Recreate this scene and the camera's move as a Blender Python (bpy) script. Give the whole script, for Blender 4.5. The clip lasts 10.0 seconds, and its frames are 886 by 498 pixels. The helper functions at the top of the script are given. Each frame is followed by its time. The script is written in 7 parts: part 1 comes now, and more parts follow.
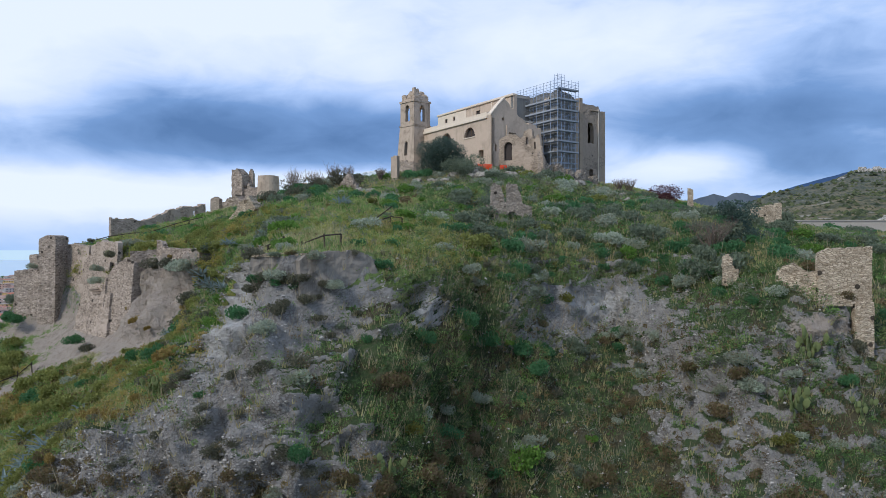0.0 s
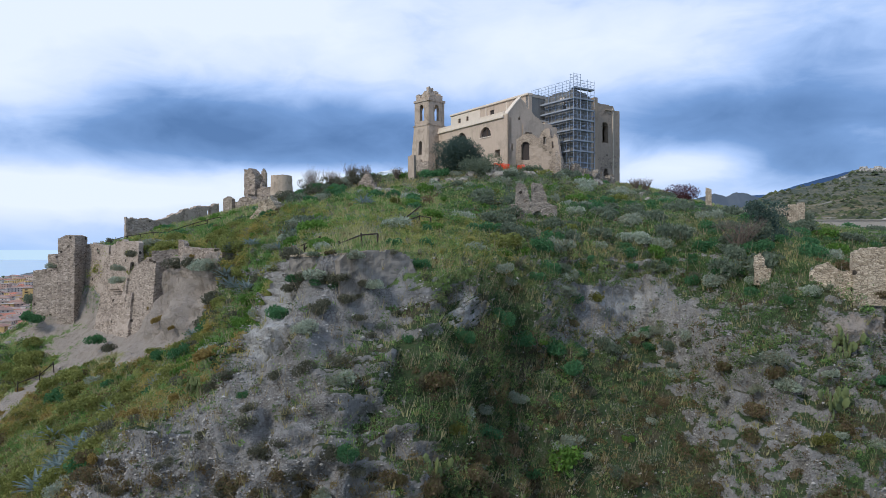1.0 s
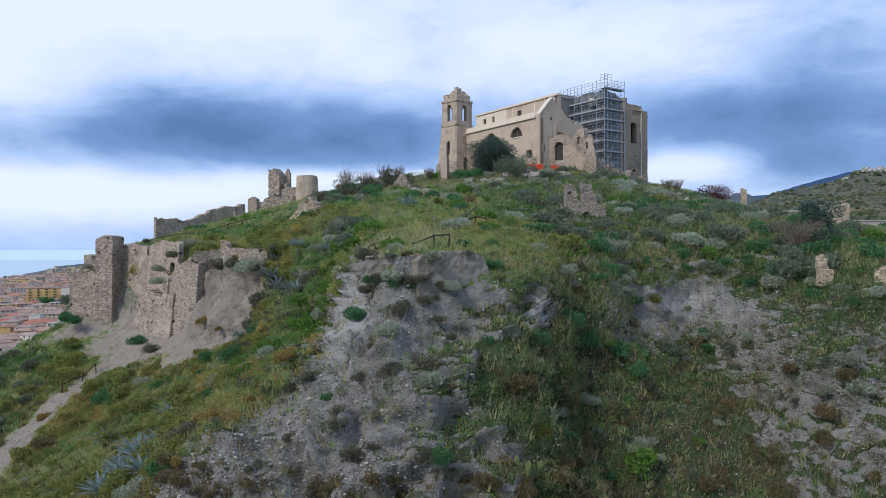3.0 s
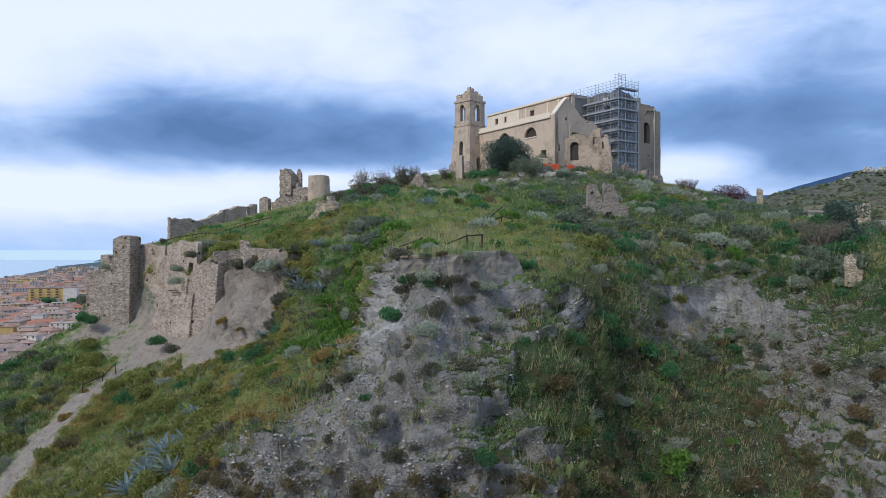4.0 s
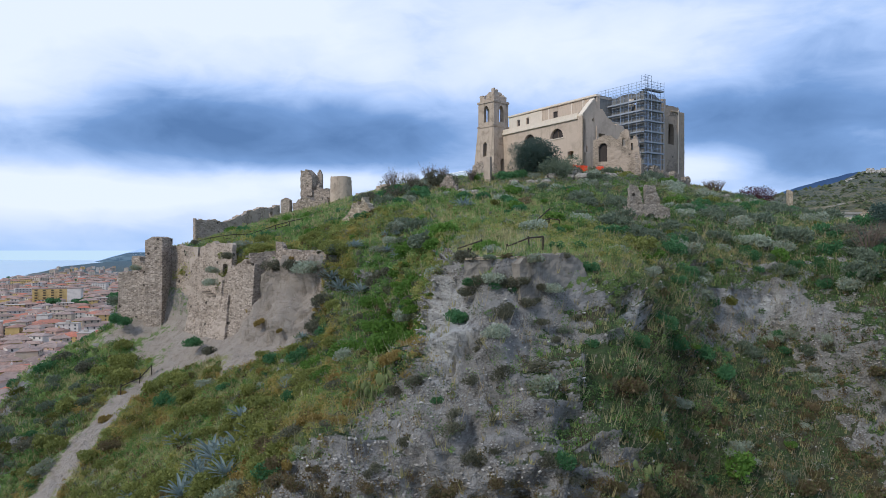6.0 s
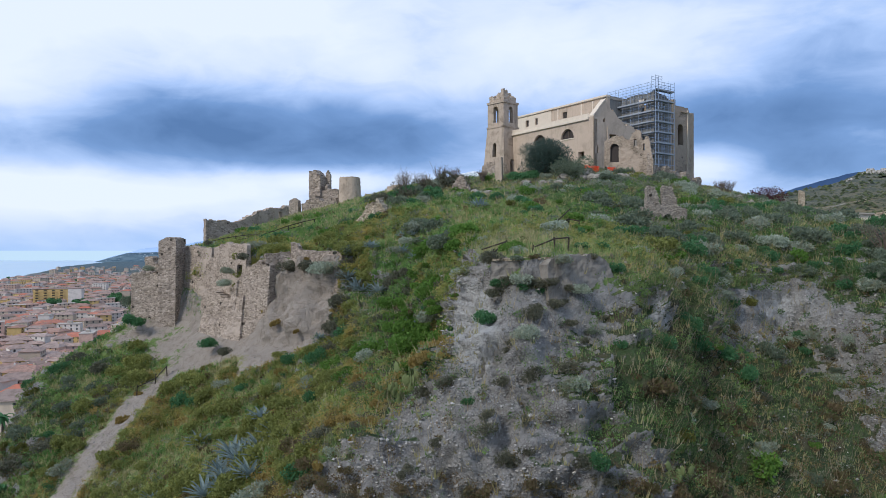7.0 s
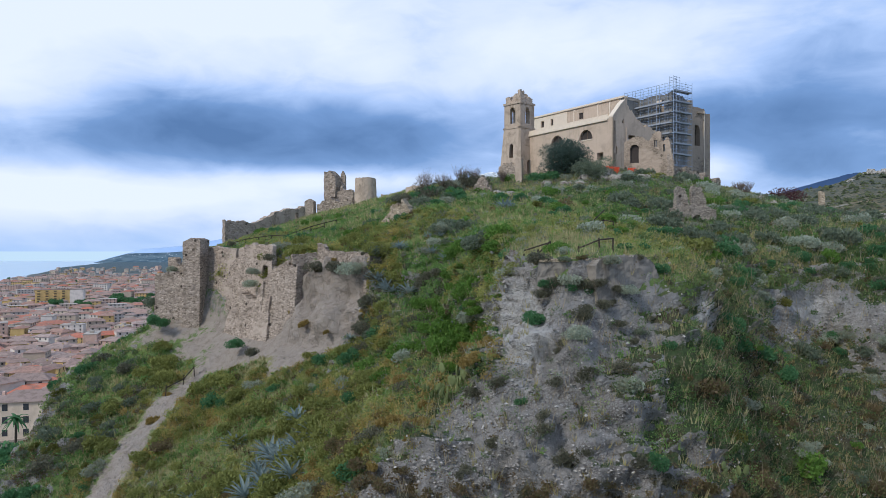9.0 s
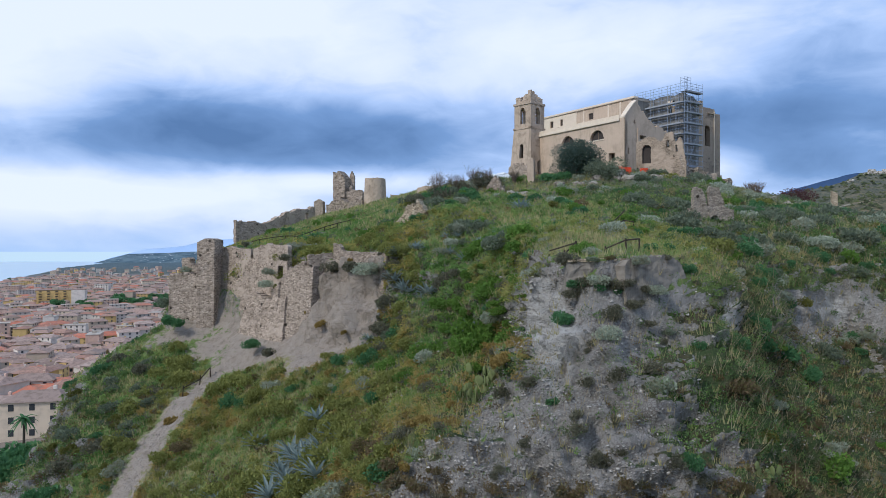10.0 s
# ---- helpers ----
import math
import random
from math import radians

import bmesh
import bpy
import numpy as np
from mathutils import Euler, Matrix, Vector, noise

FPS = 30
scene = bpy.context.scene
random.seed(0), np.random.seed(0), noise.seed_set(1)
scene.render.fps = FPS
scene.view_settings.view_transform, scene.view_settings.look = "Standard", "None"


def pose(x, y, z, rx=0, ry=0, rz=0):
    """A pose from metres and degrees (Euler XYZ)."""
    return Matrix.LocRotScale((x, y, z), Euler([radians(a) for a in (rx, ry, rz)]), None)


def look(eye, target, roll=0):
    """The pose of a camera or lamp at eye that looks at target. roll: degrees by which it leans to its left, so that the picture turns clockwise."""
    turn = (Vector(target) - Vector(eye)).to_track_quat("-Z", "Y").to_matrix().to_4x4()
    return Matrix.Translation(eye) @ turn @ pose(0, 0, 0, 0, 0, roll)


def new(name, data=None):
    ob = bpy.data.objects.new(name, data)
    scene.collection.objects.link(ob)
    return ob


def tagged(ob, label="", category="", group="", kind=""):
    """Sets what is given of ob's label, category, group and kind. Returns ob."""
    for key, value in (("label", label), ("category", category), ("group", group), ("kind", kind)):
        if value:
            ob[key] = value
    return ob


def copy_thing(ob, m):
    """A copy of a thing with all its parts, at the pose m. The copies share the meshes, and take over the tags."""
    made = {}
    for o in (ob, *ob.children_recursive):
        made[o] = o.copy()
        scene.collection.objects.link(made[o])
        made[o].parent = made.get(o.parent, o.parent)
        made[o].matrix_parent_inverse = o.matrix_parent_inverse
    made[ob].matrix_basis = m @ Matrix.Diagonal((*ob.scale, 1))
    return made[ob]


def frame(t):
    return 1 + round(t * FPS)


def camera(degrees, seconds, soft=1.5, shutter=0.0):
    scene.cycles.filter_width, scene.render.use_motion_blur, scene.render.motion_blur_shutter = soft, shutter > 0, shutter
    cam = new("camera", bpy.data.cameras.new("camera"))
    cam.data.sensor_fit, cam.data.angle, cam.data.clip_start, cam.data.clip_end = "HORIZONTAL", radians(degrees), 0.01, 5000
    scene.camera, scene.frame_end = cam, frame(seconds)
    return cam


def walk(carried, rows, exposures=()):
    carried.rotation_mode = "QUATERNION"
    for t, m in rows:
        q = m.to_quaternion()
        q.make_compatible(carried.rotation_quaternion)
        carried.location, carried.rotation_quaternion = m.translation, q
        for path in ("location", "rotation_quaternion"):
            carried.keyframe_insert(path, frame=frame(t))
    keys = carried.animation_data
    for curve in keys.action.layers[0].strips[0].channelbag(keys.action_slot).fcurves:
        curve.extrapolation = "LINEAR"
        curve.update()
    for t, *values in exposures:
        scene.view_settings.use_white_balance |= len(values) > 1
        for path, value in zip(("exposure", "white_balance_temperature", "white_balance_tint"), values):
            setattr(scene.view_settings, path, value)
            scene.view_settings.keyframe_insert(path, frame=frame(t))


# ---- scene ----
cam = camera(66.0, 10.0, soft=0.6)
METRES, EYE, DEPTH = 23.0, 100.0, 0.926
ROWS = [
    (0.0, 0.0, 0.0, 0.0, 0.0, 0.03, 0.05),
    (0.5, -0.0647, 0.0045, -0.0002, 0.01, 0.03, 0.06),
    (1.0, -0.1242, 0.0079, -0.0003, -0.01, 0.01, 0.06),
    (1.5, -0.1884, 0.0112, 0.0003, -0.02, 0.01, 0.06),
    (2.0, -0.2457, 0.0137, 0.001, -0.03, 0.02, 0.04),
    (2.5, -0.307, 0.0174, 0.0014, -0.04, 0.03, 0.05),
    (4.0, -0.473, 0.0278, 0.002, -0.03, 0.04, 0.03),
    (4.5, -0.5285, 0.0307, 0.0022, -0.02, 0.06, 0.03),
    (5.0, -0.5763, 0.0338, 0.0032, -0.0, 0.07, 0.01),
    (5.5, -0.6252, 0.0367, 0.0049, 0.0, 0.08, 0.0),
    (7.0, -0.7596, 0.0364, 0.0088, -0.06, 0.11, -0.01),
    (7.5, -0.7987, 0.0345, 0.0091, -0.08, 0.1, 0.0),
    (8.0, -0.8373, 0.0319, 0.0095, -0.08, 0.13, -0.01),
    (8.5, -0.8718, 0.0303, 0.0104, -0.08, 0.14, -0.0),
    (9.0, -0.9102, 0.0289, 0.0101, -0.12, 0.15, 0.01),
    (9.5, -0.9505, 0.0282, 0.0097, -0.12, 0.16, 0.02),
    (10.0, -0.9985, 0.0275, 0.0099, -0.13, 0.18, 0.01),
]
walk(cam, [(t, pose(0, 0, EYE) @ pose(METRES * x, METRES * DEPTH * y, METRES * z, 90 + pitch / DEPTH, roll, yaw / DEPTH))
           for t, x, y, z, yaw, pitch, roll in ROWS])

# ---- sky and light ----
world = bpy.data.worlds.new("world")
scene.world = world
world.use_nodes = True
WN, WL = world.node_tree.nodes, world.node_tree.links
WN.clear()


def wmath(op, a, b=0.0, c=0.0, clamp=False):
    n = WN.new("ShaderNodeMath")
    n.operation, n.use_clamp = op, clamp
    for i, v in enumerate((a, b, c)):
        if isinstance(v, (int, float)):
            n.inputs[i].default_value = v
        else:
            WL.new(v, n.inputs[i])
    return n.outputs[0]


def wmix(fac, a, b):
    n = WN.new("ShaderNodeMix")
    n.data_type = "RGBA"
    for i, v in ((0, fac), (6, a), (7, b)):
        if isinstance(v, (int, float)):
            n.inputs[i].default_value = v
        elif isinstance(v, tuple):
            n.inputs[i].default_value = (*v, 1)
        else:
            WL.new(v, n.inputs[i])
    return n.outputs[2]


def wnoise(vec, scale, detail, rough, dist=0.0):
    n = WN.new("ShaderNodeTexNoise")
    n.inputs["Scale"].default_value, n.inputs["Detail"].default_value = scale, detail
    n.inputs["Roughness"].default_value, n.inputs["Distortion"].default_value = rough, dist
    WL.new(vec, n.inputs["Vector"])
    return n.outputs["Fac"]


def build_sky():
    co = WN.new("ShaderNodeTexCoord")
    sep = WN.new("ShaderNodeSeparateXYZ")
    WL.new(co.outputs["Generated"], sep.inputs[0])
    az = wmath("ARCTAN2", sep.outputs[0], sep.outputs[1])
    el = wmath("ARCSINE", sep.outputs[2])
    comb = WN.new("ShaderNodeCombineXYZ")
    WL.new(az, comb.inputs[0])
    WL.new(wmath("MULTIPLY", el, 2.3), comb.inputs[1])
    flat = comb.outputs[0]
    big = wnoise(flat, 3.1, 5, 0.5, 0.35)
    fine = wnoise(flat, 8.5, 6, 0.55, 0.5)
    # cloud brightness: large soft banks and gaps: azimuth, elevation, half widths, weight
    banks = [(-0.60, 0.30, 0.26, 0.09, 0.62), (-0.24, 0.34, 0.16, 0.05, 0.50), (0.16, 0.29, 0.16, 0.06, 0.45),
             (-0.33, 0.160, 0.27, 0.052, -0.58), (-0.05, 0.17, 0.16, 0.05, -0.30), (0.47, 0.17, 0.20, 0.05, -0.42), (0.36, 0.255, 0.10, 0.05, 0.20),
             (-0.50, 0.075, 0.22, 0.025, 0.62), (-0.17, 0.100, 0.12, 0.016, 0.55), (0.33, 0.115, 0.10, 0.024, 0.34),
             (0.50, 0.25, 0.14, 0.07, -0.16), (-0.16, 0.25, 0.15, 0.05, 0.18), (-0.50, 0.255, 0.10, 0.03, -0.14), (-0.60, 0.20, 0.12, 0.035, 0.30), (0.50, 0.105, 0.12, 0.025, -0.28)]
    total = wmath("ADD", wmath("MULTIPLY", big, 0.80), wmath("MULTIPLY", fine, 0.50))
    total = wmath("ADD", total, -0.03)
    for a, e, wa, we, weight in banks:
        da = wmath("DIVIDE", wmath("SUBTRACT", az, a), wa)
        de = wmath("DIVIDE", wmath("SUBTRACT", el, e), we)
        r2 = wmath("ADD", wmath("MULTIPLY", da, da), wmath("MULTIPLY", de, de))
        total = wmath("MULTIPLY_ADD", wmath("EXPONENT", wmath("MULTIPLY", r2, -1.0)), weight, total)
    ramp = WN.new("ShaderNodeValToRGB")
    WL.new(total, ramp.inputs[0])
    els = ramp.color_ramp.elements
    els[0].position, els[0].color = 0.0, (0.075, 0.165, 0.37, 1)
    els[1].position, els[1].color = 1.0, (0.70, 0.78, 0.92, 1)
    for p, c in ((0.30, (0.15, 0.28, 0.56, 1)), (0.55, (0.36, 0.51, 0.83, 1)), (0.78, (0.60, 0.70, 0.90, 1))):
        els.new(p).color = c
    sky = WN.new("ShaderNodeTexSky")
    sky.sky_type, sky.sun_disc = "NISHITA", False
    sky.sun_elevation, sky.sun_rotation = radians(42), radians(-130)
    clear = WN.new("ShaderNodeMix")
    clear.data_type, clear.blend_type = "RGBA", "MULTIPLY"
    clear.inputs[0].default_value = 1.0
    WL.new(sky.outputs[0], clear.inputs[6])
    clear.inputs[7].default_value = (0.09, 0.09, 0.09, 1)
    out = wmix(0.92, clear.outputs[2], ramp.outputs[0])
    # haze near the horizon, sea-coloured below it
    haze = wmath("SUBTRACT", 1.0, wmath("DIVIDE", wmath("ABSOLUTE", el), 0.045), clamp=True)
    out = wmix(wmath("MULTIPLY", haze, 0.55), out, (0.36, 0.54, 0.84))
    below = wmath("MULTIPLY", el, -900.0, clamp=True)
    out = wmix(below, out, (0.46, 0.63, 0.80))
    bg = WN.new("ShaderNodeBackground")
    bg.inputs[1].default_value = 1.22
    WL.new(out, bg.inputs[0])
    end = WN.new("ShaderNodeOutputWorld")
    WL.new(bg.outputs[0], end.inputs[0])


build_sky()
sun = new("sun", bpy.data.lights.new("sun", "SUN"))
sun.data.energy, sun.data.angle, sun.data.color = 2.2, radians(9), (1.0, 0.95, 0.87)
sun.matrix_world = look((-55, -50, 66), (0, 0, 0))


# ---- materials ----
class Mat:
    """A small builder for procedural node materials."""

    def __init__(self, name, rough=0.9, metal=0.0):
        self.m = bpy.data.materials.new(name)
        self.m.use_nodes = True
        self.t = self.m.node_tree
        self.b = self.t.nodes["Principled BSDF"]
        self.b.inputs["Roughness"].default_value = rough
        self.b.inputs["Metallic"].default_value = metal
        self.b.inputs["Specular IOR Level"].default_value = 0.2
        self.geo = self.t.nodes.new("ShaderNodeNewGeometry")
        self.pos = self.geo.outputs["Position"]

    def link(self, v, socket):
        if isinstance(v, (int, float)):
            socket.default_value = v
        elif isinstance(v, tuple):
            socket.default_value = (*v, 1) if len(v) == 3 else v
        else:
            self.t.links.new(v, socket)

    def math(self, op, a, b=0.0, clamp=False):
        n = self.t.nodes.new("ShaderNodeMath")
        n.operation, n.use_clamp = op, clamp
        self.link(a, n.inputs[0]), self.link(b, n.inputs[1])
        return n.outputs[0]

    def mix(self, f, a, b, kind="MIX"):
        n = self.t.nodes.new("ShaderNodeMix")
        n.data_type, n.blend_type = "RGBA", kind
        self.link(f, n.inputs[0]), self.link(a, n.inputs[6]), self.link(b, n.inputs[7])
        return n.outputs[2]

    def noise(self, scale, detail=4, rough=0.55, dist=0.0, vec=None):
        n = self.t.nodes.new("ShaderNodeTexNoise")
        n.inputs["Scale"].default_value, n.inputs["Detail"].default_value = scale, detail
        n.inputs["Roughness"].default_value, n.inputs["Distortion"].default_value = rough, dist
        self.link(vec or self.pos, n.inputs["Vector"])
        return n.outputs["Fac"]

    def cells(self, scale, feature="F1", vec=None, rand=1.0):
        n = self.t.nodes.new("ShaderNodeTexVoronoi")
        n.feature = feature
        n.inputs["Scale"].default_value, n.inputs["Randomness"].default_value = scale, rand
        self.link(vec or self.pos, n.inputs["Vector"])
        return n

    def stretch(self, x, y, z):
        n = self.t.nodes.new("ShaderNodeMapping")
        n.inputs["Scale"].default_value = (x, y, z)
        self.link(self.pos, n.inputs["Vector"])
        return n.outputs[0]

    def step(self, v, lo, hi):
        n = self.t.nodes.new("ShaderNodeMapRange")
        n.interpolation_type = "SMOOTHSTEP"
        self.link(v, n.inputs[0])
        n.inputs[1].default_value, n.inputs[2].default_value = lo, hi
        return n.outputs[0]

    def attr(self, name):
        n = self.t.nodes.new("ShaderNodeAttribute")
        n.attribute_name = name
        return n.outputs["Fac"]

    def random(self):
        return self.t.nodes.new("ShaderNodeObjectInfo").outputs["Random"]

    def island(self):
        return self.geo.outputs["Random Per Island"]

    def colour(self, c):
        self.link(c, self.b.inputs["Base Color"])

    def thin(self, c, share=0.4):
        """Light that shines through leaves."""
        tr = self.t.nodes.new("ShaderNodeBsdfTranslucent")
        mx = self.t.nodes.new("ShaderNodeMixShader")
        mx.inputs[0].default_value = share
        self.link(c, tr.inputs["Color"])
        self.t.links.new(self.b.outputs[0], mx.inputs[1])
        self.t.links.new(tr.outputs[0], mx.inputs[2])
        self.t.links.new(mx.outputs[0], self.t.nodes["Material Output"].inputs["Surface"])

    def bump(self, h, strength=0.5, distance=0.1):
        n = self.t.nodes.new("ShaderNodeBump")
        n.inputs["Strength"].default_value, n.inputs["Distance"].default_value = strength, distance
        self.link(h, n.inputs["Height"])
        self.link(n.outputs[0], self.b.inputs["Normal"])


def stone_mat(name, light, dark, mortar, size=2.6, plaster=0.0, pcol=(0.4, 0.34, 0.26), tall=1.8):
    """Rubble masonry: stones of about 1/size metres in paler joints, partly under old plaster."""
    k = Mat(name)
    vec = k.stretch(1, 1, tall)
    edge = k.cells(size, "DISTANCE_TO_EDGE", vec).outputs["Distance"]
    cell = k.cells(size, "F1", vec)
    sep = k.t.nodes.new("ShaderNodeSeparateColor")
    k.link(cell.outputs["Color"], sep.inputs[0])
    c = k.mix(sep.outputs[0], dark, light)
    c = k.mix(k.step(edge, 0.09, 0.03), c, mortar)
    grime = k.noise(0.35, 6, 0.65, 0.4)
    c = k.mix(k.math("MULTIPLY", k.step(grime, 0.48, 0.72), 0.55), c, tuple(v * 0.55 for v in dark))
    run = k.noise(1.0, 4, 0.6, 0.2, k.stretch(1.6, 1.6, 0.18))
    c = k.mix(k.math("MULTIPLY", k.step(run, 0.5, 0.8), 0.35), c, tuple(v * 0.7 for v in dark))
    h = k.math("ADD", k.step(edge, 0.0, 0.15), k.math("MULTIPLY", k.noise(7, 4), 0.6))
    # putlog holes drawn only as near-black spots, their shade put into the colour
    hole = k.cells(0.8, "F1", k.stretch(1, 1, 1), 0.8)
    hs = k.t.nodes.new("ShaderNodeSeparateColor")
    k.link(hole.outputs["Color"], hs.inputs[0])
    gap = k.math("MULTIPLY", k.step(hole.outputs["Distance"], 0.20, 0.14), k.step(hs.outputs[0], 0.35, 0.4))
    c = k.mix(k.math("MULTIPLY", gap, 0.9), c, (0.03, 0.024, 0.018))
    if plaster:
        cover = k.step(k.noise(0.28, 6, 0.62, 0.3), 0.66 - plaster * 0.4, 0.74 - plaster * 0.4)
        p = k.mix(k.noise(2.5, 5), tuple(v * 0.82 for v in pcol), tuple(min(1, v * 1.12) for v in pcol))
        c = k.mix(cover, c, p)
        h = k.math("MULTIPLY", h, k.math("SUBTRACT", 1.0, k.math("MULTIPLY", cover, 0.85)))
    k.colour(c)
    k.bump(h, 0.55, 0.08)
    return k.m


def plaster_mat(name, col, stain, amount=0.5, scale=0.4):
    """Old lime plaster with blotches, runs and a fine grain."""
    k = Mat(name)
    c = k.mix(k.noise(1.8, 6, 0.6), tuple(v * 0.88 for v in col), tuple(min(1, v * 1.1) for v in col))
    c = k.mix(k.math("MULTIPLY", k.step(k.noise(scale, 6, 0.65, 0.5), 0.45, 0.75), amount), c, stain)
    run = k.noise(1.2, 5, 0.6, 0.1, k.stretch(1.5, 1.5, 0.12))
    c = k.mix(k.math("MULTIPLY", k.step(run, 0.5, 0.78), amount * 0.8), c, tuple(v * 0.8 for v in stain))
    k.colour(c)
    k.bump(k.math("ADD", k.noise(6, 5), k.noise(25, 2)), 0.35, 0.04)
    return k.m


def plain_mat(name, col, rough=0.7, metal=0.0, vary=0.18, scale=3.0, bump=0.15):
    k = Mat(name, rough, metal)
    f = k.noise(scale, 5, 0.6)
    k.colour(k.mix(f, tuple(v * (1 - vary) for v in col), tuple(min(1, v * (1 + vary)) for v in col)))
    if bump:
        k.bump(k.noise(scale * 4, 4), bump, 0.03)
    return k.m


def leaf_mat(name, dark, light, dry=None, amount=0.0, rough=0.75):
    """Foliage: each leaf island its own tone, each plant its own shift."""
    k = Mat(name, rough)
    tone = k.math("ADD", 0.18, k.math("MULTIPLY", k.island(), 0.62))
    c = k.mix(tone, dark, light)
    if dry:
        c = k.mix(k.math("MULTIPLY", k.step(k.math("ADD", k.island(), k.math("MULTIPLY", k.random(), 0.5)), 1.1 - amount, 1.3 - amount), 0.9), c, dry)
    c = k.mix(k.math("MULTIPLY", k.random(), 0.35), c, tuple(v * 0.7 for v in dark))
    k.colour(c)
    k.thin(c)
    return k.m


def ground_mat():
    """Eroded marl and scree, soil, grass and trodden dust, by the masks that the hill carries."""
    k = Mat("hill_ground")
    bare, dust, dry = k.attr("bare"), k.attr("dust"), k.attr("dry")
    n1, n2, n3 = k.noise(0.16, 6, 0.6, 0.3), k.noise(0.8, 6, 0.65, 0.3), k.noise(4.0, 5, 0.65)
    rock = k.mix(n2, (0.155, 0.148, 0.136), (0.43, 0.415, 0.39))
    seam = k.noise(0.9, 5, 0.7, 0.6, k.stretch(1.4, 1.4, 0.28))
    rock = k.mix(k.math("MULTIPLY", k.step(seam, 0.54, 0.72), 0.55), rock, (0.12, 0.105, 0.09))
    rock = k.mix(k.math("MULTIPLY", k.step(n1, 0.45, 0.7), 0.45), rock, (0.33, 0.31, 0.275))
    peb = k.cells(3.8, "F1", k.stretch(1, 1, 1.3))
    crack = k.cells(3.8, "DISTANCE_TO_EDGE", k.stretch(1, 1, 1.3)).outputs["Distance"]
    loose = k.step(k.noise(0.3, 4, 0.6), 0.47, 0.62)
    sep = k.t.nodes.new("ShaderNodeSeparateColor")
    k.link(peb.outputs["Color"], sep.inputs[0])
    chip = k.math("MULTIPLY", k.step(peb.outputs["Distance"], 0.42, 0.2), k.math("MULTIPLY", k.step(sep.outputs[0], 0.45, 0.9), k.step(k.noise(0.22, 4, 0.6), 0.42, 0.62)))
    rock = k.mix(k.math("MULTIPLY", chip, 0.8), rock, (0.60, 0.59, 0.56))
    rock = k.mix(k.math("MULTIPLY", k.math("MULTIPLY", k.step(crack, 0.12, 0.02), loose), 0.6), rock, (0.10, 0.085, 0.07))
    rock = k.mix(k.math("MULTIPLY", k.step(n3, 0.58, 0.76), 0.4), rock, (0.10, 0.085, 0.072))
    rock = k.mix(k.math("MULTIPLY", k.step(k.noise(0.5, 6, 0.68, 0.4), 0.55, 0.68), 0.55), rock, (0.118, 0.108, 0.082))
    smooth = k.mix(k.step(seam, 0.45, 0.72), (0.56, 0.55, 0.52), (0.30, 0.285, 0.26))
    rock = k.mix(k.math("MULTIPLY", k.step(k.math("ADD", k.attr("marl"), k.math("MULTIPLY", k.math("SUBTRACT", n2, 0.5), 0.8)), 0.3, 0.7), 0.8), rock, smooth)
    soil = k.mix(n3, (0.085, 0.078, 0.05), (0.17, 0.15, 0.095))
    green = k.mix(n2, (0.095, 0.16, 0.045), (0.23, 0.33, 0.10))
    straw = k.mix(n3, (0.25, 0.24, 0.10), (0.39, 0.38, 0.18))
    grass = k.mix(k.step(k.math("ADD", k.math("MULTIPLY", n2, 0.7), k.math("MULTIPLY", dry, 0.5)), 0.55, 0.85), green, straw)
    herbs = k.mix(n2, (0.036, 0.062, 0.026), (0.08, 0.122, 0.046))
    herbs = k.mix(k.step(k.noise(0.35, 5, 0.6), 0.48, 0.62), herbs, (0.09, 0.08, 0.046))
    grass = k.mix(k.attr("face"), grass, herbs)
    grass = k.mix(k.step(n3, 0.50, 0.72), grass, soil)
    w = k.math("ADD", bare, k.math("MULTIPLY", k.math("SUBTRACT", n3, 0.5), 0.9))
    w = k.math("ADD", w, k.math("MULTIPLY", k.math("SUBTRACT", n2, 0.5), 1.3))
    c = k.mix(k.step(w, 0.36, 0.62), grass, rock)
    pale = k.mix(n2, (0.30, 0.255, 0.21), (0.48, 0.415, 0.35))
    pale = k.mix(k.math("MULTIPLY", k.step(seam, 0.48, 0.70), 0.6), pale, (0.20, 0.16, 0.12))
    pale = k.mix(k.math("MULTIPLY", k.step(k.noise(1.0, 5, 0.65, 0.5, k.stretch(0.5, 0.5, 2.4)), 0.56, 0.70), 0.4), pale, (0.17, 0.135, 0.10))
    wd = k.math("ADD", dust, k.math("MULTIPLY", k.math("SUBTRACT", k.noise(1.6, 6, 0.7), 0.5), 1.9))
    c = k.mix(k.step(wd, 0.35, 0.65), c, pale)
    k.colour(c)
    h = k.math("ADD", k.math("ADD", k.math("MULTIPLY", n2, 1.2), k.math("MULTIPLY", seam, -1.0)), k.math("ADD", n3, k.math("MULTIPLY", chip, 0.5)))
    k.bump(h, 1.0, 0.48)
    return k.m


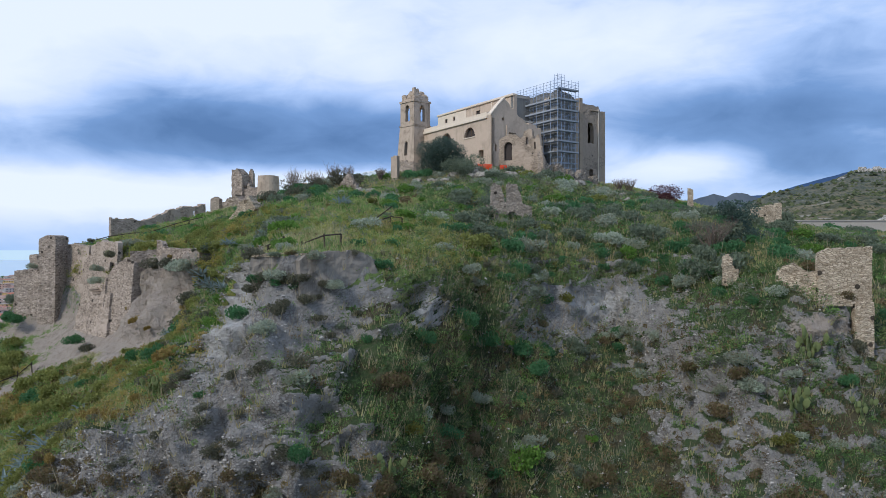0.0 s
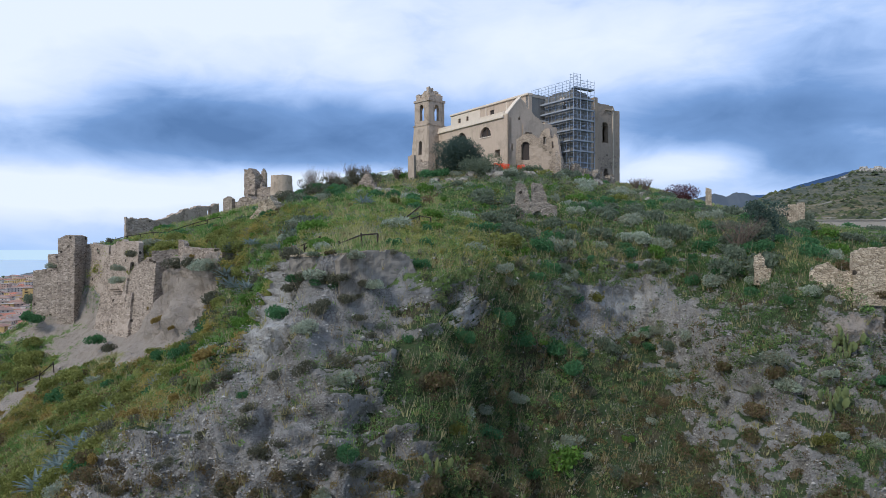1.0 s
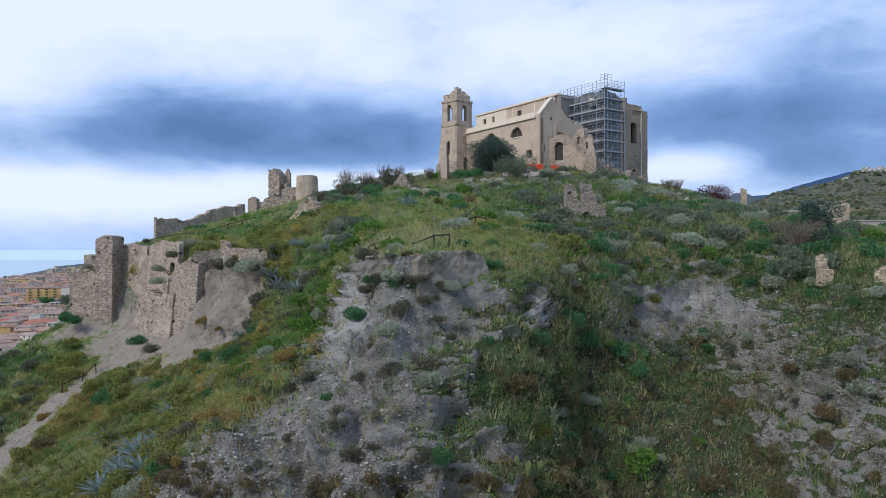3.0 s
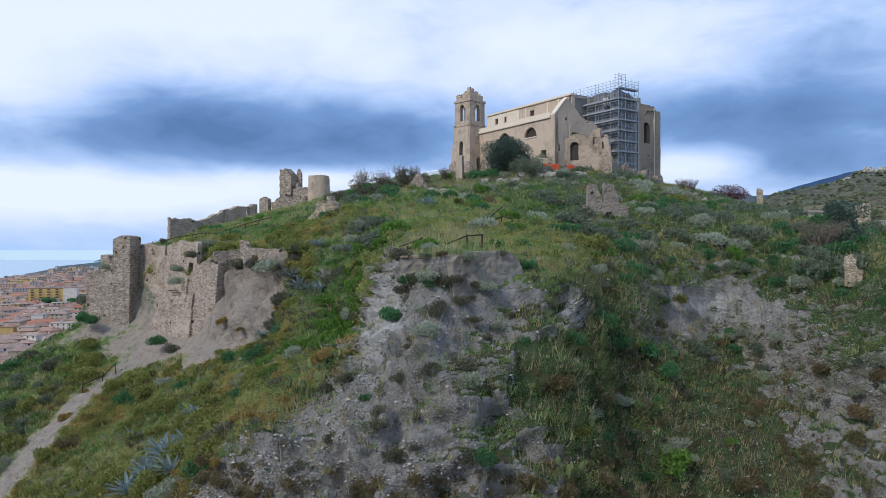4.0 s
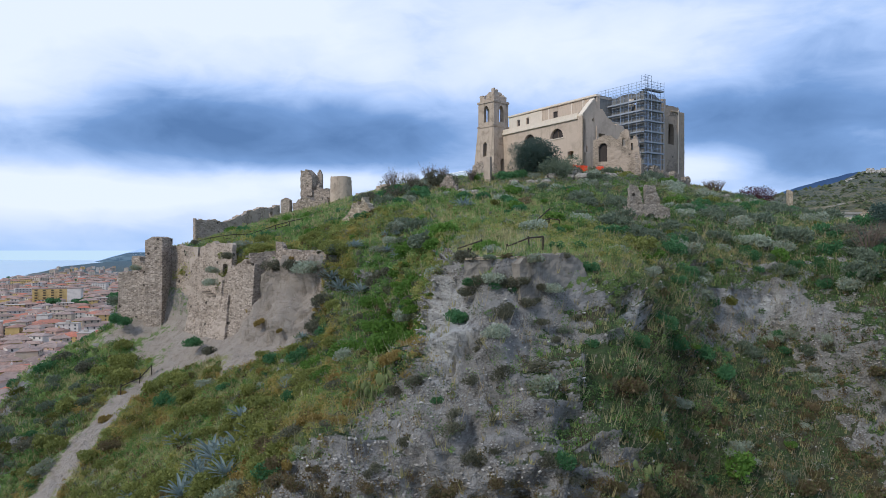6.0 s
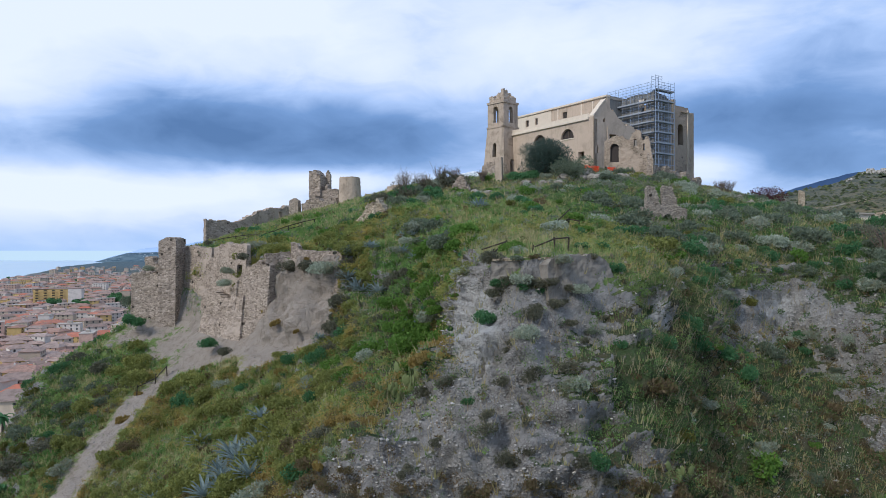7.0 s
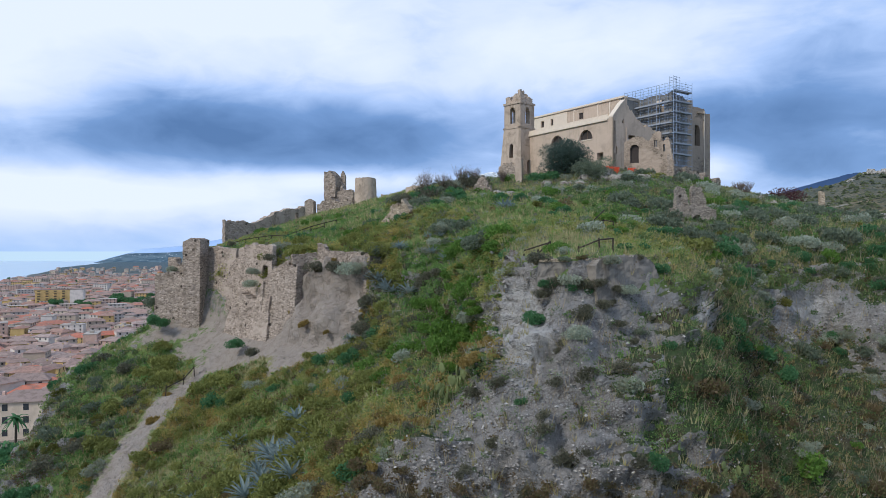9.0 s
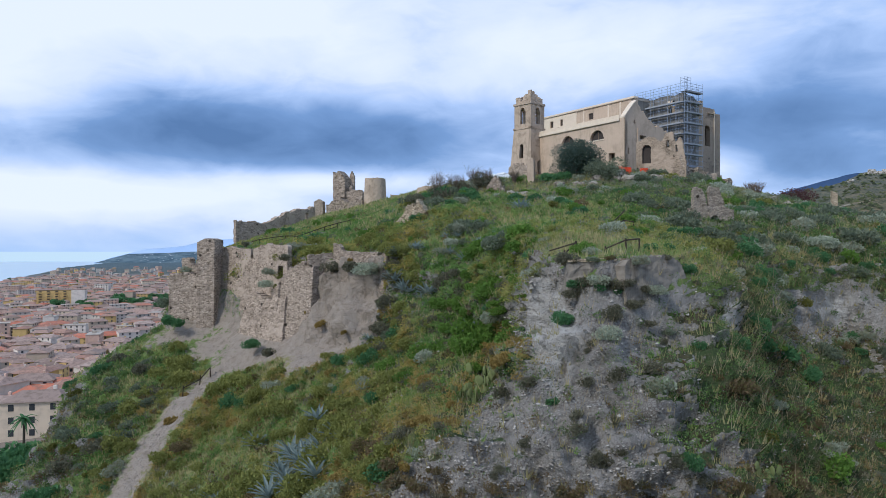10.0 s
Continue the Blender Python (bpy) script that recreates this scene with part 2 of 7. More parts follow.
def land_mat():
    """Far country: scrub, fields and pale rock in patches, blue-grey haze painted in with distance."""
    k = Mat("far_land")
    n1, n2, n3 = k.noise(0.006, 6, 0.6, 0.4), k.noise(0.03, 6, 0.65, 0.3), k.noise(0.12, 5, 0.7)
    c = k.mix(k.step(n2, 0.35, 0.65), (0.07, 0.07, 0.035), (0.18, 0.145, 0.078))
    c = k.mix(k.math("MULTIPLY", k.step(n1, 0.5, 0.7), 0.6), c, (0.20, 0.155, 0.095))
    c = k.mix(k.step(n3, 0.52, 0.64), c, (0.03, 0.045, 0.02))
    dots = k.cells(0.16, "F1")
    c = k.mix(k.step(dots.outputs["Distance"], 0.42, 0.25), c, (0.032, 0.042, 0.018))
    c = k.mix(k.math("MULTIPLY", k.step(k.noise(0.02, 6, 0.7, 0.5), 0.60, 0.66), 0.7), c, (0.38, 0.34, 0.28))
    c = k.mix(k.math("MULTIPLY", k.step(k.attr("town"), 0.3, 0.7), 0.75), c, (0.26, 0.22, 0.19))
    # distance haze painted into the colour: farther land turns blue-grey
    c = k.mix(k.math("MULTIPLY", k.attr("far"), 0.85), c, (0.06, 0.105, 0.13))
    k.colour(c)
    k.bump(k.math("ADD", n2, n3), 0.8, 4.0)
    return k.m


M_GROUND, M_LAND = ground_mat(), land_mat()
M_RUBBLE = stone_mat("rubble_masonry", (0.52, 0.43, 0.35), (0.18, 0.142, 0.108), (0.34, 0.28, 0.225), 3.1)
M_RUBBLE_PLASTER = stone_mat("rubble_under_plaster", (0.52, 0.425, 0.345), (0.21, 0.165, 0.125), (0.39, 0.32, 0.255), 3.1, 0.36, (0.44, 0.36, 0.29))
M_PALE_STONE = stone_mat("pale_dry_stone", (0.66, 0.56, 0.42), (0.36, 0.28, 0.19), (0.20, 0.155, 0.11), 3.6, tall=2.7)
M_PORCH = stone_mat("porch_rubble", (0.46, 0.37, 0.28), (0.25, 0.195, 0.145), (0.38, 0.30, 0.23), 3.4, 0.5, (0.43, 0.34, 0.26))
M_EARTH = plaster_mat("earth_plaster", (0.255, 0.228, 0.192), (0.11, 0.097, 0.08), 1.0, 0.9)
M_CHURCH = plaster_mat("church_plaster", (0.54, 0.425, 0.325), (0.37, 0.29, 0.22), 0.8)
M_TOWER = plaster_mat("tower_plaster", (0.47, 0.375, 0.29), (0.25, 0.20, 0.15), 0.95, 0.6)
M_CREAM = plaster_mat("cream_plaster", (0.70, 0.60, 0.48), (0.58, 0.48, 0.37), 0.35)
M_BROWN = plaster_mat("brown_plaster", (0.36, 0.285, 0.21), (0.21, 0.165, 0.12), 0.75)
# interior shade put into a near-black base colour for openings and floors
M_DARK = plain_mat("dark_interior", (0.06, 0.05, 0.045), 0.95)
M_STEEL = plain_mat("galvanised_steel", (0.30, 0.36, 0.45), 0.45, 0.7, 0.15, 6.0)
M_BOARD = plain_mat("grey_scaffold_board", (0.30, 0.325, 0.36), 0.8)
M_SLAB = plain_mat("roof_slab", (0.40, 0.36, 0.31), 0.9)
M_WOOD = plain_mat("weathered_timber", (0.17, 0.125, 0.09), 0.85, 0, 0.3, 5.0)
M_RED = plain_mat("orange_mesh", (0.75, 0.08, 0.03), 0.6, 0, 0.15, 8.0)


def sea_mat():
    k = Mat("sea_water", 0.35)
    k.colour(k.mix(k.noise(0.004, 5, 0.6, 0, k.stretch(1, 0.25, 1)), (0.34, 0.49, 0.60), (0.44, 0.58, 0.68)))
    k.b.inputs["Specular IOR Level"].default_value = 0.5
    k.bump(k.noise(0.05, 4), 0.4, 1.0)
    return k.m


M_SEA = sea_mat()


# ---- helpers for building ----
def hashed(ix, iy, iz):
    v = np.sin(ix * 127.1 + iy * 311.7 + iz * 74.7) * 43758.5453
    return v - np.floor(v)


def vnoise(x, y, z):
    """Value noise on arrays, 0 to 1."""
    ix, iy, iz = np.floor(x), np.floor(y), np.floor(z)
    fx, fy, fz = x - ix, y - iy, z - iz
    fx, fy, fz = (f * f * (3 - 2 * f) for f in (fx, fy, fz))
    out = 0
    for a in (0, 1):
        for b in (0, 1):
            for c in (0, 1):
                w = (fx if a else 1 - fx) * (fy if b else 1 - fy) * (fz if c else 1 - fz)
                out = out + w * hashed(ix + a, iy + b, iz + c)
    return out


def fbm(x, y, z, scale, octaves=4, gain=0.5):
    total, amp, norm = 0, 1.0, 0.0
    for i in range(octaves):
        s = scale * 2 ** i
        total = total + amp * vnoise(x * s + i * 17.3, y * s - i * 9.1, z * s + i * 5.7)
        norm += amp
        amp *= gain
    return total / norm


def mesh_from(name, verts, faces, material, smooth=False):
    me = bpy.data.meshes.new(name)
    me.from_pydata(verts, [], faces)
    me.materials.append(material)
    if smooth:
        me.polygons.foreach_set("use_smooth", [True] * len(me.polygons))
    me.update()
    return me


def put(ob, parent):
    if parent is not None:
        ob.parent = parent
    return ob


def empty(name, x=0, y=0, z=0, turn=0):
    ob = new(name)
    ob.matrix_basis = pose(x, y, z, 0, 0, turn)
    return ob


def part(name, bm, material, parent=None, label=""):
    """Links a bmesh as one mesh object under a thing or a part."""
    me = bpy.data.meshes.new(name)
    bm.to_mesh(me)
    bm.free()
    me.materials.append(material)
    ob = put(new(name, me), parent)
    return tagged(ob, label)


def bm_box(x0, y0, z0, x1, y1, z1, bevel=0.0, bm=None):
    bm = bm or bmesh.new()
    made = bmesh.ops.create_cube(bm, size=1.0)["verts"]
    for v in made:
        v.co = Vector((x0 + (v.co.x + 0.5) * (x1 - x0), y0 + (v.co.y + 0.5) * (y1 - y0), z0 + (v.co.z + 0.5) * (z1 - z0)))
    if bevel:
        edges = {e for v in made for e in v.link_edges}
        bmesh.ops.bevel(bm, geom=list(edges), offset=bevel, segments=1, affect="EDGES")
    return bm


def bm_rod(a, b, r, sides=6, bm=None, r2=None):
    bm = bm or bmesh.new()
    a, b = Vector(a), Vector(b)
    d = b - a
    made = bmesh.ops.create_cone(bm, cap_ends=True, segments=sides, radius1=r, radius2=r if r2 is None else r2, depth=d.length)["verts"]
    m = Matrix.Translation((a + b) / 2) @ d.to_track_quat("Z", "Y").to_matrix().to_4x4()
    bmesh.ops.transform(bm, matrix=m, verts=made)
    return bm


def bm_wall(length, thick, top, bottom=lambda u: 0.0, keep=lambda u, v: True, cell=0.3, rough=0.0, batter=0.0, seed=0.0):
    """A wall along local x, its face at y = 0 and its back at y = thick, up to top(u), with openings and gaps where keep is
    false; rough makes its faces and edges uneven; batter leans the face back by that much a metre."""
    nu = max(1, round(length / cell))
    du = length / nu
    lo = min(bottom(i * du) for i in range(nu + 1))
    hi = max(top(i * du) for i in range(nu + 1))
    nv = max(1, math.ceil((hi - lo) / cell))
    dv = (hi - lo) / nv
    kept = set()
    for i in range(nu):
        um = (i + 0.5) * du
        t, b = top(um), bottom(um)
        for j in range(nv):
            v0 = lo + j * dv
            if v0 + dv * 0.35 < t and v0 + dv > b and keep(um, v0 + dv / 2):
                kept.add((i, j))
    bm = bmesh.new()
    cache = {}

    def vert(i, j, k):
        key = (i, j, k)
        if key not in cache:
            u, v = i * du, lo + j * dv
            t = top(min(max(u, 0.001), length - 0.001))
            v = min(v, max(t, lo + (j - 1) * dv + 0.02))
            if k == 0:
                y = batter * (v - lo)
            else:
                y = thick
            p = Vector((u, y, v))
            if rough:
                q = p * 1.3 + Vector((seed, seed * 0.7, k * 5.0))
                w = noise.noise_vector(q) * rough + noise.noise_vector(q * 2.7) * rough * 0.6
                p += Vector((w.x * 0.8, w.y, w.z * 0.8 if j else 0))
            cache[key] = bm.verts.new(p)
        return cache[key]

    for i, j in kept:
        quads = [((i, j, 0), (i + 1, j, 0), (i + 1, j + 1, 0), (i, j + 1, 0)),
                 ((i + 1, j, 1), (i, j, 1), (i, j + 1, 1), (i + 1, j + 1, 1))]
        if (i - 1, j) not in kept:
            quads.append(((i, j, 1), (i, j, 0), (i, j + 1, 0), (i, j + 1, 1)))
        if (i + 1, j) not in kept:
            quads.append(((i + 1, j, 0), (i + 1, j, 1), (i + 1, j + 1, 1), (i + 1, j + 1, 0)))
        if (i, j + 1) not in kept:
            quads.append(((i, j + 1, 0), (i + 1, j + 1, 0), (i + 1, j + 1, 1), (i, j + 1, 1)))
        if (i, j - 1) not in kept and j > 0:
            quads.append(((i, j, 1), (i + 1, j, 1), (i + 1, j, 0), (i, j, 0)))
        for q in quads:
            try:
                bm.faces.new([vert(*c) for c in q])
            except ValueError:
                pass
    return bm


def arch(u0, u1, v0, spring):
    """A test for an arched opening from u0 to u1, its sill at v0 and the arch springing at that height."""
    r, m = (u1 - u0) / 2, (u0 + u1) / 2

    def inside(u, v):
        return u0 < u < u1 and v > v0 and (v < spring or (u - m) ** 2 + (v - spring) ** 2 < r * r)
    return inside


def jagged(points, amp=0.5, step=0.9, seed=0.0):
    """A ruined wall's top: heights by distance, broken into uneven steps."""
    us, vs = [p[0] for p in points], [p[1] for p in points]

    def top(u):
        s = math.floor(u / step + noise.noise(Vector((u * 0.4, seed, 0))) * 0.8)
        return float(np.interp(u, us, vs)) + amp * noise.noise(Vector((s * 1.73 + seed, seed * 3.1, 0.5))) + amp * 0.35 * noise.noise(Vector((u * 2.1, seed, 4)))
    return top


def wall_between(name, p, q, zb, top, thick, material, parent=None, label="", **kw):
    """A wall whose face runs from p to q (plan), the face on the side of the eye, its foot at zb; top is measured from zb."""
    p, q = Vector((*p, 0)), Vector((*q, 0))
    d = q - p
    bm = bm_wall(d.length, thick, top, **kw)
    ob = part(name, bm, material, parent, label)
    m = pose(p.x, p.y, zb, 0, 0, math.degrees(math.atan2(d.y, d.x)))
    ob.matrix_basis = (parent.matrix_basis.inverted() @ m) if parent is not None else m
    return ob


# ---- the hill ----
def line(*rows):
    return np.array(rows, float)


# break lines of the slope from front to back: x, y, z along each
TOE = line((-95, 60, 30), (-84, 62, 38), (-75, 62, 48), (-70, 62, 60), (-66, 62, 66), (-60, 60, 70), (-48, 54, 72), (-38, 48, 74), (-30, 42, 79), (-25, 40, 82), (-17, 39, 82),
           (-6, 40, 82), (0, 44, 80), (6, 48, 80), (12, 47, 79), (18, 48, 79), (24, 44, 79), (32, 42, 79), (45, 42, 79), (80, 40, 79))
LOWER = line((-95, 75, 34), (-82, 76, 40), (-73.5, 76, 54), (-70, 76, 68), (-67.5, 75, 76.5), (-57, 76, 79.5), (-46, 76, 82), (-38, 68, 83.5), (-33, 71, 85.3), (-27, 53, 85.5),
             (-23, 44.5, 88.5), (-17, 43, 88.5), (-9.5, 43.5, 90.2), (-4, 45, 89), (0, 50, 87), (6, 54.5, 87), (10, 59, 88), (17, 62, 88),
             (20, 57.5, 88.5), (25, 53, 88), (32, 53, 88.7), (45, 52, 88), (80, 50, 88))
MID = line((-95, 90, 38), (-84, 92, 50), (-74, 93, 76), (-71, 93, 83), (-67, 92, 85.2), (-62, 92, 85.6), (-56, 92, 85.9), (-47, 87, 86.5), (-39, 84, 89), (-33, 78, 89.5), (-28, 76, 90),
           (-24, 62, 89.5), (-20, 52, 89.4), (-17.6, 51, 90.6), (-15.7, 47.8, 94.6), (-14.4, 47, 95.3), (-11.5, 46.4, 95.0), (-9, 46.6, 94.4), (-5, 48.6, 93.6), (-3, 51, 93), (3.6, 58, 94), (9, 63.5, 94), (17, 69, 92.5), (21, 60.5, 93),
           (27, 56, 93), (33, 55.6, 93.2), (36, 55.2, 90.5), (45, 55, 88), (80, 54, 88))
RIM = line((-95, 105, 40), (-86, 105, 52), (-75, 102, 76), (-71, 100, 84), (-66, 98.5, 87.6), (-62, 98, 89), (-58, 98.0, 90.0), (-54, 97.6, 90.5), (-48, 93.6, 90.3), (-42, 88.5, 89.5), (-39, 87, 92), (-36, 87, 95.6), (-31, 83, 96.5),
           (-25, 80.5, 97), (-20, 68, 93.0), (-17.0, 60, 92.6), (-15.2, 51.6, 96.9), (-14, 49.2, 97.3), (-10.6, 48.2, 97.2), (-8, 48.4, 97.2), (-5.6, 50.4, 97.2), (-3.6, 53.4, 97), (3, 61, 97), (9, 66, 98), (17, 69.5, 96),
           (21.5, 67, 96.3), (25, 62, 96.2), (30, 59, 97), (33, 57.6, 96.6), (36, 57.2, 92.4), (45, 57, 89), (80, 57, 89))
BROW = line((-95, 112, 42), (-86, 112, 54), (-75, 108, 74), (-71, 105, 82), (-65.5, 102, 87.3), (-62.5, 102, 89.5), (-59.5, 101.5, 97), (-57, 101.5, 99.3), (-49, 97.4, 100.0), (-42, 92.2, 100), (-38, 89.8, 99.8), (-35, 89.5, 99.8), (-30, 85.2, 99.6),
            (-25, 81.5, 100), (-19.4, 77, 98.9), (-17.2, 67, 96.6), (-15.6, 56, 98.0), (-14.2, 51.2, 99.4), (-13, 50.2, 99.7), (-10.6, 49.8, 99.9), (-8, 50.2, 99.9), (-5.6, 52.0, 99.9), (-3.6, 55.4, 99.6), (3, 63, 99.3), (8, 67, 99.5), (17, 71, 98.5),
            (22, 69, 98), (26, 65, 98), (30.5, 60.6, 98.3), (33.4, 59, 97.6), (36.5, 60, 93.8), (45, 60, 91), (80, 60, 91))
SLOPE = line((-95, 130, 40), (-80, 130, 56), (-70, 122, 76), (-63, 121, 92), (-60, 121, 100.6), (-48, 118, 104), (-37, 100, 103), (-26, 92, 104.8), (-12, 81, 103.8),
             (2, 83, 104.8), (10, 79, 103.6), (19, 76, 101.6), (26, 76, 101.4), (33, 76, 102), (40, 84, 101.6), (80, 85, 99))
CREST = line((-95, 150, 40), (-80, 150, 56), (-70, 140, 78), (-62, 137, 96), (-57, 135, 103), (-48, 143, 107.5), (-36, 143, 110.7), (-26, 121, 110.3), (-18, 112, 110.5),
             (-10, 106, 108.9), (-2, 105, 109.4), (6, 105, 110.6), (15, 108, 111.4), (24, 112, 110), (32, 118, 109.5), (40, 115, 105.5), (52, 125, 105.5), (80, 125, 101))
SHELF = line((-95, 175, 40), (-80, 175, 54), (-68, 168, 80), (-60, 165, 98), (-48, 160, 108.5), (-36, 155, 112), (-24, 135, 112.6), (-10, 122, 113.1), (0, 117, 113.5), (6, 115.5, 113.7),
             (11, 113, 113.3), (18, 116, 112.8), (28, 126, 112), (36, 132, 112), (50, 137, 109), (80, 140, 102))
BACK = line((-95, 200, 38), (-75, 200, 56), (-60, 200, 88), (-40, 200, 106), (-20, 200, 110), (20, 200, 111), (50, 190, 104), (80, 180, 98))
FOOT = line((-95, 280, 36), (-40, 290, 45), (20, 290, 50), (80, 280, 70))

DX = 0.30
XS = np.arange(-94.0, 79.0, DX)


def smooth_line(ln):
    k = np.exp(-0.5 * (np.arange(-10, 11) * DX / 0.85) ** 2)
    k /= k.sum()
    return [np.convolve(np.pad(np.interp(XS, ln[:, 0], ln[:, i]), 10, "edge"), k, "valid") for i in (1, 2)]


def build_hill():
    lines = [smooth_line(ln) for ln in (TOE, LOWER, MID, RIM, BROW, SLOPE, CREST, SHELF, BACK, FOOT)]
    start = [lines[0][0] - 30, lines[0][1] - 38]
    lines.insert(0, start)
    counts = [20, 42, 46, 40, 16, 64, 50, 22, 26, 12]
    ys, zs = [], []
    for (ya, za), (yb, zb), n in zip(lines, lines[1:], counts):
        for s in range(n):
            ys.append(ya + (yb - ya) * s / n), zs.append(za + (zb - za) * s / n)
    ys.append(lines[-1][0]), zs.append(lines[-1][1])
    y, z = np.array(ys), np.array(zs)
    # round the break lines
    for _ in range(5):
        y[1:-1] = (y[:-2] + 2 * y[1:-1] + y[2:]) / 4
        z[1:-1] = (z[:-2] + 2 * z[1:-1] + z[2:]) / 4
    x = np.repeat(XS[None, :], len(y), 0)
    tx = np.stack([np.gradient(x, axis=1), np.gradient(y, axis=1), np.gradient(z, axis=1)], -1)
    ty = np.stack([np.gradient(x, axis=0), np.gradient(y, axis=0), np.gradient(z, axis=0)], -1)
    n = np.cross(tx, ty)
    n /= np.linalg.norm(n, axis=-1, keepdims=True) + 1e-9
    steep = np.clip((0.86 - n[..., 2]) / 0.35, 0, 1)
    # erosion: furrows down the face, knobs, small relief
    fur = 1 - np.abs(2 * fbm(x, y * 0.25, z * 0.18, 0.30, 3) - 1)
    knob = fbm(x, y, z, 0.22, 4) - 0.5
    fine = fbm(x, y, z, 1.1, 4) - 0.5
    lump = 1 - np.abs(2 * fbm(x + 13, y, z * 0.7, 0.42, 3) - 1)
    d = steep * ((fur - 0.65) * 2.8 + knob * 3.4 + (lump - 0.6) * 1.8) + knob * 1.4 + (lump - 0.6) * 0.7 + fine * (0.40 + 1.7 * steep)
    flute = 1 - np.abs(2 * fbm(x, y, z * 0.07, 0.85, 3) - 1)
    flank = np.exp(-((x + 15.4) / 2.2) ** 4 - ((z - 95.3) / 4.2) ** 4) * (y < 68)
    d += flank * ((flute - 0.62) * 2.6 - 1.2) + steep * (flute - 0.62) * 0.55
    d -= 1.2 * np.exp(-((x + 19.6) / 2.2) ** 2) * (y < 57) * np.clip((z - 89.5) / 1.5, 0, 1) + 1.0 * steep * np.clip((x + 1) / 4, 0, 1)
    # cracks and small ledges across the bare faces
    ledge = np.abs(2 * fbm(x * 0.35, y * 0.35, z * 1.6, 0.8, 3) - 1)
    d += steep * (0.22 - ledge) * 0.35
    calm = np.clip((y - 104) / 8, 0, 1)
    d *= 1 - 0.55 * calm
    d *= 1 - (0.85 - 0.35 * np.clip((x + 42) / 3, 0, 1)) * np.exp(-((x + 48) / 13) ** 4 - ((y - (96 - (x + 54) * 0.62)) / 5.0) ** 4)
    d *= 1 - 0.8 * np.exp(-((x + 9.5) / 4.6) ** 4 - ((z - 97) / 3.4) ** 4) * (y < 56)
    d -= 0.5 * np.exp(-((x + 7.6) / 3.0) ** 4 - ((z - 97) / 3.0) ** 4) * (y < 56)
    d *= 1 - 0.7 * np.exp(-((x - 14.5) / 8) ** 4 - ((z - 93.5) / 4.2) ** 4) * (y < 76)
    p = np.stack([x, y, z], -1) + n * d[..., None]
    tx, ty = np.gradient(p, axis=1), np.gradient(p, axis=0)
    n = np.cross(tx, ty)
    n /= np.linalg.norm(n, axis=-1, keepdims=True) + 1e-9
    return p, n, steep


HP, HN, HSTEEP = build_hill()


def ground(x, y):
    """The hill's height at a place."""
    i = int(np.clip(round((x - XS[0]) / DX), 0, len(XS) - 1))
    col = HP[:, i]
    order = np.argsort(col[:, 1])
    return float(np.interp(y, col[order, 1], col[order, 2]))


def blob(x, y, cx, cy, rx, ry):
    return np.exp(-((x - cx) / rx) ** 2 - ((y - cy) / ry) ** 2)


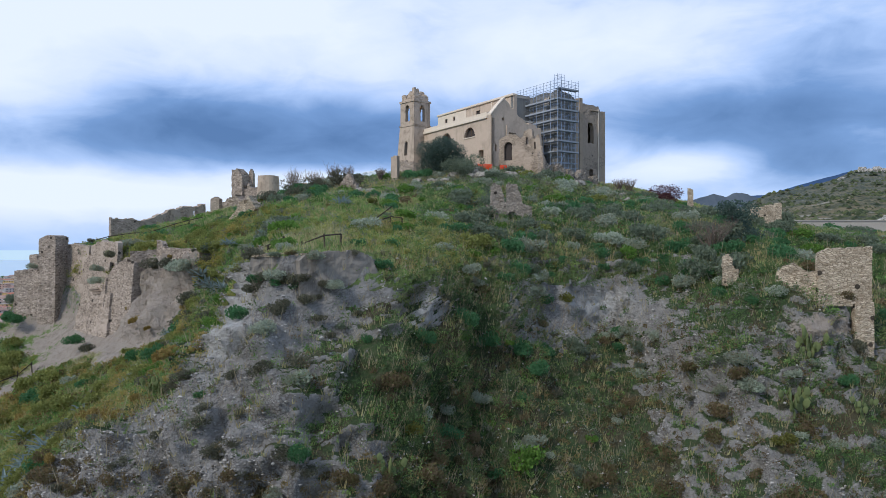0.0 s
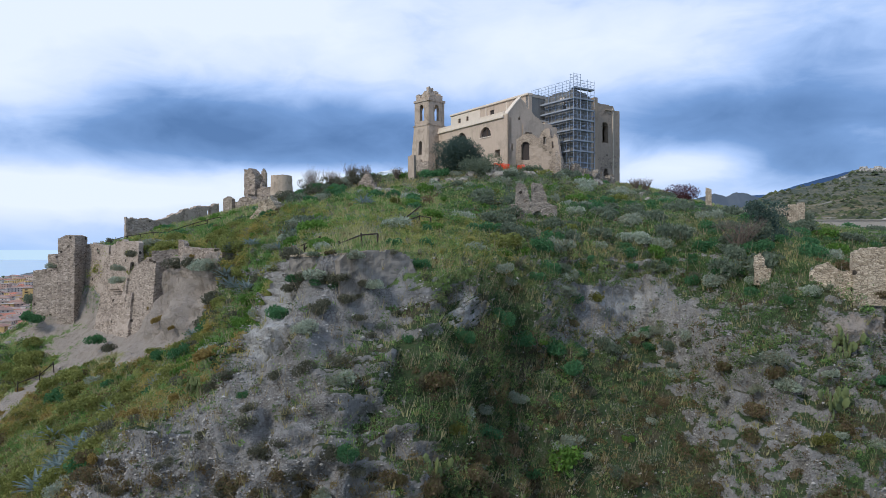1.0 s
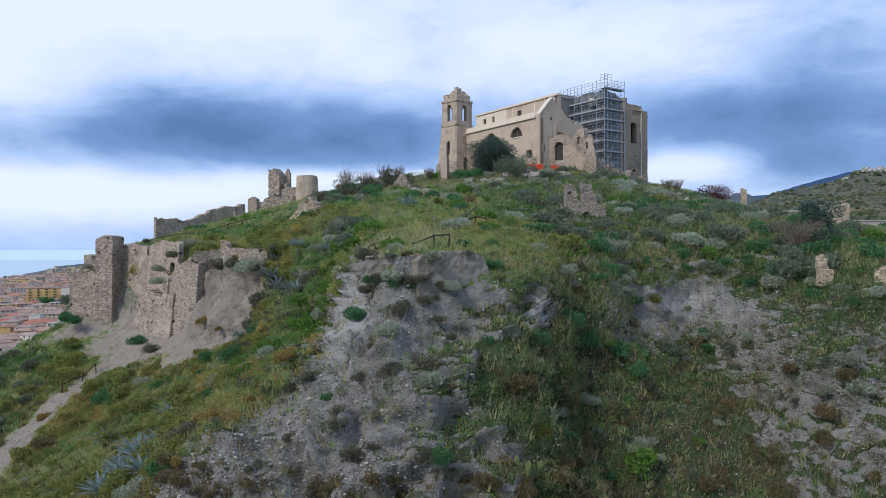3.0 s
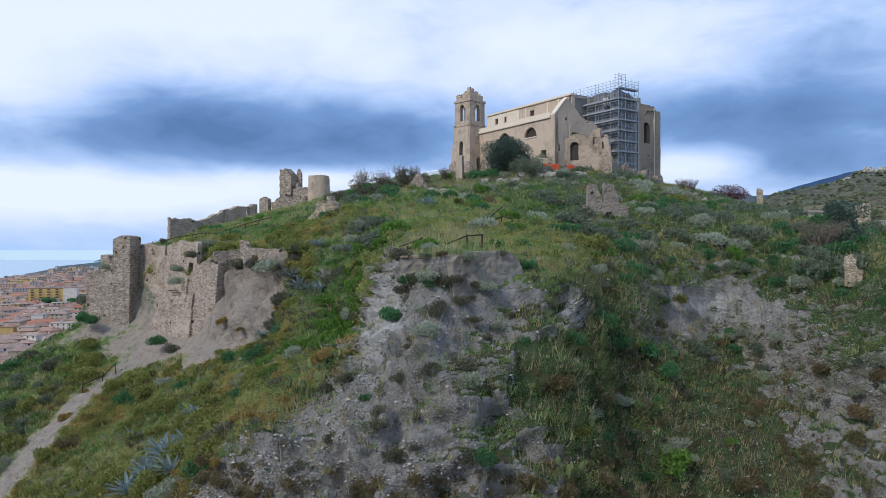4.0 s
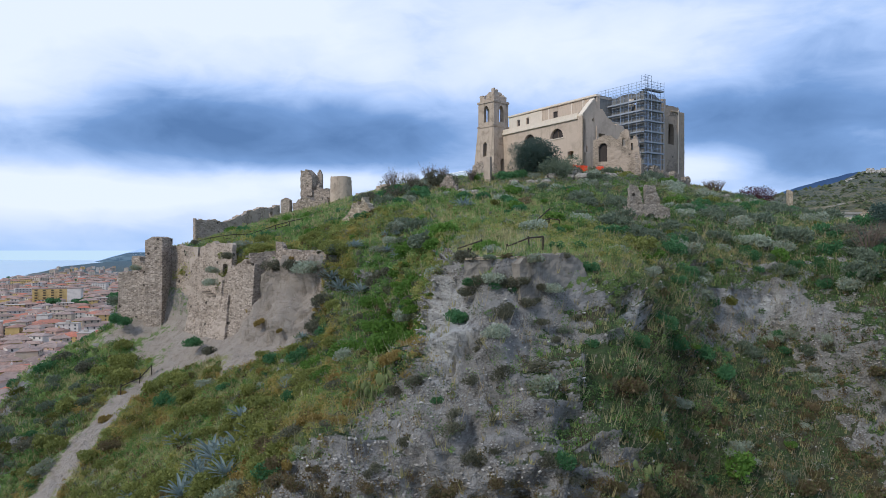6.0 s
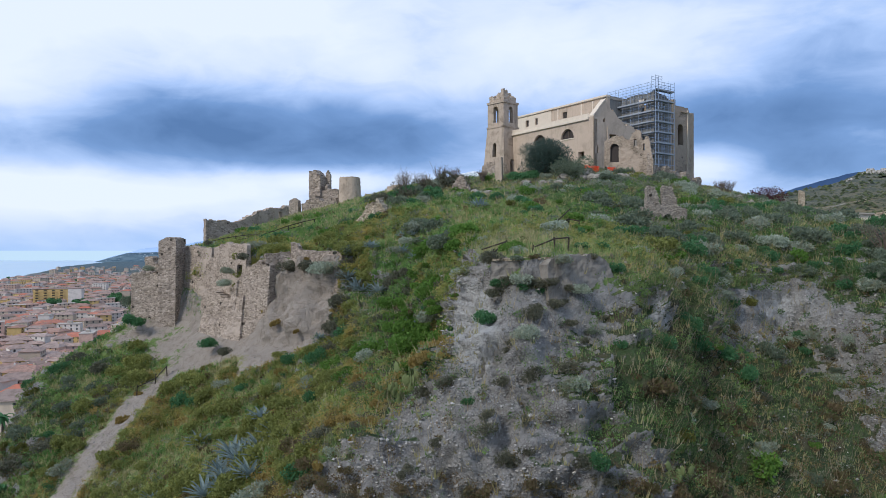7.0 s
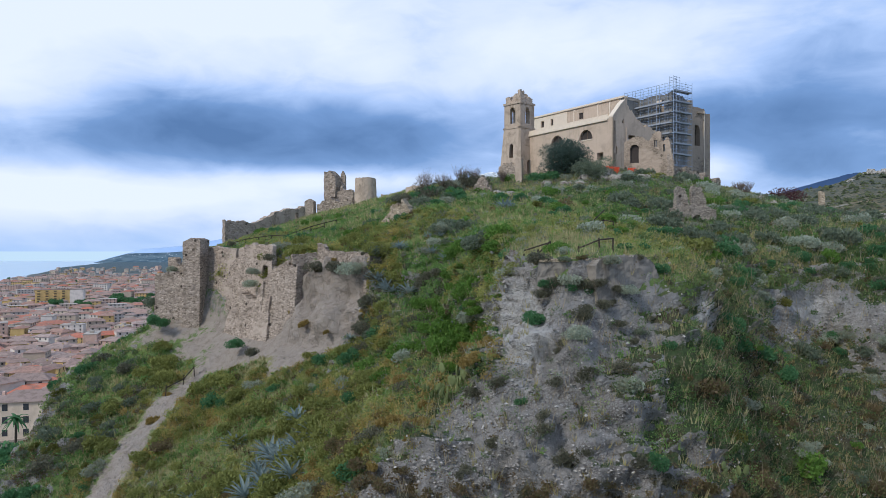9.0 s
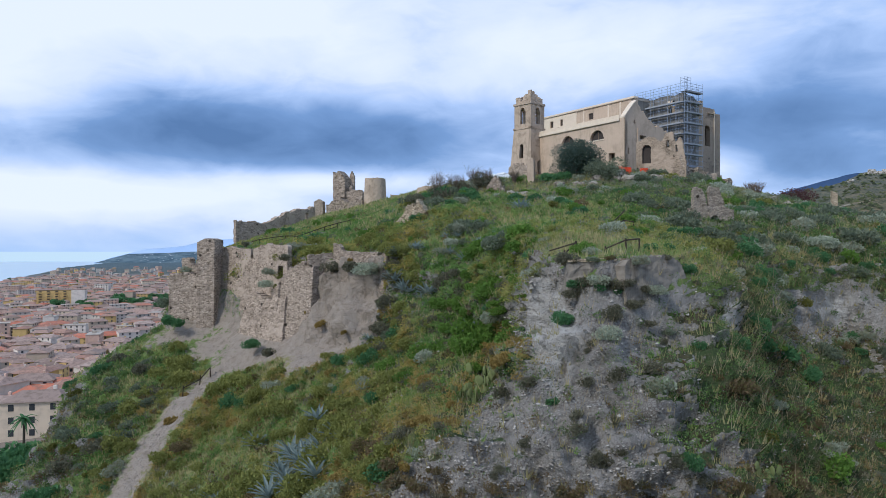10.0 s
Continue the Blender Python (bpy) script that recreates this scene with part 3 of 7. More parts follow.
def hill_masks():
    x, y, z = HP[..., 0], HP[..., 1], HP[..., 2]
    nz = HN[..., 2]
    patch = fbm(x, y, z, 0.16, 4)
    bare = np.clip((0.80 - nz) / 0.32, 0, 1) * 0.85 + (patch - 0.5) * 1.1
    front = y < 80
    bare = np.where(front, bare, bare - 0.35)
    # bare scars of the bluff and of the hollow beside it, green in the gullies
    bare += 0.45 * blob(x, z, -12, 95, 7, 3.0) + 0.25 * blob(x, z, -18, 86, 8, 4) + 1.5 * blob(x, z, 15, 94.2, 7.0, 3.0) * (y > 58) + 0.5 * blob(x, z, 18.5, 86, 2.6, 5) + 0.6 * blob(x, z, 23, 86, 3.6, 5) * (y < 62) + 1.0 * blob(x, z, -1.2, 95.4, 1.7, 2.4) * (y < 59) + 0.35 * blob(x, z, 30, 90, 3, 2.5) * (y < 60)
    bare += 0.8 * blob(x, y, -34, 83, 5, 5) * (z > 87.5) * (z < 99.5)
    bare -= 0.3 * blob(x, z, -2.4, 91.5, 4, 3.5) - 0.7 * blob(x, z, -5.2, 87.3, 3.0, 2.6) * (y < 50) + 0.75 * blob(x, z, -3.8, 92.2, 3.2, 2.3) + 0.3 * blob(x, z, 14, 86, 4, 4) + 0.22 * (x > -3) * (y < 70) + 0.45 * blob(x, z, 11.5, 87, 6, 4.5)
    bare -= 0.7 * blob(x, z, 0.5, 88, 4, 8) + 0.6 * blob(x, z, 7, 84, 4, 5) + 0.6 * blob(x, y, -27, 66, 6, 12)
    bare -= 0.5 * blob(x, z, 1.5, 97.2, 6, 3.0) + 0.35 * blob(x, z, -5, 87, 4, 5) + 0.4 * blob(x, z, 27, 95, 6, 3) + 0.25 * blob(x, z, 15, 84, 5, 4)
    edge = -16.5 + np.minimum(z - 92.3, 0.0) * 1.38
    bare += 0.62 * np.clip((x - edge) / 1.0, 0, 1) * np.clip((-8.2 + (92 - z) * 0.12 - x) / 3, 0, 1) * (y < 62) * (z < 97.6) * (0.55 + 2.2 * (patch - 0.5))
    bare -= 1.0 * np.clip((edge - x) / 1.8, 0, 1) * (y < 72) * (x > -36)
    bare += 1.6 * blob(x, z, -15.4, 95.2, 1.7, 3.8) * (y < 60) + 0.2 * blob(x, z, -21, 86, 4, 4)
    bare -= 1.0 * (z > 100.6)
    bare -= 0.9 * ((x < -34) & (y < 84) & (x > -60.5))
    bare += 0.55 * blob(x, y, -65, 71, 4, 8)
    bare += 0.8 * np.clip((-67 - x) / 3, 0, 1) * (y < 97)
    # trodden track from the wall foot down across the shoulder
    ty = np.interp(y, [60, 72, 80, 88, 94, 98], [-54.6, -54.4, -53.2, -50.3, -49.5, -56])
    dust = np.exp(-((x - ty) / 2.2) ** 2) * (y > 55) * (y < 99) * (x < -38)
    dust *= 0.85
    dust = np.maximum(dust, 0.95 * blob(x, y, -59, 96.5, 6, 2.4))
    dust = np.maximum(dust, 0.95 * np.exp(-((x + 44.5) / 9) ** 4 - ((y - (87.2 - (x + 44.5) * 0.35)) / 4.2) ** 4))
    dust = np.maximum(dust, 1.3 * np.exp(-((x + 35.6) / 5.6) ** 4 - ((y - 82.5) / 5.5) ** 4))
    dust = np.maximum(dust, 0.9 * blob(x, z, 31.5, 93.6, 4, 1.1) * (y < 60))
    dust = np.maximum(dust, 0.9 * blob(x, y, -50, 93, 4, 3.5))
    dust = np.maximum(dust, 0.95 * blob(x, y, -53.2, 93.0, 4.5, 3.2))
    dry = np.clip(fbm(x, y, z, 0.10, 4) * 1.6 - 0.45 + 0.35 * (x < -34) * (y < 88) + 0.45 * blob(x, y, -9, 60, 8, 9) * (z > 98.5) + 0.35 * blob(x, y, -8, 92, 12, 10), 0, 1)
    marl = 1.1 * blob(x, z, -15.4, 95.0, 1.6, 3.8) * (y < 60) + 0.8 * blob(x, z, -1.2, 95.4, 1.7, 2.4) * (y < 59) + 0.6 * blob(x, z, 15, 94.4, 6.5, 2.6) * (y > 58) * (y < 78) + 0.3 * blob(x, z, -11.5, 94.4, 3.5, 1.6) * (y < 52)
    return np.clip(bare, 0, 1), np.clip(dust, 0, 1), dry, np.clip(marl, 0, 1)


HBARE, HDUST, HDRY, HMARL = hill_masks()


def hill_object():
    ny, nx = HP.shape[:2]
    idx = np.arange(ny * nx).reshape(ny, nx)
    faces = np.stack([idx[:-1, :-1], idx[:-1, 1:], idx[1:, 1:], idx[1:, :-1]], -1).reshape(-1, 4)
    me = mesh_from("hill_ground", HP.reshape(-1, 3).tolist(), faces.tolist(), M_GROUND, True)
    face = np.clip((98.5 - HP[..., 2]) / 2.5, 0, 1) * np.clip((HP[..., 0] + 27) / 4, 0, 1)
    # right slope: dark herbs, whose tone also stands in for its weaker light
    face = np.maximum(face, 0.75 * np.clip((HP[..., 0] - 1) / 6, 0, 1) * np.clip((104 - HP[..., 1]) / 14, 0, 1))
    for name, vals in (("bare", HBARE), ("dust", HDUST), ("dry", HDRY), ("face", face), ("marl", HMARL)):
        me.attributes.new(name, "FLOAT", "POINT").data.foreach_set("value", vals.reshape(-1).astype(np.float32))
    return tagged(new("hill_ground", me), "steep eroded grey hill with grass and bare scarps", "ground", kind="structure")


hill_object()


# ---- far land, sea ----
def land_height(x, y):
    z = np.full_like(x, 30.0)
    r = np.hypot(x - 5, (y - 140) * 0.8)
    z += 26 * np.exp(-(r / 170) ** 2)
    yy = np.maximum(y, 1.0)
    u = x / yy
    edge = np.interp(u, [0.20, 0.30, 0.38, 0.44, 0.47, 0.504, 0.538, 0.583, 0.606, 0.65, 0.9, 1.6], [-0.03, 0.02, 0.040, 0.058, 0.074, 0.087, 0.092, 0.107, 0.119, 0.120, 0.13, 0.10])
    p = np.clip((y - 200) / 1200, 0, 1)
    bump = (fbm(x, y, x * 0, 0.010, 6) - 0.5) * 26 * np.clip((y - 260) / 500, 0, 1)
    up = 100 + y * (0.024 + (edge - 0.024) * p ** 0.9) + bump
    up = np.where(y > 1400, up - (y - 1400) * 0.35, up)
    w = np.clip((u - 0.20) / 0.12, 0, 1) * np.clip((y - 120) / 60, 0, 1)
    z = np.maximum(z, 30 + (up - 30) * w)
    # shore line running away to the left
    shore = np.interp(y, [0, 1500, 1740, 3017, 4600], [-1100, -1100, -1153, -1740, -2270])
    z = np.where(x < shore, 20.0, np.where(x < shore + 60, 20 + (x - shore) / 60 * 8, z))
    return z


def grid_object(name, xs, ys, zf, material, label, category):
    gx, gy = np.meshgrid(xs.astype(float), ys.astype(float))
    gz = zf(gx, gy)
    idx = np.arange(gx.size).reshape(gx.shape)
    faces = np.stack([idx[:-1, :-1], idx[:-1, 1:], idx[1:, 1:], idx[1:, :-1]], -1).reshape(-1, 4)
    me = mesh_from(name, np.stack([gx, gy, gz], -1).reshape(-1, 3).tolist(), faces.tolist(), material, True)
    town = ((gx < -70) & (gy > 190) & (gy < 2100)).astype(np.float32)
    # weight of the painted haze, growing with distance
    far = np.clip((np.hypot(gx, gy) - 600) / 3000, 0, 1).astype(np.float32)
    me.attributes.new("town", "FLOAT", "POINT").data.foreach_set("value", town.reshape(-1))
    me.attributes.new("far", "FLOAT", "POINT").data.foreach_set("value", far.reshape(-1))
    return tagged(new(name, me), label, category, kind="structure")


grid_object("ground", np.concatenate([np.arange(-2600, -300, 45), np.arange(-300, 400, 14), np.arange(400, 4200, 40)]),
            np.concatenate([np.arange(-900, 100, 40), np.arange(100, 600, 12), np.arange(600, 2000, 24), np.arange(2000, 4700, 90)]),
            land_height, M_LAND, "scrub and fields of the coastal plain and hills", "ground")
grid_object("sea", np.linspace(-9000, 4500, 40), np.linspace(-1000, 9400, 60), lambda x, y: x * 0 + 25.0, M_SEA, "calm pale blue sea along the coast", "sea")


# ---- the church ----
# along: the nave's direction, towards the viewer; across: towards the chancel
CHURCH = Vector((8.2, 116.8, 114.3))
ALONG, ACROSS = Vector((0.559, -0.829, 0)), Vector((0.829, 0.559, 0))


def at(a, b, z=0.0):
    return CHURCH + ALONG * a + ACROSS * b + Vector((0, 0, z - CHURCH.z if z else 0))


def xy(v):
    return (v.x, v.y)


def slab(name, parent, material, a0, a1, b0, b1, z0, z1, label="", bevel=0.0):
    """A block of the church between those distances along and across and those heights."""
    bm = bm_box(b0, -a1, z0, b1, -a0, z1, bevel)
    ob = part(name, bm, material, parent, label)
    ob.matrix_basis = parent.matrix_basis.inverted() @ pose(CHURCH.x, CHURCH.y, 0, 0, 0, math.degrees(math.atan2(ACROSS.y, ACROSS.x)))
    return ob


def window_fill(name, parent, a0, a1, b0, b1, z0, z1, label):
    return slab(name, parent, M_DARK, a0, a1, b0, b1, z0, z1, label)


def build_church():
    church = empty("church", *at(0, 0))
    tagged(church, "ruined hilltop church of tan plaster, partly restored", "church")
    lun, lun2 = arch(15.7, 18.9, 7.0, 7.15), arch(8.4, 11.6, 7.0, 7.15)
    wall_between("side_wall", xy(at(-23.5, 0)), xy(at(0, 0)), 113.0, lambda u: 9.6, 0.9, M_CHURCH, church, cell=0.12,
                 keep=lambda u, v: not (lun(u, v) or lun2(u, v) or (20.0 < u < 21.4 and 3.0 < v < 4.3)))
    slab("cornice", church, M_CREAM, -23.7, -0.95, -0.28, 0.9, 122.6, 123.05, "pale stone cornice", 0.05)
    slab("parapet", church, M_CREAM, -23.6, -0.95, -0.06, 0.5, 123.05, 123.7, "cream parapet")
    for a in (-6.2, -13.5):
        slab("window_sill", church, M_CREAM, a - 1.7, a + 1.7, -0.12, 0.3, 119.85, 120.0)
        slab("glazing", church, M_DARK, a - 1.6, a + 1.6, 0.5, 0.55, 120.0, 121.9, "dark lunette glazing")
        slab("mullion", church, M_WOOD, a - 0.05, a + 0.05, 0.4, 0.48, 120.0, 121.7)
    # end wall with a raked gable, broken off towards the chancel
    w1, w2 = arch(0.55, 1.25, 3.6, 4.6), arch(2.5, 2.95, 9.2, 9.5)
    tops = jagged([(0, 9.9), (2.9, 13.1), (4.2, 12.0), (5.5, 10.6), (7.5, 9.6), (9.2, 8.4), (11.0, 7.2)], 0.0)
    ragged = jagged([(0, 9.9), (2.9, 13.1), (4.2, 12.2), (5.5, 11.0), (6.6, 10.0), (8.4, 9.4), (10.2, 8.8), (11.5, 8.5)], 0.5, 0.8, 3.0)
    wall_between("end_wall", xy(at(0, 0.003)), xy(at(0, 11.5)), 113.2, lambda u: tops(u) if u < 3.4 else ragged(u), 0.9, M_CHURCH, church, cell=0.22,
                 keep=lambda u, v: not (w1(u, v) or w2(u, v) or (3.6 < u < 5.2 and 6.6 < v < 7.0)))
    bm = bmesh.new()
    for u0, u1 in ((0, 1.0), (1.0, 2.0), (2.0, 3.0)):
        z0, z1 = 113.2 + tops(u0), 113.2 + tops(u1)
        p = [at(0.1, u0, z0), at(0.1, u1, z1), at(-0.95, u1, z1), at(-0.95, u0, z0)]
        vs = [bm.verts.new(v + Vector((0, 0, h))) for h in (0.0, 0.22) for v in p]
        for f in ((0, 1, 5, 4), (1, 2, 6, 5), (2, 3, 7, 6), (3, 0, 4, 7), (4, 5, 6, 7), (3, 2, 1, 0)):
            bm.faces.new([vs[i] for i in f])
    ob = part("gable_coping", bm, M_CREAM, church, "pale raked coping")
    ob.matrix_basis = church.matrix_basis.inverted()
    slab("buttress", church, M_CHURCH, 0.0, 0.14, 3.4, 3.9, 113.0, 121.6)
    # ledge added to draw a dark line across the wall
    slab("dark_ledge", church, M_WOOD, 0.0, 0.3, 3.9, 5.4, 120.2, 120.4, "thin dark timber ledge added on the end wall", 0.03)
    # behind: aisle roof, clerestory, left end
    slab("aisle_roof", church, M_SLAB, -23.3, -0.95, 0.5, 10.4, 122.8, 123.1)
    cw = [(-28.9, 0.9), (-25.9, 0.9), (-17.6, 1.3)]
    wall_between("clerestory_wall", xy(at(-32, 10.5)), xy(at(-6.5, 10.5)), 121.0, lambda u: 7.9, 0.8, M_CHURCH, church, cell=0.25,
                 keep=lambda u, v: not any(abs(u - 32 - c) < w / 2 and 5.6 < v < 7.0 for c, w in cw))
    wall_between("clerestory_panel", xy(at(-32, 10.40)), xy(at(-21.5, 10.40)), 124.2, lambda u: 4.6, 0.09, M_CREAM, church, "fresh cream plaster panel", cell=0.2,
                 keep=lambda u, v: not any(abs(u - 32 - c) < w / 2 and 2.4 < v < 3.8 for c, w in cw))
    slab("clerestory_cornice", church, M_CREAM, -32.2, -6.4, 10.2, 11.4, 128.9, 129.3, "pale cornice", 0.05)
    for c, w in cw:
        slab("clerestory_window", church, M_DARK, c - w / 2, c + w / 2, 10.7, 10.76, 126.6, 128.0)
    for a in (-13.0, -10.0, -19.5):
        slab("pilaster", church, M_CREAM, a - 0.15, a + 0.15, 10.4, 10.5, 124.5, 128.8)
    slab("nave_roof", church, M_SLAB, -32, -6.5, 11.3, 21.0, 128.6, 129.0)
    wall_between("transept_wall", xy(at(-6.6, 10.5)), xy(at(-6.6, 14.7)), 119.0, lambda u: 10.2, 0.7, M_GREY, church, cell=0.3)
    wall_between("back_gable", xy(at(-26.5, 0.5)), xy(at(-26.5, 10.5)), 121.5, lambda u: 2.0 + 3.0 * u / 10, 0.6, M_CHURCH, church, cell=0.4)
    wall_between("far_end_wall", xy(at(-32, 11.3)), xy(at(-32, 22)), 113.0, lambda u: 15.7, 0.8, M_BROWN, church, cell=0.8)
    wall_between("rear_wall", xy(at(0, 22)), xy(at(-32, 22)), 113.0, lambda u: 15.6, 0.8, M_BROWN, church, cell=0.8)
    # chancel block
    wall_between("chancel_side", xy(at(-14, 14.6)), xy(at(1.0, 14.6)), 113.0, lambda u: 16.0 + 0.1 * math.sin(u * 1.3), 0.9, M_GREY, church, cell=0.3,
                 keep=lambda u, v: not (12.0 < u < 13.1 and 12.6 < v < 15.0 or 3.0 < u < 4.1 and 12.8 < v < 14.6))
    wall_between("chancel_front", xy(at(0.999, 14.61)), xy(at(0.999, 19.8)), 113.0, jagged([(0, 16.0), (3, 15.8), (5.2, 14.2)], 0.3, 1.0, 7), 0.9, M_GREY, church, cell=0.3)
    slab("white_panel", church, M_CREAM, -2.4, -1.2, 14.5, 14.6, 126.6, 128.0, "pale boarded panel")
    breach = arch(5.8, 7.4, 9.2, 12.4)
    low = arch(6.2, 7.3, 2.6, 3.6)
    wall_between("apse_wall", xy(at(-2.0, 19.6)), xy(at(-2.0, 30.3)), 111.5, jagged([(0, 18.4), (1.8, 17.6), (3.2, 16.4), (4.2, 16.2), (4.5, 16.7), (8.8, 16.6), (9.4, 15.6), (10.7, 15.2)], 0.15, 0.7, 2), 1.0, M_APSE, church,
                 cell=0.2, rough=0.05, keep=lambda u, v: not (breach(u, v) or low(u, v)))
    slab("white_pipe", church, M_CREAM, -1.98, -1.84, 28.2, 28.36, 112.5, 127.6, "white plastic downpipe")
    wall_between("chancel_return", xy(at(1.0, 19.75)), xy(at(-2.0, 19.75)), 113.0, lambda u: 14.5, 0.7, M_BROWN, church, cell=0.5)
    wall_between("apse_side", xy(at(-2.0, 30.28)), xy(at(-14, 30.28)), 111.0, jagged([(0, 16.3), (5, 16), (12, 14)], 0.4, 1.4, 5), 1.0, M_BROWN, church, cell=0.4)
    wall_between("apse_back", xy(at(-14, 22)), xy(at(-14, 30.2)), 111.0, lambda u: 14.0, 0.8, M_BROWN, church, cell=0.6)
    # unseen roof and near-black floor, added so that the apse openings stay dark
    slab("apse_roof", church, M_SLAB, -13.5, -3.0, 21.5, 29.5, 126.0, 126.3)
    slab("apse_floor", church, M_DARK, -13.5, -3.0, 21.5, 29.5, 119.0, 119.3)
    slab("apse_cornice", church, M_BROWN, -2.2, -1.8, 26.2, 28.2, 127.0, 127.25, "", 0.05)
    slab("corner_pipe", church, M_BROWN, -0.02, 0.12, 0.05, 0.17, 114.0, 123.0, "thin dark drainpipe")
    # battered plinth of the chancel
    for i in range(5):
        slab("plinth_stone", church, M_RUBBLE, -1.9 - 0.1 * i, -0.6 + 0.25 * math.sin(i * 2.1), 21.5 + i * 1.8, 23.4 + i * 1.8, 110.5, 113.6 - 0.3 * i + 0.5 * math.sin(i * 1.7), "", 0.25)
    return church


M_APSE = stone_mat("apse_rubble", (0.42, 0.345, 0.27), (0.16, 0.128, 0.10), (0.29, 0.235, 0.18), 2.6, 0.62, (0.335, 0.27, 0.21))
M_GATE = stone_mat("gate_rubble", (0.47, 0.405, 0.33), (0.22, 0.185, 0.15), (0.17, 0.145, 0.115), 5.2, tall=2.0)
M_GREY = plaster_mat("grey_chancel_plaster", (0.23, 0.225, 0.21), (0.14, 0.135, 0.128), 0.7)
build_church()


def build_front_ruin():
    """The broken porch wall with its arched doorway before the end wall."""
    ruin = empty("porch_ruin", 9.5, 113.4, 114.0)
    tagged(ruin, "ruined rubble porch wall with an arched doorway", "ruined wall")
    door = arch(1.0, 2.45, 1.0, 3.4)
    wall_between("porch_wall", (9.3, 113.4), (16.1, 109.4), 113.6, jagged([(0, 4.6), (1.0, 5.2), (3.0, 5.4), (4.0, 4.4), (4.6, 5.6), (5.4, 6.0), (6.0, 5.6), (6.4, 4.2), (7.0, 5.2), (7.4, 4.4), (7.6, 2.2), (7.9, 1.0)], 0.6, 0.45, 1.5), 0.8,
                 M_PORCH, ruin, cell=0.16, rough=0.07, bottom=lambda u: -1.8, keep=lambda u, v: not (door(u, v) or 4.9 < u < 5.3 and 3.4 < v < 4.6 or 6.2 < u < 6.6 and 2.6 < v < 3.8))
    # near-black panel added for the unlit interior beyond the arch; not a door
    leaf = part("doorway_shade", bm_box(1.0, 0.45, 0.6, 2.5, 0.55, 4.2), M_DARK, ruin, "dark panel for the unlit interior behind the arch")
    leaf.matrix_basis = ruin.matrix_basis.inverted() @ pose(9.3, 113.4, 113.6, 0, 0, math.degrees(math.atan2(-4.0, 6.8)))
    wall_between("porch_return", (16.0, 109.5), (17.6, 112.8), 112.2, jagged([(0, 4.0), (1.2, 2.4), (3.6, 1.2)], 0.6, 0.6, 9), 0.8, M_RUBBLE, ruin, cell=0.25, rough=0.14)
    return ruin


build_front_ruin()


def build_tower():
    tower = empty("bell_tower", -5.5, 135.8, 113.0, 43.0)
    tagged(tower, "battered stone bell tower with a broken crown", "bell tower")
    s = 4.3
    belfry = arch(1.5, 2.75, 12.3, 14.7)
    niche = arch(1.7, 2.6, 5.4, 7.8)
    low = arch(1.55, 2.75, 1.6, 4.4)

    def ring(name, top, keep, material, zlo, label="", out=0.0, cell=0.22, rough=0.03, turns=(0, 1, 2, 3)):
        for k in turns:
            w = s + 2 * out
            bm = bm_wall(w, 0.7, (lambda u, k=k: top(u, k)), bottom=lambda u: zlo, keep=lambda u, v, k=k: keep(u, v, k), cell=cell, rough=rough, seed=k * 3.7)
            bmesh.ops.transform(bm, matrix=pose(0, 0, 0, 0, 0, 90 * k) @ Matrix.Translation((-w / 2, -w / 2, 0)), verts=bm.verts)
            for v in bm.verts:
                f = 1 + max(0.0, 11.3 - v.co.z) * 0.030
                v.co.x, v.co.y = v.co.x * f, v.co.y * f
            part(name, bm, material, tower, label)

    ring("shaft_wall", lambda u, k: 11.3, lambda u, v, k: not (niche(u, v) if k == 3 else low(u, v) if k == 0 else False), M_TOWER, -1.5)
    ring("belfry_wall", lambda u, k: 16.0, lambda u, v, k: not belfry(u, v), M_TOWER, 11.35, out=-0.06)
    ring("string_course", lambda u, k: 11.5, lambda u, v, k: True, M_TOWER, 11.2, out=0.1, rough=0.0)
    ring("cornice", lambda u, k: 16.35, lambda u, v, k: True, M_TOWER, 15.95, out=0.09, rough=0.02)
    crown = [jagged([(0, 18.3), (1.2, 18.5), (1.6, 17.3), (3.2, 17.2), (4.0, 18.0)], 0.5, 0.6, 1), jagged([(0, 17.6), (2, 18.6), (4, 17.2)], 0.6, 0.6, 2),
             jagged([(0, 17.0), (2, 17.8), (4, 18.0)], 0.6, 0.6, 3), jagged([(0, 17.2), (0.9, 17.4), (1.4, 17.0), (2.2, 17.9), (3.4, 17.8), (4.1, 18.6)], 0.4, 0.6, 4)]
    ring("crown_wall", lambda u, k: crown[k](u), lambda u, v, k: True, M_TOWER, 16.36, out=-0.3, rough=0.13, cell=0.16)
    skirt = jagged([(0, 3.8), (1.2, 2.6), (3.0, 2.2), (5, 4.2)], 1.1, 0.5, 6)
    ring("plinth_wall", lambda u, k: skirt(u + k * 1.3), lambda u, v, k: not (k == 0 and 1.7 < u < 3.1 and 1.6 < v < 4.4), M_RUBBLE, -2.2, out=0.22, rough=0.12)
    part("belfry_floor", bm_box(-1.6, -1.6, 11.0, 1.6, 1.6, 11.2), M_DARK, tower)
    # fallen masonry at its foot
    for i in range(26):
        a = i * 2.4
        r = 2.6 + 0.5 * math.sin(i * 1.9)
        w = 0.35 + 0.25 * abs(math.sin(i * 3.1))
        bm = bm_box(-w, -w * 0.8, -w * 0.6, w, w * 0.8, w * 0.6, w * 0.25)
        ob = part("plinth_stone", bm, M_RUBBLE, tower)
        ob.matrix_basis = pose(r * math.cos(a), r * math.sin(a), 0.2 + 0.25 * (i % 7), i * 31, i * 17, i * 53)


build_tower()


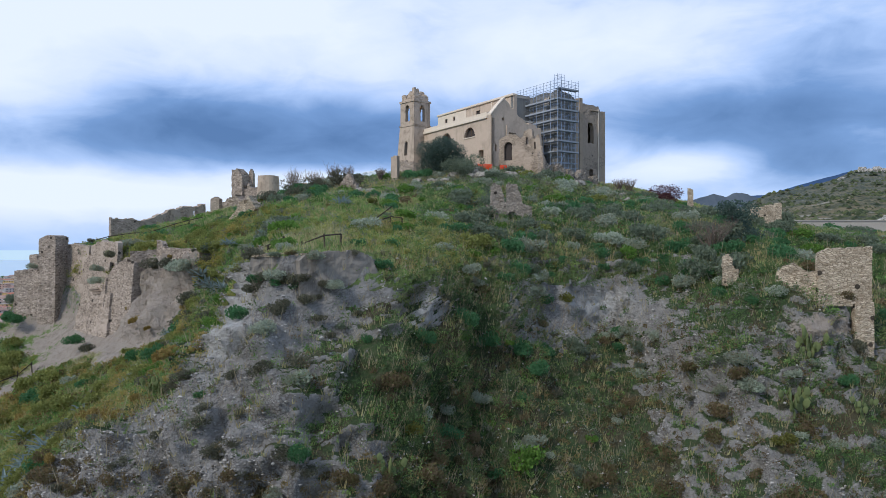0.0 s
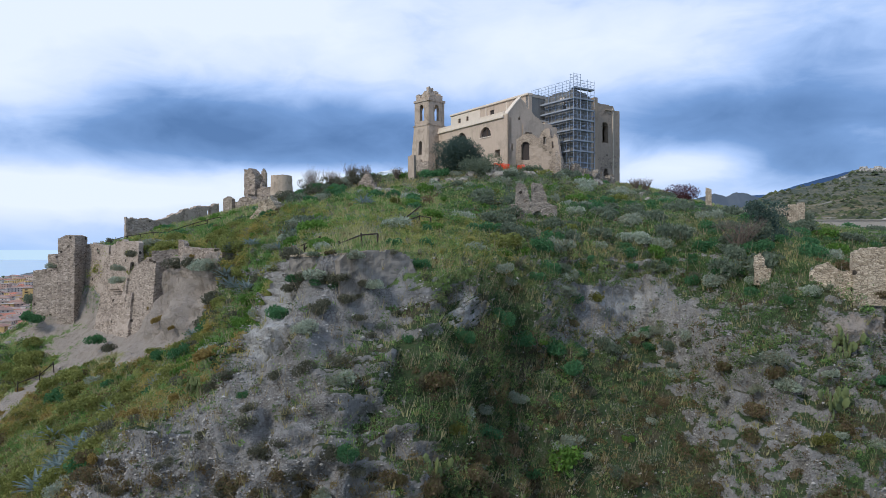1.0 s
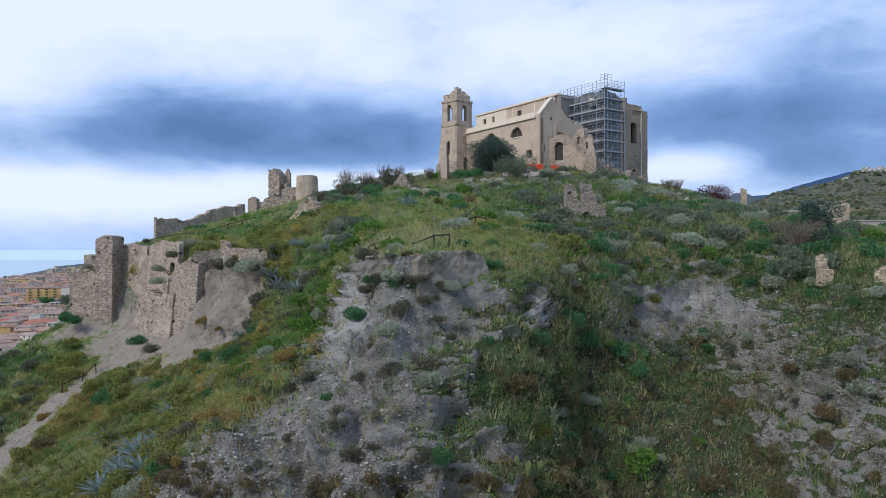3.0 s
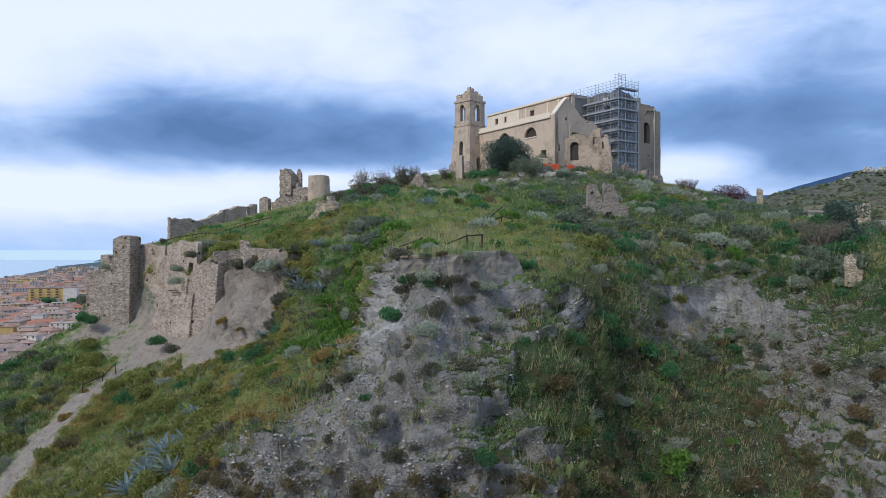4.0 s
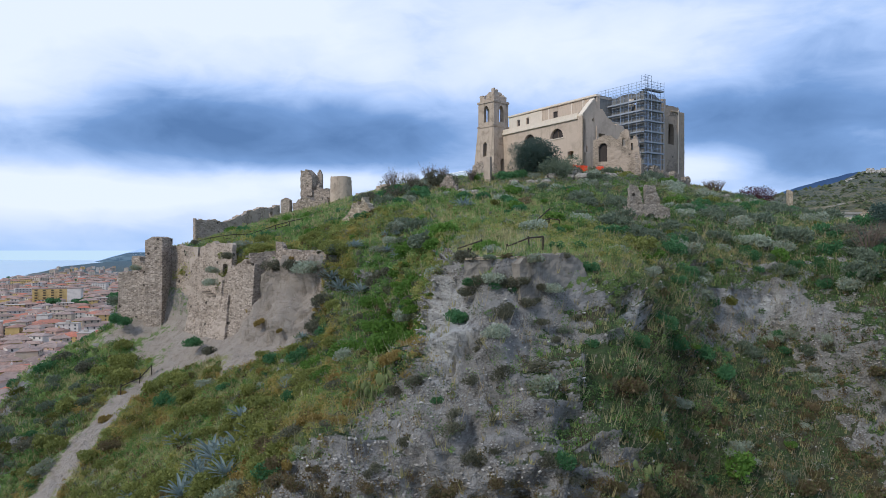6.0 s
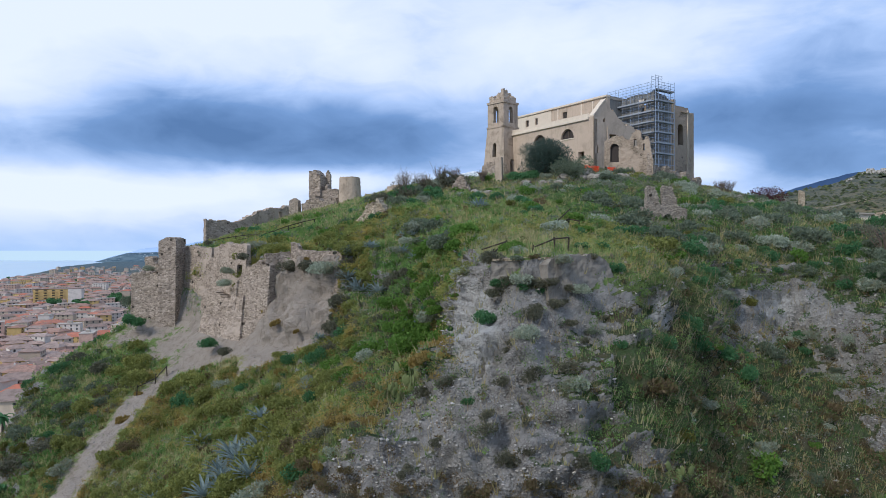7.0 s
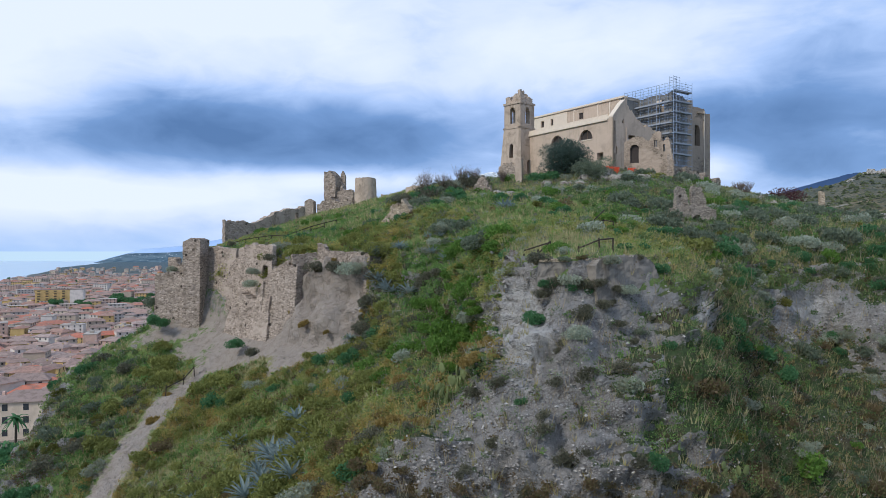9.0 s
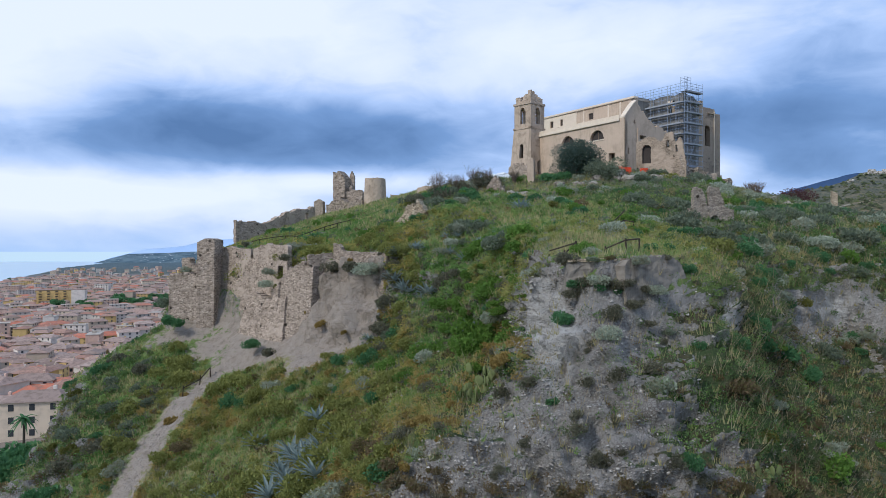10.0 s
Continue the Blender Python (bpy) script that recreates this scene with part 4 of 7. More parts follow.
def tarpaulin():
    """Crumpled white sheets over a heap."""
    bm = bmesh.new()
    bmesh.ops.create_icosphere(bm, subdivisions=4, radius=1.0)
    for v in bm.verts:
        q = v.co * 1.6 + Vector((3.1, 0.4, 0.0))
        v.co *= 1 + 0.35 * noise.noise(q) + 0.2 * noise.noise(q * 3.1)
        v.co = Vector((v.co.x * 2.3, v.co.y * 1.3, max(v.co.z, -0.5) * 0.8))
    ob = part("tarpaulin_heap", bm, M_SHEET)
    ob.matrix_basis = pose(-12.2, 124.6, 113.6, 0, 0, 12)
    return tagged(ob, "crumpled white tarpaulin over a heap near the tower", "tarpaulin")


M_SHEET = plain_mat("white_sheet", (0.66, 0.70, 0.72), 0.6, 0, 0.2, 2.0, 0.3)
tarpaulin()


def build_scaffold():
    sc = empty("scaffold", *at(2.2, 13.5, 113.2), math.degrees(math.atan2(ACROSS.y, ACROSS.x)))
    tagged(sc, "galvanised tube scaffold with decks around the chancel", "scaffold")
    # local x across, local -y along
    z_top, lifts = 15.8, 8
    left = [(0.0, 1.87 * i) for i in range(7)]
    front = [(1.75 * i, 0.0) for i in range(1, 4)]
    r = 0.045
    cache = {}

    def rod(name, a, b, rad=r):
        a, b = Vector(a), Vector(b)
        key = (name, round((b - a).length, 2), rad)
        if key not in cache:
            cache[key] = part(name, bm_rod((0, 0, 0), (0, 0, (b - a).length), rad, 5), M_STEEL, sc)
            ob = cache[key]
        else:
            ob = put(new(name, cache[key].data), sc)
        ob.matrix_basis = Matrix.Translation(a) @ (b - a).to_track_quat("Z", "Y").to_matrix().to_4x4()

    def deck(x0, y0, x1, y1, z):
        part("deck", bm_box(x0, y0, z, x1, y1, z + 0.06), M_BOARD, sc)
        part("toe_board", bm_box(x0, y0 - 0.05, z, x1, y0 - 0.01, z + 0.26) if x1 - x0 > y1 - y0 else bm_box(x0 - 0.05, y0, z, x0 - 0.01, y1, z + 0.26), M_BOARD, sc)

    for x, y in left:
        for dx in (0.0, 0.85):
            h = z_top + 1.6 + (1.0 if (x, y) == (0, 0) else 0)
            rod("standard", (x + dx, y, -1.5), (x + dx, y, h))
    for x, y in front:
        for dy in (0.0, 0.85):
            rod("standard", (x, y + dy, -1.5), (x, y + dy, z_top + 1.9))
    for k in range(lifts + 1):
        z = 0.6 + k * 1.9
        for dx in (0.0, 0.85):
            if k > 0:
                rod("ledger", (dx, 0, z), (dx, 11.2, z))
                if dx == 0.0:
                    rod("guard_rail", (dx, 0, z + 1.0), (dx, 11.2, z + 1.0), 0.025)
        for dy in (0.0, 0.85):
            rod("ledger", (0, dy, z), (5.25, dy, z))
            rod("guard_rail", (0, dy, z + 1.0), (5.25, dy, z + 1.0), 0.03)
        if k in (2, 3, 4, 5, 6, 7):
            deck(0.0, 0.86, 0.85, (6.4, 7.6, 9.2, 9.2, 11.2, 11.2)[k - 2], z)
        if k > 1:
            deck(0.0, 0.0, 5.25, 0.85, z)
    for i in range(3):
        rod("brace", (0, 1.87 * i, 0.6 + 3.8 * (i % 2)), (0, 1.87 * (i + 1), 4.4 + 3.8 * (i % 2)), 0.03)
        rod("brace", (1.75 * i, 0, 0.6 + 3.8 * i), (1.75 * (i + 1), 0, 4.4 + 3.8 * i), 0.03)
    for h in (0.5, 1.0, 1.5):
        rod("guard_rail", (0, 0, z_top + h), (0, 11.2, z_top + h), 0.03)
        rod("guard_rail", (0, 0, z_top + h), (5.25, 0, z_top + h), 0.03)
    # a stair bay raised at the corner
    for x, y in ((0.0, 0.0), (1.75, 0.0), (0.0, 0.85), (1.75, 0.85)):
        rod("standard", (x, y, z_top), (x, y, z_top + 2.6))
    for h in (2.0, 2.5):
        rod("guard_rail", (0, 0, z_top + h), (1.75, 0, z_top + h), 0.03)
        rod("guard_rail", (0, 0.85, z_top + h), (1.75, 0.85, z_top + h), 0.03)


build_scaffold()


# ---- ramparts and ruins ----
def ruin(name, label, pieces, material=None, category="ruined wall"):
    """A ruined wall of one or more lengths: (from, to, foot, top profile, thickness, ragged, options)."""
    x, y = pieces[0][0]
    e = tagged(empty(name, x, y, pieces[0][2]), label, category)
    for i, (p, q, zb, tops, thick, amp, opt) in enumerate(pieces):
        wall_between(opt.get("part", "wall_length"), p, q, zb, jagged(tops, amp, opt.get("step", 0.8), i * 2.3 + x), thick, opt.get("mat", material or M_RUBBLE), e,
                     cell=opt.get("cell", 0.26), rough=opt.get("rough", 0.09), batter=opt.get("batter", 0.0), keep=opt.get("keep", lambda u, v: True), seed=x * 0.37 + i)
    return e


ruin("rampart", "high rubble rampart with a tall broken pier", [
    ((-62.2, 98.6), (-57.3, 97.4), 87.5, [(0, 9.3), (3, 9.8), (4.9, 9.6)], 1.6, 0.35, {"batter": 0.03}),
    ((-61.0, 100.6), (-57.3, 99.2), 96.0, [(0, 3.2), (1.4, 3.4), (2.0, 2.0), (3.9, 2.6)], 1.0, 0.5, {}),
    ((-57.5, 96.7), (-54.9, 96.3), 87.5, [(0, 14.0), (1.3, 14.6), (2.6, 14.3)], 2.9, 0.3, {"part": "pier", "batter": 0.02}),
    ((-54.95, 98.6), (-43.6, 90.2), 88.0, [(0, 12.7), (2.2, 12.9), (5.5, 12.6), (8.0, 12.9), (10.0, 13.2), (14.1, 13.0)], 1.3, 0.35,
     {"mat": M_RUBBLE_PLASTER, "batter": 0.05, "keep": lambda u, v: not (6.6 < u < 7.1 and v > 11.2 or 12.2 < u < 13.3 and 5.8 < v < 10.2)}),
    ((-44.9, 88.9), (-39.6, 85.2), 86.3, [(0, 10.2), (2.0, 11.8), (4.5, 12.3), (6.4, 11.9)], 2.6, 0.5, {"part": "buttress", "batter": 0.09}),
    ((-45.6, 90.0), (-44.6, 88.6), 86.3, [(0, 9.0), (1.6, 9.8)], 2.0, 0.6, {"part": "buttress", "batter": 0.07}),
    ((-51.2, 93.2), (-43.6, 87.2), 85.6, [(0, 2.4), (0.9, 5.6), (1.8, 8.6), (3.5, 9.2), (6.5, 8.6), (9.7, 8.8)], 2.6, 0.6, {"part": "footing", "batter": 0.13, "rough": 0.16, "mat": M_RUBBLE_PLASTER}),
    ((-39.7, 86.6), (-36.6, 88.0), 93.5, [(0, 6.2), (4.0, 6.6)], 0.9, 0.3, {}),
    ((-36.9, 87.3), (-29.7, 82.6), 95.2, [(0, 6.0), (1.0, 5.9), (1.4, 5.1), (4, 5.0), (8.6, 4.8)], 0.9, 0.2, {"batter": 0.05})])

ruin("curtain_ruin", "long ruined curtain wall along the ridge", [
    ((-59.6, 122.4), (-55.4, 126.6), 100.5, [(0, 5.5), (3, 5.0), (5.9, 4.9)], 0.9, 0.4, {}),
    ((-55.4, 126.6), (-52.4, 133.2), 101.0, [(0, 4.4), (3, 5.4), (7.2, 7.0)], 0.9, 0.3, {}),
    ((-52.4, 133.2), (-48.8, 140.2), 103.5, [(0, 4.6), (3, 5.2), (5, 5.0), (7.8, 6.0)], 0.9, 0.5, {"keep": lambda u, v: not (4.6 < u < 5.8 and v < 4.4)})],
    M_RUBBLE_PLASTER)
ruin("stone_stump", "stump of a round stone pier on the ridge", [((-50.6, 148.4), (-48.6, 148.0), 107.5, [(0, 3.2), (1.0, 4.1), (2, 3.4)], 1.6, 0.4, {})])
keep_ruin = ruin("keep_ruin", "broken stone keep with jagged walls", [
    ((-46.9, 151.4), (-44.2, 150.2), 107.5, [(0, 10.2), (1.4, 10.4), (2.2, 9.9), (3.0, 9.0)], 2.4, 0.5, {"rough": 0.18}),
    ((-44.4, 150.8), (-40.2, 149.5), 108.0, [(0, 5.0), (1.2, 5.6), (1.6, 7.4), (2.0, 5.6), (4.4, 5.4)], 1.2, 0.5, {}),
    ((-47.8, 147.6), (-39.6, 142.8), 107.6, [(0, 2.6), (3, 4.2), (6, 3.4), (9.5, 3.6)], 2.0, 0.9, {"rough": 0.3}),
    ((-43.4, 152.5), (-42.4, 152.3), 108.0, [(0, 9.0), (0.5, 9.8), (1.0, 8.6)], 0.9, 0.6, {}),
    ((-33.5, 142.0), (-28.0, 139.0), 109.0, [(0, 2.8), (2, 2.0), (4, 2.4), (6.2, 1.4)], 1.0, 0.6, {})])


def round_turret(parent, x, y, z0, z1, r0, r1):
    """A round tapering turret of rubble with an uneven rim."""
    bm = bmesh.new()
    rings, sides = 22, 30
    rows = []
    for j in range(rings + 1):
        t = j / rings
        row = []
        for i in range(sides):
            a = i * 2 * math.pi / sides
            z = z0 + (z1 - z0) * t + (0.18 * noise.noise(Vector((i * 0.6, 3.0, 1.0))) if j == rings else 0.0)
            p = Vector((x + (r0 + (r1 - r0) * t) * math.cos(a), y + (r0 + (r1 - r0) * t) * math.sin(a), z))
            row.append(bm.verts.new(p + noise.noise_vector(p * 1.4) * 0.08))
        rows.append(row)
    for lo, hi in zip(rows, rows[1:]):
        for i in range(sides):
            bm.faces.new((lo[i], lo[(i + 1) % sides], hi[(i + 1) % sides], hi[i]))
    bm.faces.new(rows[-1])
    ob = part("turret", bm, M_TOWER, parent, "round tapering turret of weathered stone")
    ob.matrix_basis = parent.matrix_basis.inverted()


round_turret(keep_ruin, -36.9, 144.2, 107.5, 115.5, 2.55, 2.15)
ruin("gate_ruin", "small roofless ruin with an arch on the slope", [
    ((5.4, 77.1), (10.1, 77.5), 101.6, [(0, 3.6), (2.2, 3.7), (3.6, 3.6), (4.7, 3.4)], 1.0, 0.12,
     {"cell": 0.14, "rough": 0.10, "step": 0.5, "keep": lambda u, v: not arch(1.9, 3.0, 1.4, 2.1)(u, v)}),
    ((5.5, 77.4), (7.0, 77.55), 105.0, [(0, 2.1), (0.2, 2.5), (1.0, 2.3), (1.3, 1.3), (1.5, 0.6)], 0.6, 0.15, {"cell": 0.12, "rough": 0.10, "step": 0.3, "part": "wall_stub"}),
    ((7.25, 77.45), (9.0, 77.6), 104.9, [(0, 2.2), (0.2, 2.6), (1.2, 2.5), (1.5, 1.6), (1.75, 0.8)], 0.6, 0.15, {"cell": 0.12, "rough": 0.10, "step": 0.3, "part": "wall_stub"}),
    ((9.7, 77.6), (10.4, 80.2), 102.4, [(0, 2.0), (1.2, 1.6), (2.6, 1.0)], 0.6, 0.4, {"cell": 0.2}),
    ((5.5, 77.7), (5.9, 80.4), 102.4, [(0, 2.8), (1.0, 2.2), (2.6, 1.2)], 0.6, 0.4, {"cell": 0.2})], M_GATE)
ruin("stone_pillar", "lone square stone pillar near the tower", [((-8.7, 114.1), (-7.65, 113.7), 110.3, [(0, 5.2), (1.1, 5.5)], 1.0, 0.15, {"cell": 0.2, "rough": 0.06})], M_TOWER, "pillar")
ruin("stone_pillar", "weathered stone pillar standing in scrub", [((39.0, 108.6), (39.8, 108.4), 105.5, [(0, 4.2), (0.8, 4.0)], 0.8, 0.2, {"cell": 0.2, "rough": 0.08})], M_PALE_STONE, "pillar")
ruin("field_ruin", "pale dry stone wall with a tall broken corner", [
    ((31.7, 57.6), (35.8, 56.9), 95.2, [(0, 4.4), (0.8, 4.85), (2, 4.9), (4.1, 5.0)], 0.7, 0.12, {"cell": 0.16, "rough": 0.06, "step": 0.5}),
    ((34.4, 56.9), (35.85, 56.7), 91.0, [(0, 4.4), (1.5, 4.6)], 0.9, 0.12, {"cell": 0.16, "rough": 0.07, "part": "corner_pier"}),
    ((28.9, 59.3), (32.0, 57.7), 95.6, [(0, 2.2), (0.6, 3.0), (1.4, 3.2), (2.2, 2.6), (3.5, 2.2)], 0.7, 0.25, {"cell": 0.16, "rough": 0.09, "step": 0.4})], M_PALE_STONE)
ruin("stone_stub", "small broken stub of pale masonry", [((25.4, 61.9), (26.7, 61.6), 96.7, [(0, 2.6), (0.5, 2.9), (0.8, 2.4), (1.1, 1.6)], 0.6, 0.3, {"cell": 0.16, "rough": 0.10, "step": 0.3})], M_PALE_STONE)
ruin("stone_house_ruin", "pale stone house ruin with a doorway", [
    ((37.6, 87.2), (42.7, 86.0), 100.6, [(0, 4.4), (2.5, 4.8), (5.1, 5.2)], 0.7, 0.2, {"cell": 0.22, "keep": lambda u, v: not (2.2 < u < 3.2 and v < 3.4)}),
    ((42.6, 86.1), (43.5, 89.4), 100.6, [(0, 5.1), (3.4, 4.4)], 0.7, 0.3, {})], M_PALE_STONE)
ruin("rubble_heap", "heap of collapsed masonry in the grass", [
    ((-29.0, 92.6), (-24.4, 91.0), 103.2, [(0, 1.0), (1.4, 2.8), (3.0, 4.0), (4.8, 1.4)], 1.8, 0.7, {"rough": 0.22, "step": 0.4, "mat": M_PALE_STONE}),
    ((-30.2, 94.6), (-28.2, 93.2), 103.0, [(0, 0.6), (1.2, 1.7), (2.4, 1.0)], 1.1, 0.6, {"rough": 0.2, "step": 0.5})])
ruin("rubble_heap", "low heap of collapsed masonry below the church", [
    ((-16.0, 106.0), (-13.4, 105.2), 108.6, [(0, 1.4), (1.4, 3.4), (2.6, 1.6)], 1.2, 0.7, {"rough": 0.22, "step": 0.5})])
ruin("rubble_heap", "broken footing of masonry below the chancel", [
    ((16.6, 110.4), (20.2, 111.6), 111.4, [(0, 2.6), (1.4, 1.6), (2.4, 2.4), (3.8, 1.4)], 1.4, 0.9, {"rough": 0.25, "step": 0.5, "mat": M_GATE}),
    ((20.6, 112.6), (26.5, 116.6), 110.6, [(0, 2.8), (2, 1.8), (3.5, 2.8), (5.0, 1.2), (7.1, 1.8)], 1.4, 0.9, {"rough": 0.25, "step": 0.5, "mat": M_GATE})])
ruin("hut_ruin", "small roofless hut behind bare shrubs", [
    ((-27.2, 121.2), (-24.2, 120.4), 108.6, [(0, 3.0), (3.1, 3.3)], 0.5, 0.2, {"keep": lambda u, v: not (0.8 < u < 1.5 and 1.4 < v < 2.3)}),
    ((-24.3, 120.5), (-23.6, 123.4), 108.6, [(0, 3.2), (3.0, 2.6)], 0.5, 0.2, {})], M_CHURCH)
ruin("retaining_wall", "crumbling earth-plastered retaining wall at the cliff edge", [
    ((-14.0, 49.6), (-9.8, 49.2), 97.4, [(0, 1.9), (0.6, 2.2), (2, 2.25), (4.3, 2.3)], 1.0, 0.12, {"rough": 0.12, "cell": 0.16, "mat": M_EARTH}),
    ((-13.9, 49.5), (-9.8, 49.1), 99.45, [(0, 0.2), (2, 0.26), (4.2, 0.3)], 0.6, 0.1, {"rough": 0.06, "cell": 0.14, "step": 0.3, "part": "coping", "mat": M_PALE_STONE}),
    ((-10.0, 47.9), (-4.6, 50.7), 93.9, [(0, 5.3), (0.5, 5.8), (2.5, 6.0), (4.6, 5.95), (5.4, 5.5), (6.0, 4.4)], 2.2, 0.18, {"rough": 0.09, "batter": 0.08, "cell": 0.16, "step": 0.5, "mat": M_EARTH})], M_EARTH)


def boulder(x, y, r, seed, sink=0.35):
    """A weathered lump of pale rock."""
    bm = bmesh.new()
    bmesh.ops.create_icosphere(bm, subdivisions=3, radius=1.0)
    for v in bm.verts:
        q = v.co * 1.2 + Vector((seed, seed * 0.3, 0))
        v.co *= 1 + 0.45 * noise.noise(q) + 0.22 * noise.noise(q * 2.7)
        v.co = Vector((v.co.x * r * 1.25, v.co.y * r, v.co.z * r * 0.85))
    ob = part("boulder", bm, M_BOULDER)
    ob.matrix_basis = pose(x, y, ground(x, y) + r * (0.6 - sink), 0, 0, seed * 57)
    return tagged(ob, "rough pale grey boulder in the grass", "boulder", "boulders below the church")


k = Mat("boulder_stone")
k.colour(k.mix(k.step(k.noise(2.2, 6, 0.65), 0.42, 0.66), (0.33, 0.30, 0.25), (0.12, 0.105, 0.085)))
k.bump(k.noise(5, 5, 0.65), 0.9, 0.15)
M_BOULDER = k.m
RB = random.Random(4)
for i, (x, y, r) in enumerate([(2.0, 108.5, 0.9), (4.6, 106.8, 0.7), (-1.5, 107.2, 0.9), (0.4, 105.2, 0.8), (6.2, 106.0, 1.1), (8.0, 107.4, 0.8), (-4.2, 109.4, 0.8), (10.8, 107.4, 0.9),
                               (12.6, 108.6, 0.7), (-10.8, 101.5, 0.9), (-12.6, 103.0, 1.0), (19.5, 108.6, 1.2), (22.0, 110.5, 1.0), (16.4, 106.4, 0.7), (5.2, 108.8, 1.0), (3.4, 110.2, 0.8)]):
    boulder(x, y, r, i * 1.37)
for i in range(16):
    boulder(-30 + 62 * RB.random(), 84 + 24 * RB.random(), 0.25 + 0.4 * RB.random() ** 2, 30 + i * 1.1, 0.2)



# ---- rails and fences ----
M_RAIL = plain_mat("dark_timber", (0.055, 0.043, 0.034), 0.85, 0, 0.3, 5.0)


def rail_fence(label, posts, rails, h=1.0):
    """A timber rail fence: posts by place (lean in degrees), rails between posts, some of them fallen at one end."""
    x, y = posts[0][:2]
    f = tagged(empty("rail_fence", x, y, ground(x, y)), label, "fence")
    heads = []
    for x1, y1, lean, *tall in posts:
        z1, h1 = ground(x1, y1), tall[0] if tall else h
        b = Vector((x1 - x, y1 - y, z1 - f.location.z))
        tip = b + Vector((math.sin(radians(lean)) * h1, 0, math.cos(radians(lean)) * h1))
        part("post", bm_rod(b - Vector((0, 0, 0.3)), tip, 0.065, 7), M_RAIL, f)
        heads.append((b, tip))
    for i, j, fa, fb in rails:
        a = heads[i][0].lerp(heads[i][1], fa)
        b = heads[j][0].lerp(heads[j][1], fb)
        part("rail", bm_rod(a, b, 0.06, 7), M_RAIL, f)
    return f


rail_fence("broken timber rail fence at the cliff edge", [(-10.7, 51.6, 2, 0.45), (-9.0, 52.0, -4), (-7.9, 52.6, 3), (-13.6, 52.8, 6, 0.6), (-12.4, 53.6, -8, 0.7), (-14.4, 55.0, 4, 0.8)], [(0, 1, 0.55, 0.85), (1, 2, 0.85, 0.98), (3, 4, 0.4, 0.9), (5, 4, 1.3, 0.8)])
rail_fence("collapsed timber rail fence in tall grass", [(-6.6, 66.2, 3), (-5.2, 67.2, 5), (-4.0, 67.6, -4), (-7.6, 65.2, 0, 0.5)], [(3, 1, 0.1, 1.9), (0, 1, 0.5, 0.9), (1, 2, 0.9, 1.0), (0, 2, 0.2, 0.6)])
POSTS = [(-52.0 + i * 1.9, 101.5 + i * 0.3 + 0.5 * math.sin(i), 4 * math.sin(i * 2.2)) for i in range(9)]
rail_fence("long timber rail fence along the terrace", POSTS, [(i, i + 1, 0.95, 0.95) for i in range(8)] + [(i, i + 1, 0.5, 0.5) for i in range(0, 8, 2)], 1.1)
rail_fence("timber rails along the dusty track", [(-52.5, 84.0, 6), (-51.8, 86.0, -4), (-53.6, 81.5, 3)], [(0, 1, 0.6, 0.9), (2, 0, 0.8, 0.6)], 1.3)


def build_barrier():
    """Orange plastic mesh fence before the doorway, on steel pins."""
    b = tagged(empty("barrier_fence", 7.0, 112.0, ground(7.0, 112.0)), "orange plastic mesh barrier on thin posts", "barrier")
    pts = [(5.6, 113.2), (6.9, 112.4), (8.1, 111.9), (9.3, 111.2), (10.4, 110.6)]
    base = b.location
    for i, (x, y) in enumerate(pts):
        z = ground(x, y)
        part("post", bm_rod((x - base.x, y - base.y, z - base.z - 0.2), (x - base.x, y - base.y, z - base.z + 1.35), 0.035, 5), M_STEEL, b)
    for i, ((x0, y0), (x1, y1)) in enumerate(zip(pts, pts[1:])):
        if i == 2:
            continue
        z0, z1 = ground(x0, y0) - base.z, ground(x1, y1) - base.z
        bm = bmesh.new()
        n = 8
        for k in range(7):
            h = 0.25 + k * 0.16
            bm_rod((x0 - base.x, y0 - base.y, z0 + h), (x1 - base.x, y1 - base.y, z1 + h - 0.08 * math.sin(i)), 0.05, 4, bm)
        for k in range(n + 1):
            p = Vector((x0 - base.x, y0 - base.y, z0)).lerp(Vector((x1 - base.x, y1 - base.y, z1)), k / n)
            bm_rod(p + Vector((0, 0, 0.25)), p + Vector((0, 0, 1.2)), 0.04, 4, bm)
        part("mesh_panel", bm, M_RED, b, "orange plastic mesh")


build_barrier()


# ---- vegetation ----
M_SILVER = leaf_mat("silver_shrub_leaf", (0.22, 0.265, 0.19), (0.56, 0.61, 0.48), (0.34, 0.30, 0.19), 0.15)
M_GREEN = leaf_mat("green_shrub_leaf", (0.05, 0.14, 0.055), (0.14, 0.32, 0.14))
M_OLIVE = leaf_mat("olive_leaf", (0.045, 0.075, 0.06), (0.13, 0.19, 0.15))
M_RUSTY = leaf_mat("dry_shrub_leaf", (0.13, 0.097, 0.055), (0.33, 0.24, 0.135), (0.15, 0.15, 0.06), 0.35)
M_SAGE = leaf_mat("sage_leaf", (0.10, 0.13, 0.085), (0.27, 0.32, 0.22))
M_YELLOW = leaf_mat("yellow_herb_leaf", (0.10, 0.12, 0.03), (0.27, 0.25, 0.07))
M_BRAMBLE = leaf_mat("bramble_leaf", (0.085, 0.09, 0.06), (0.25, 0.24, 0.165))
M_PURPLE = leaf_mat("purple_shrub_leaf", (0.07, 0.03, 0.035), (0.17, 0.075, 0.075))
M_AGAVE = leaf_mat("agave_leaf", (0.15, 0.21, 0.20), (0.42, 0.50, 0.48), None, 0, 0.5)
M_CACTUS = leaf_mat("prickly_pear_pad", (0.13, 0.18, 0.07), (0.30, 0.35, 0.15))
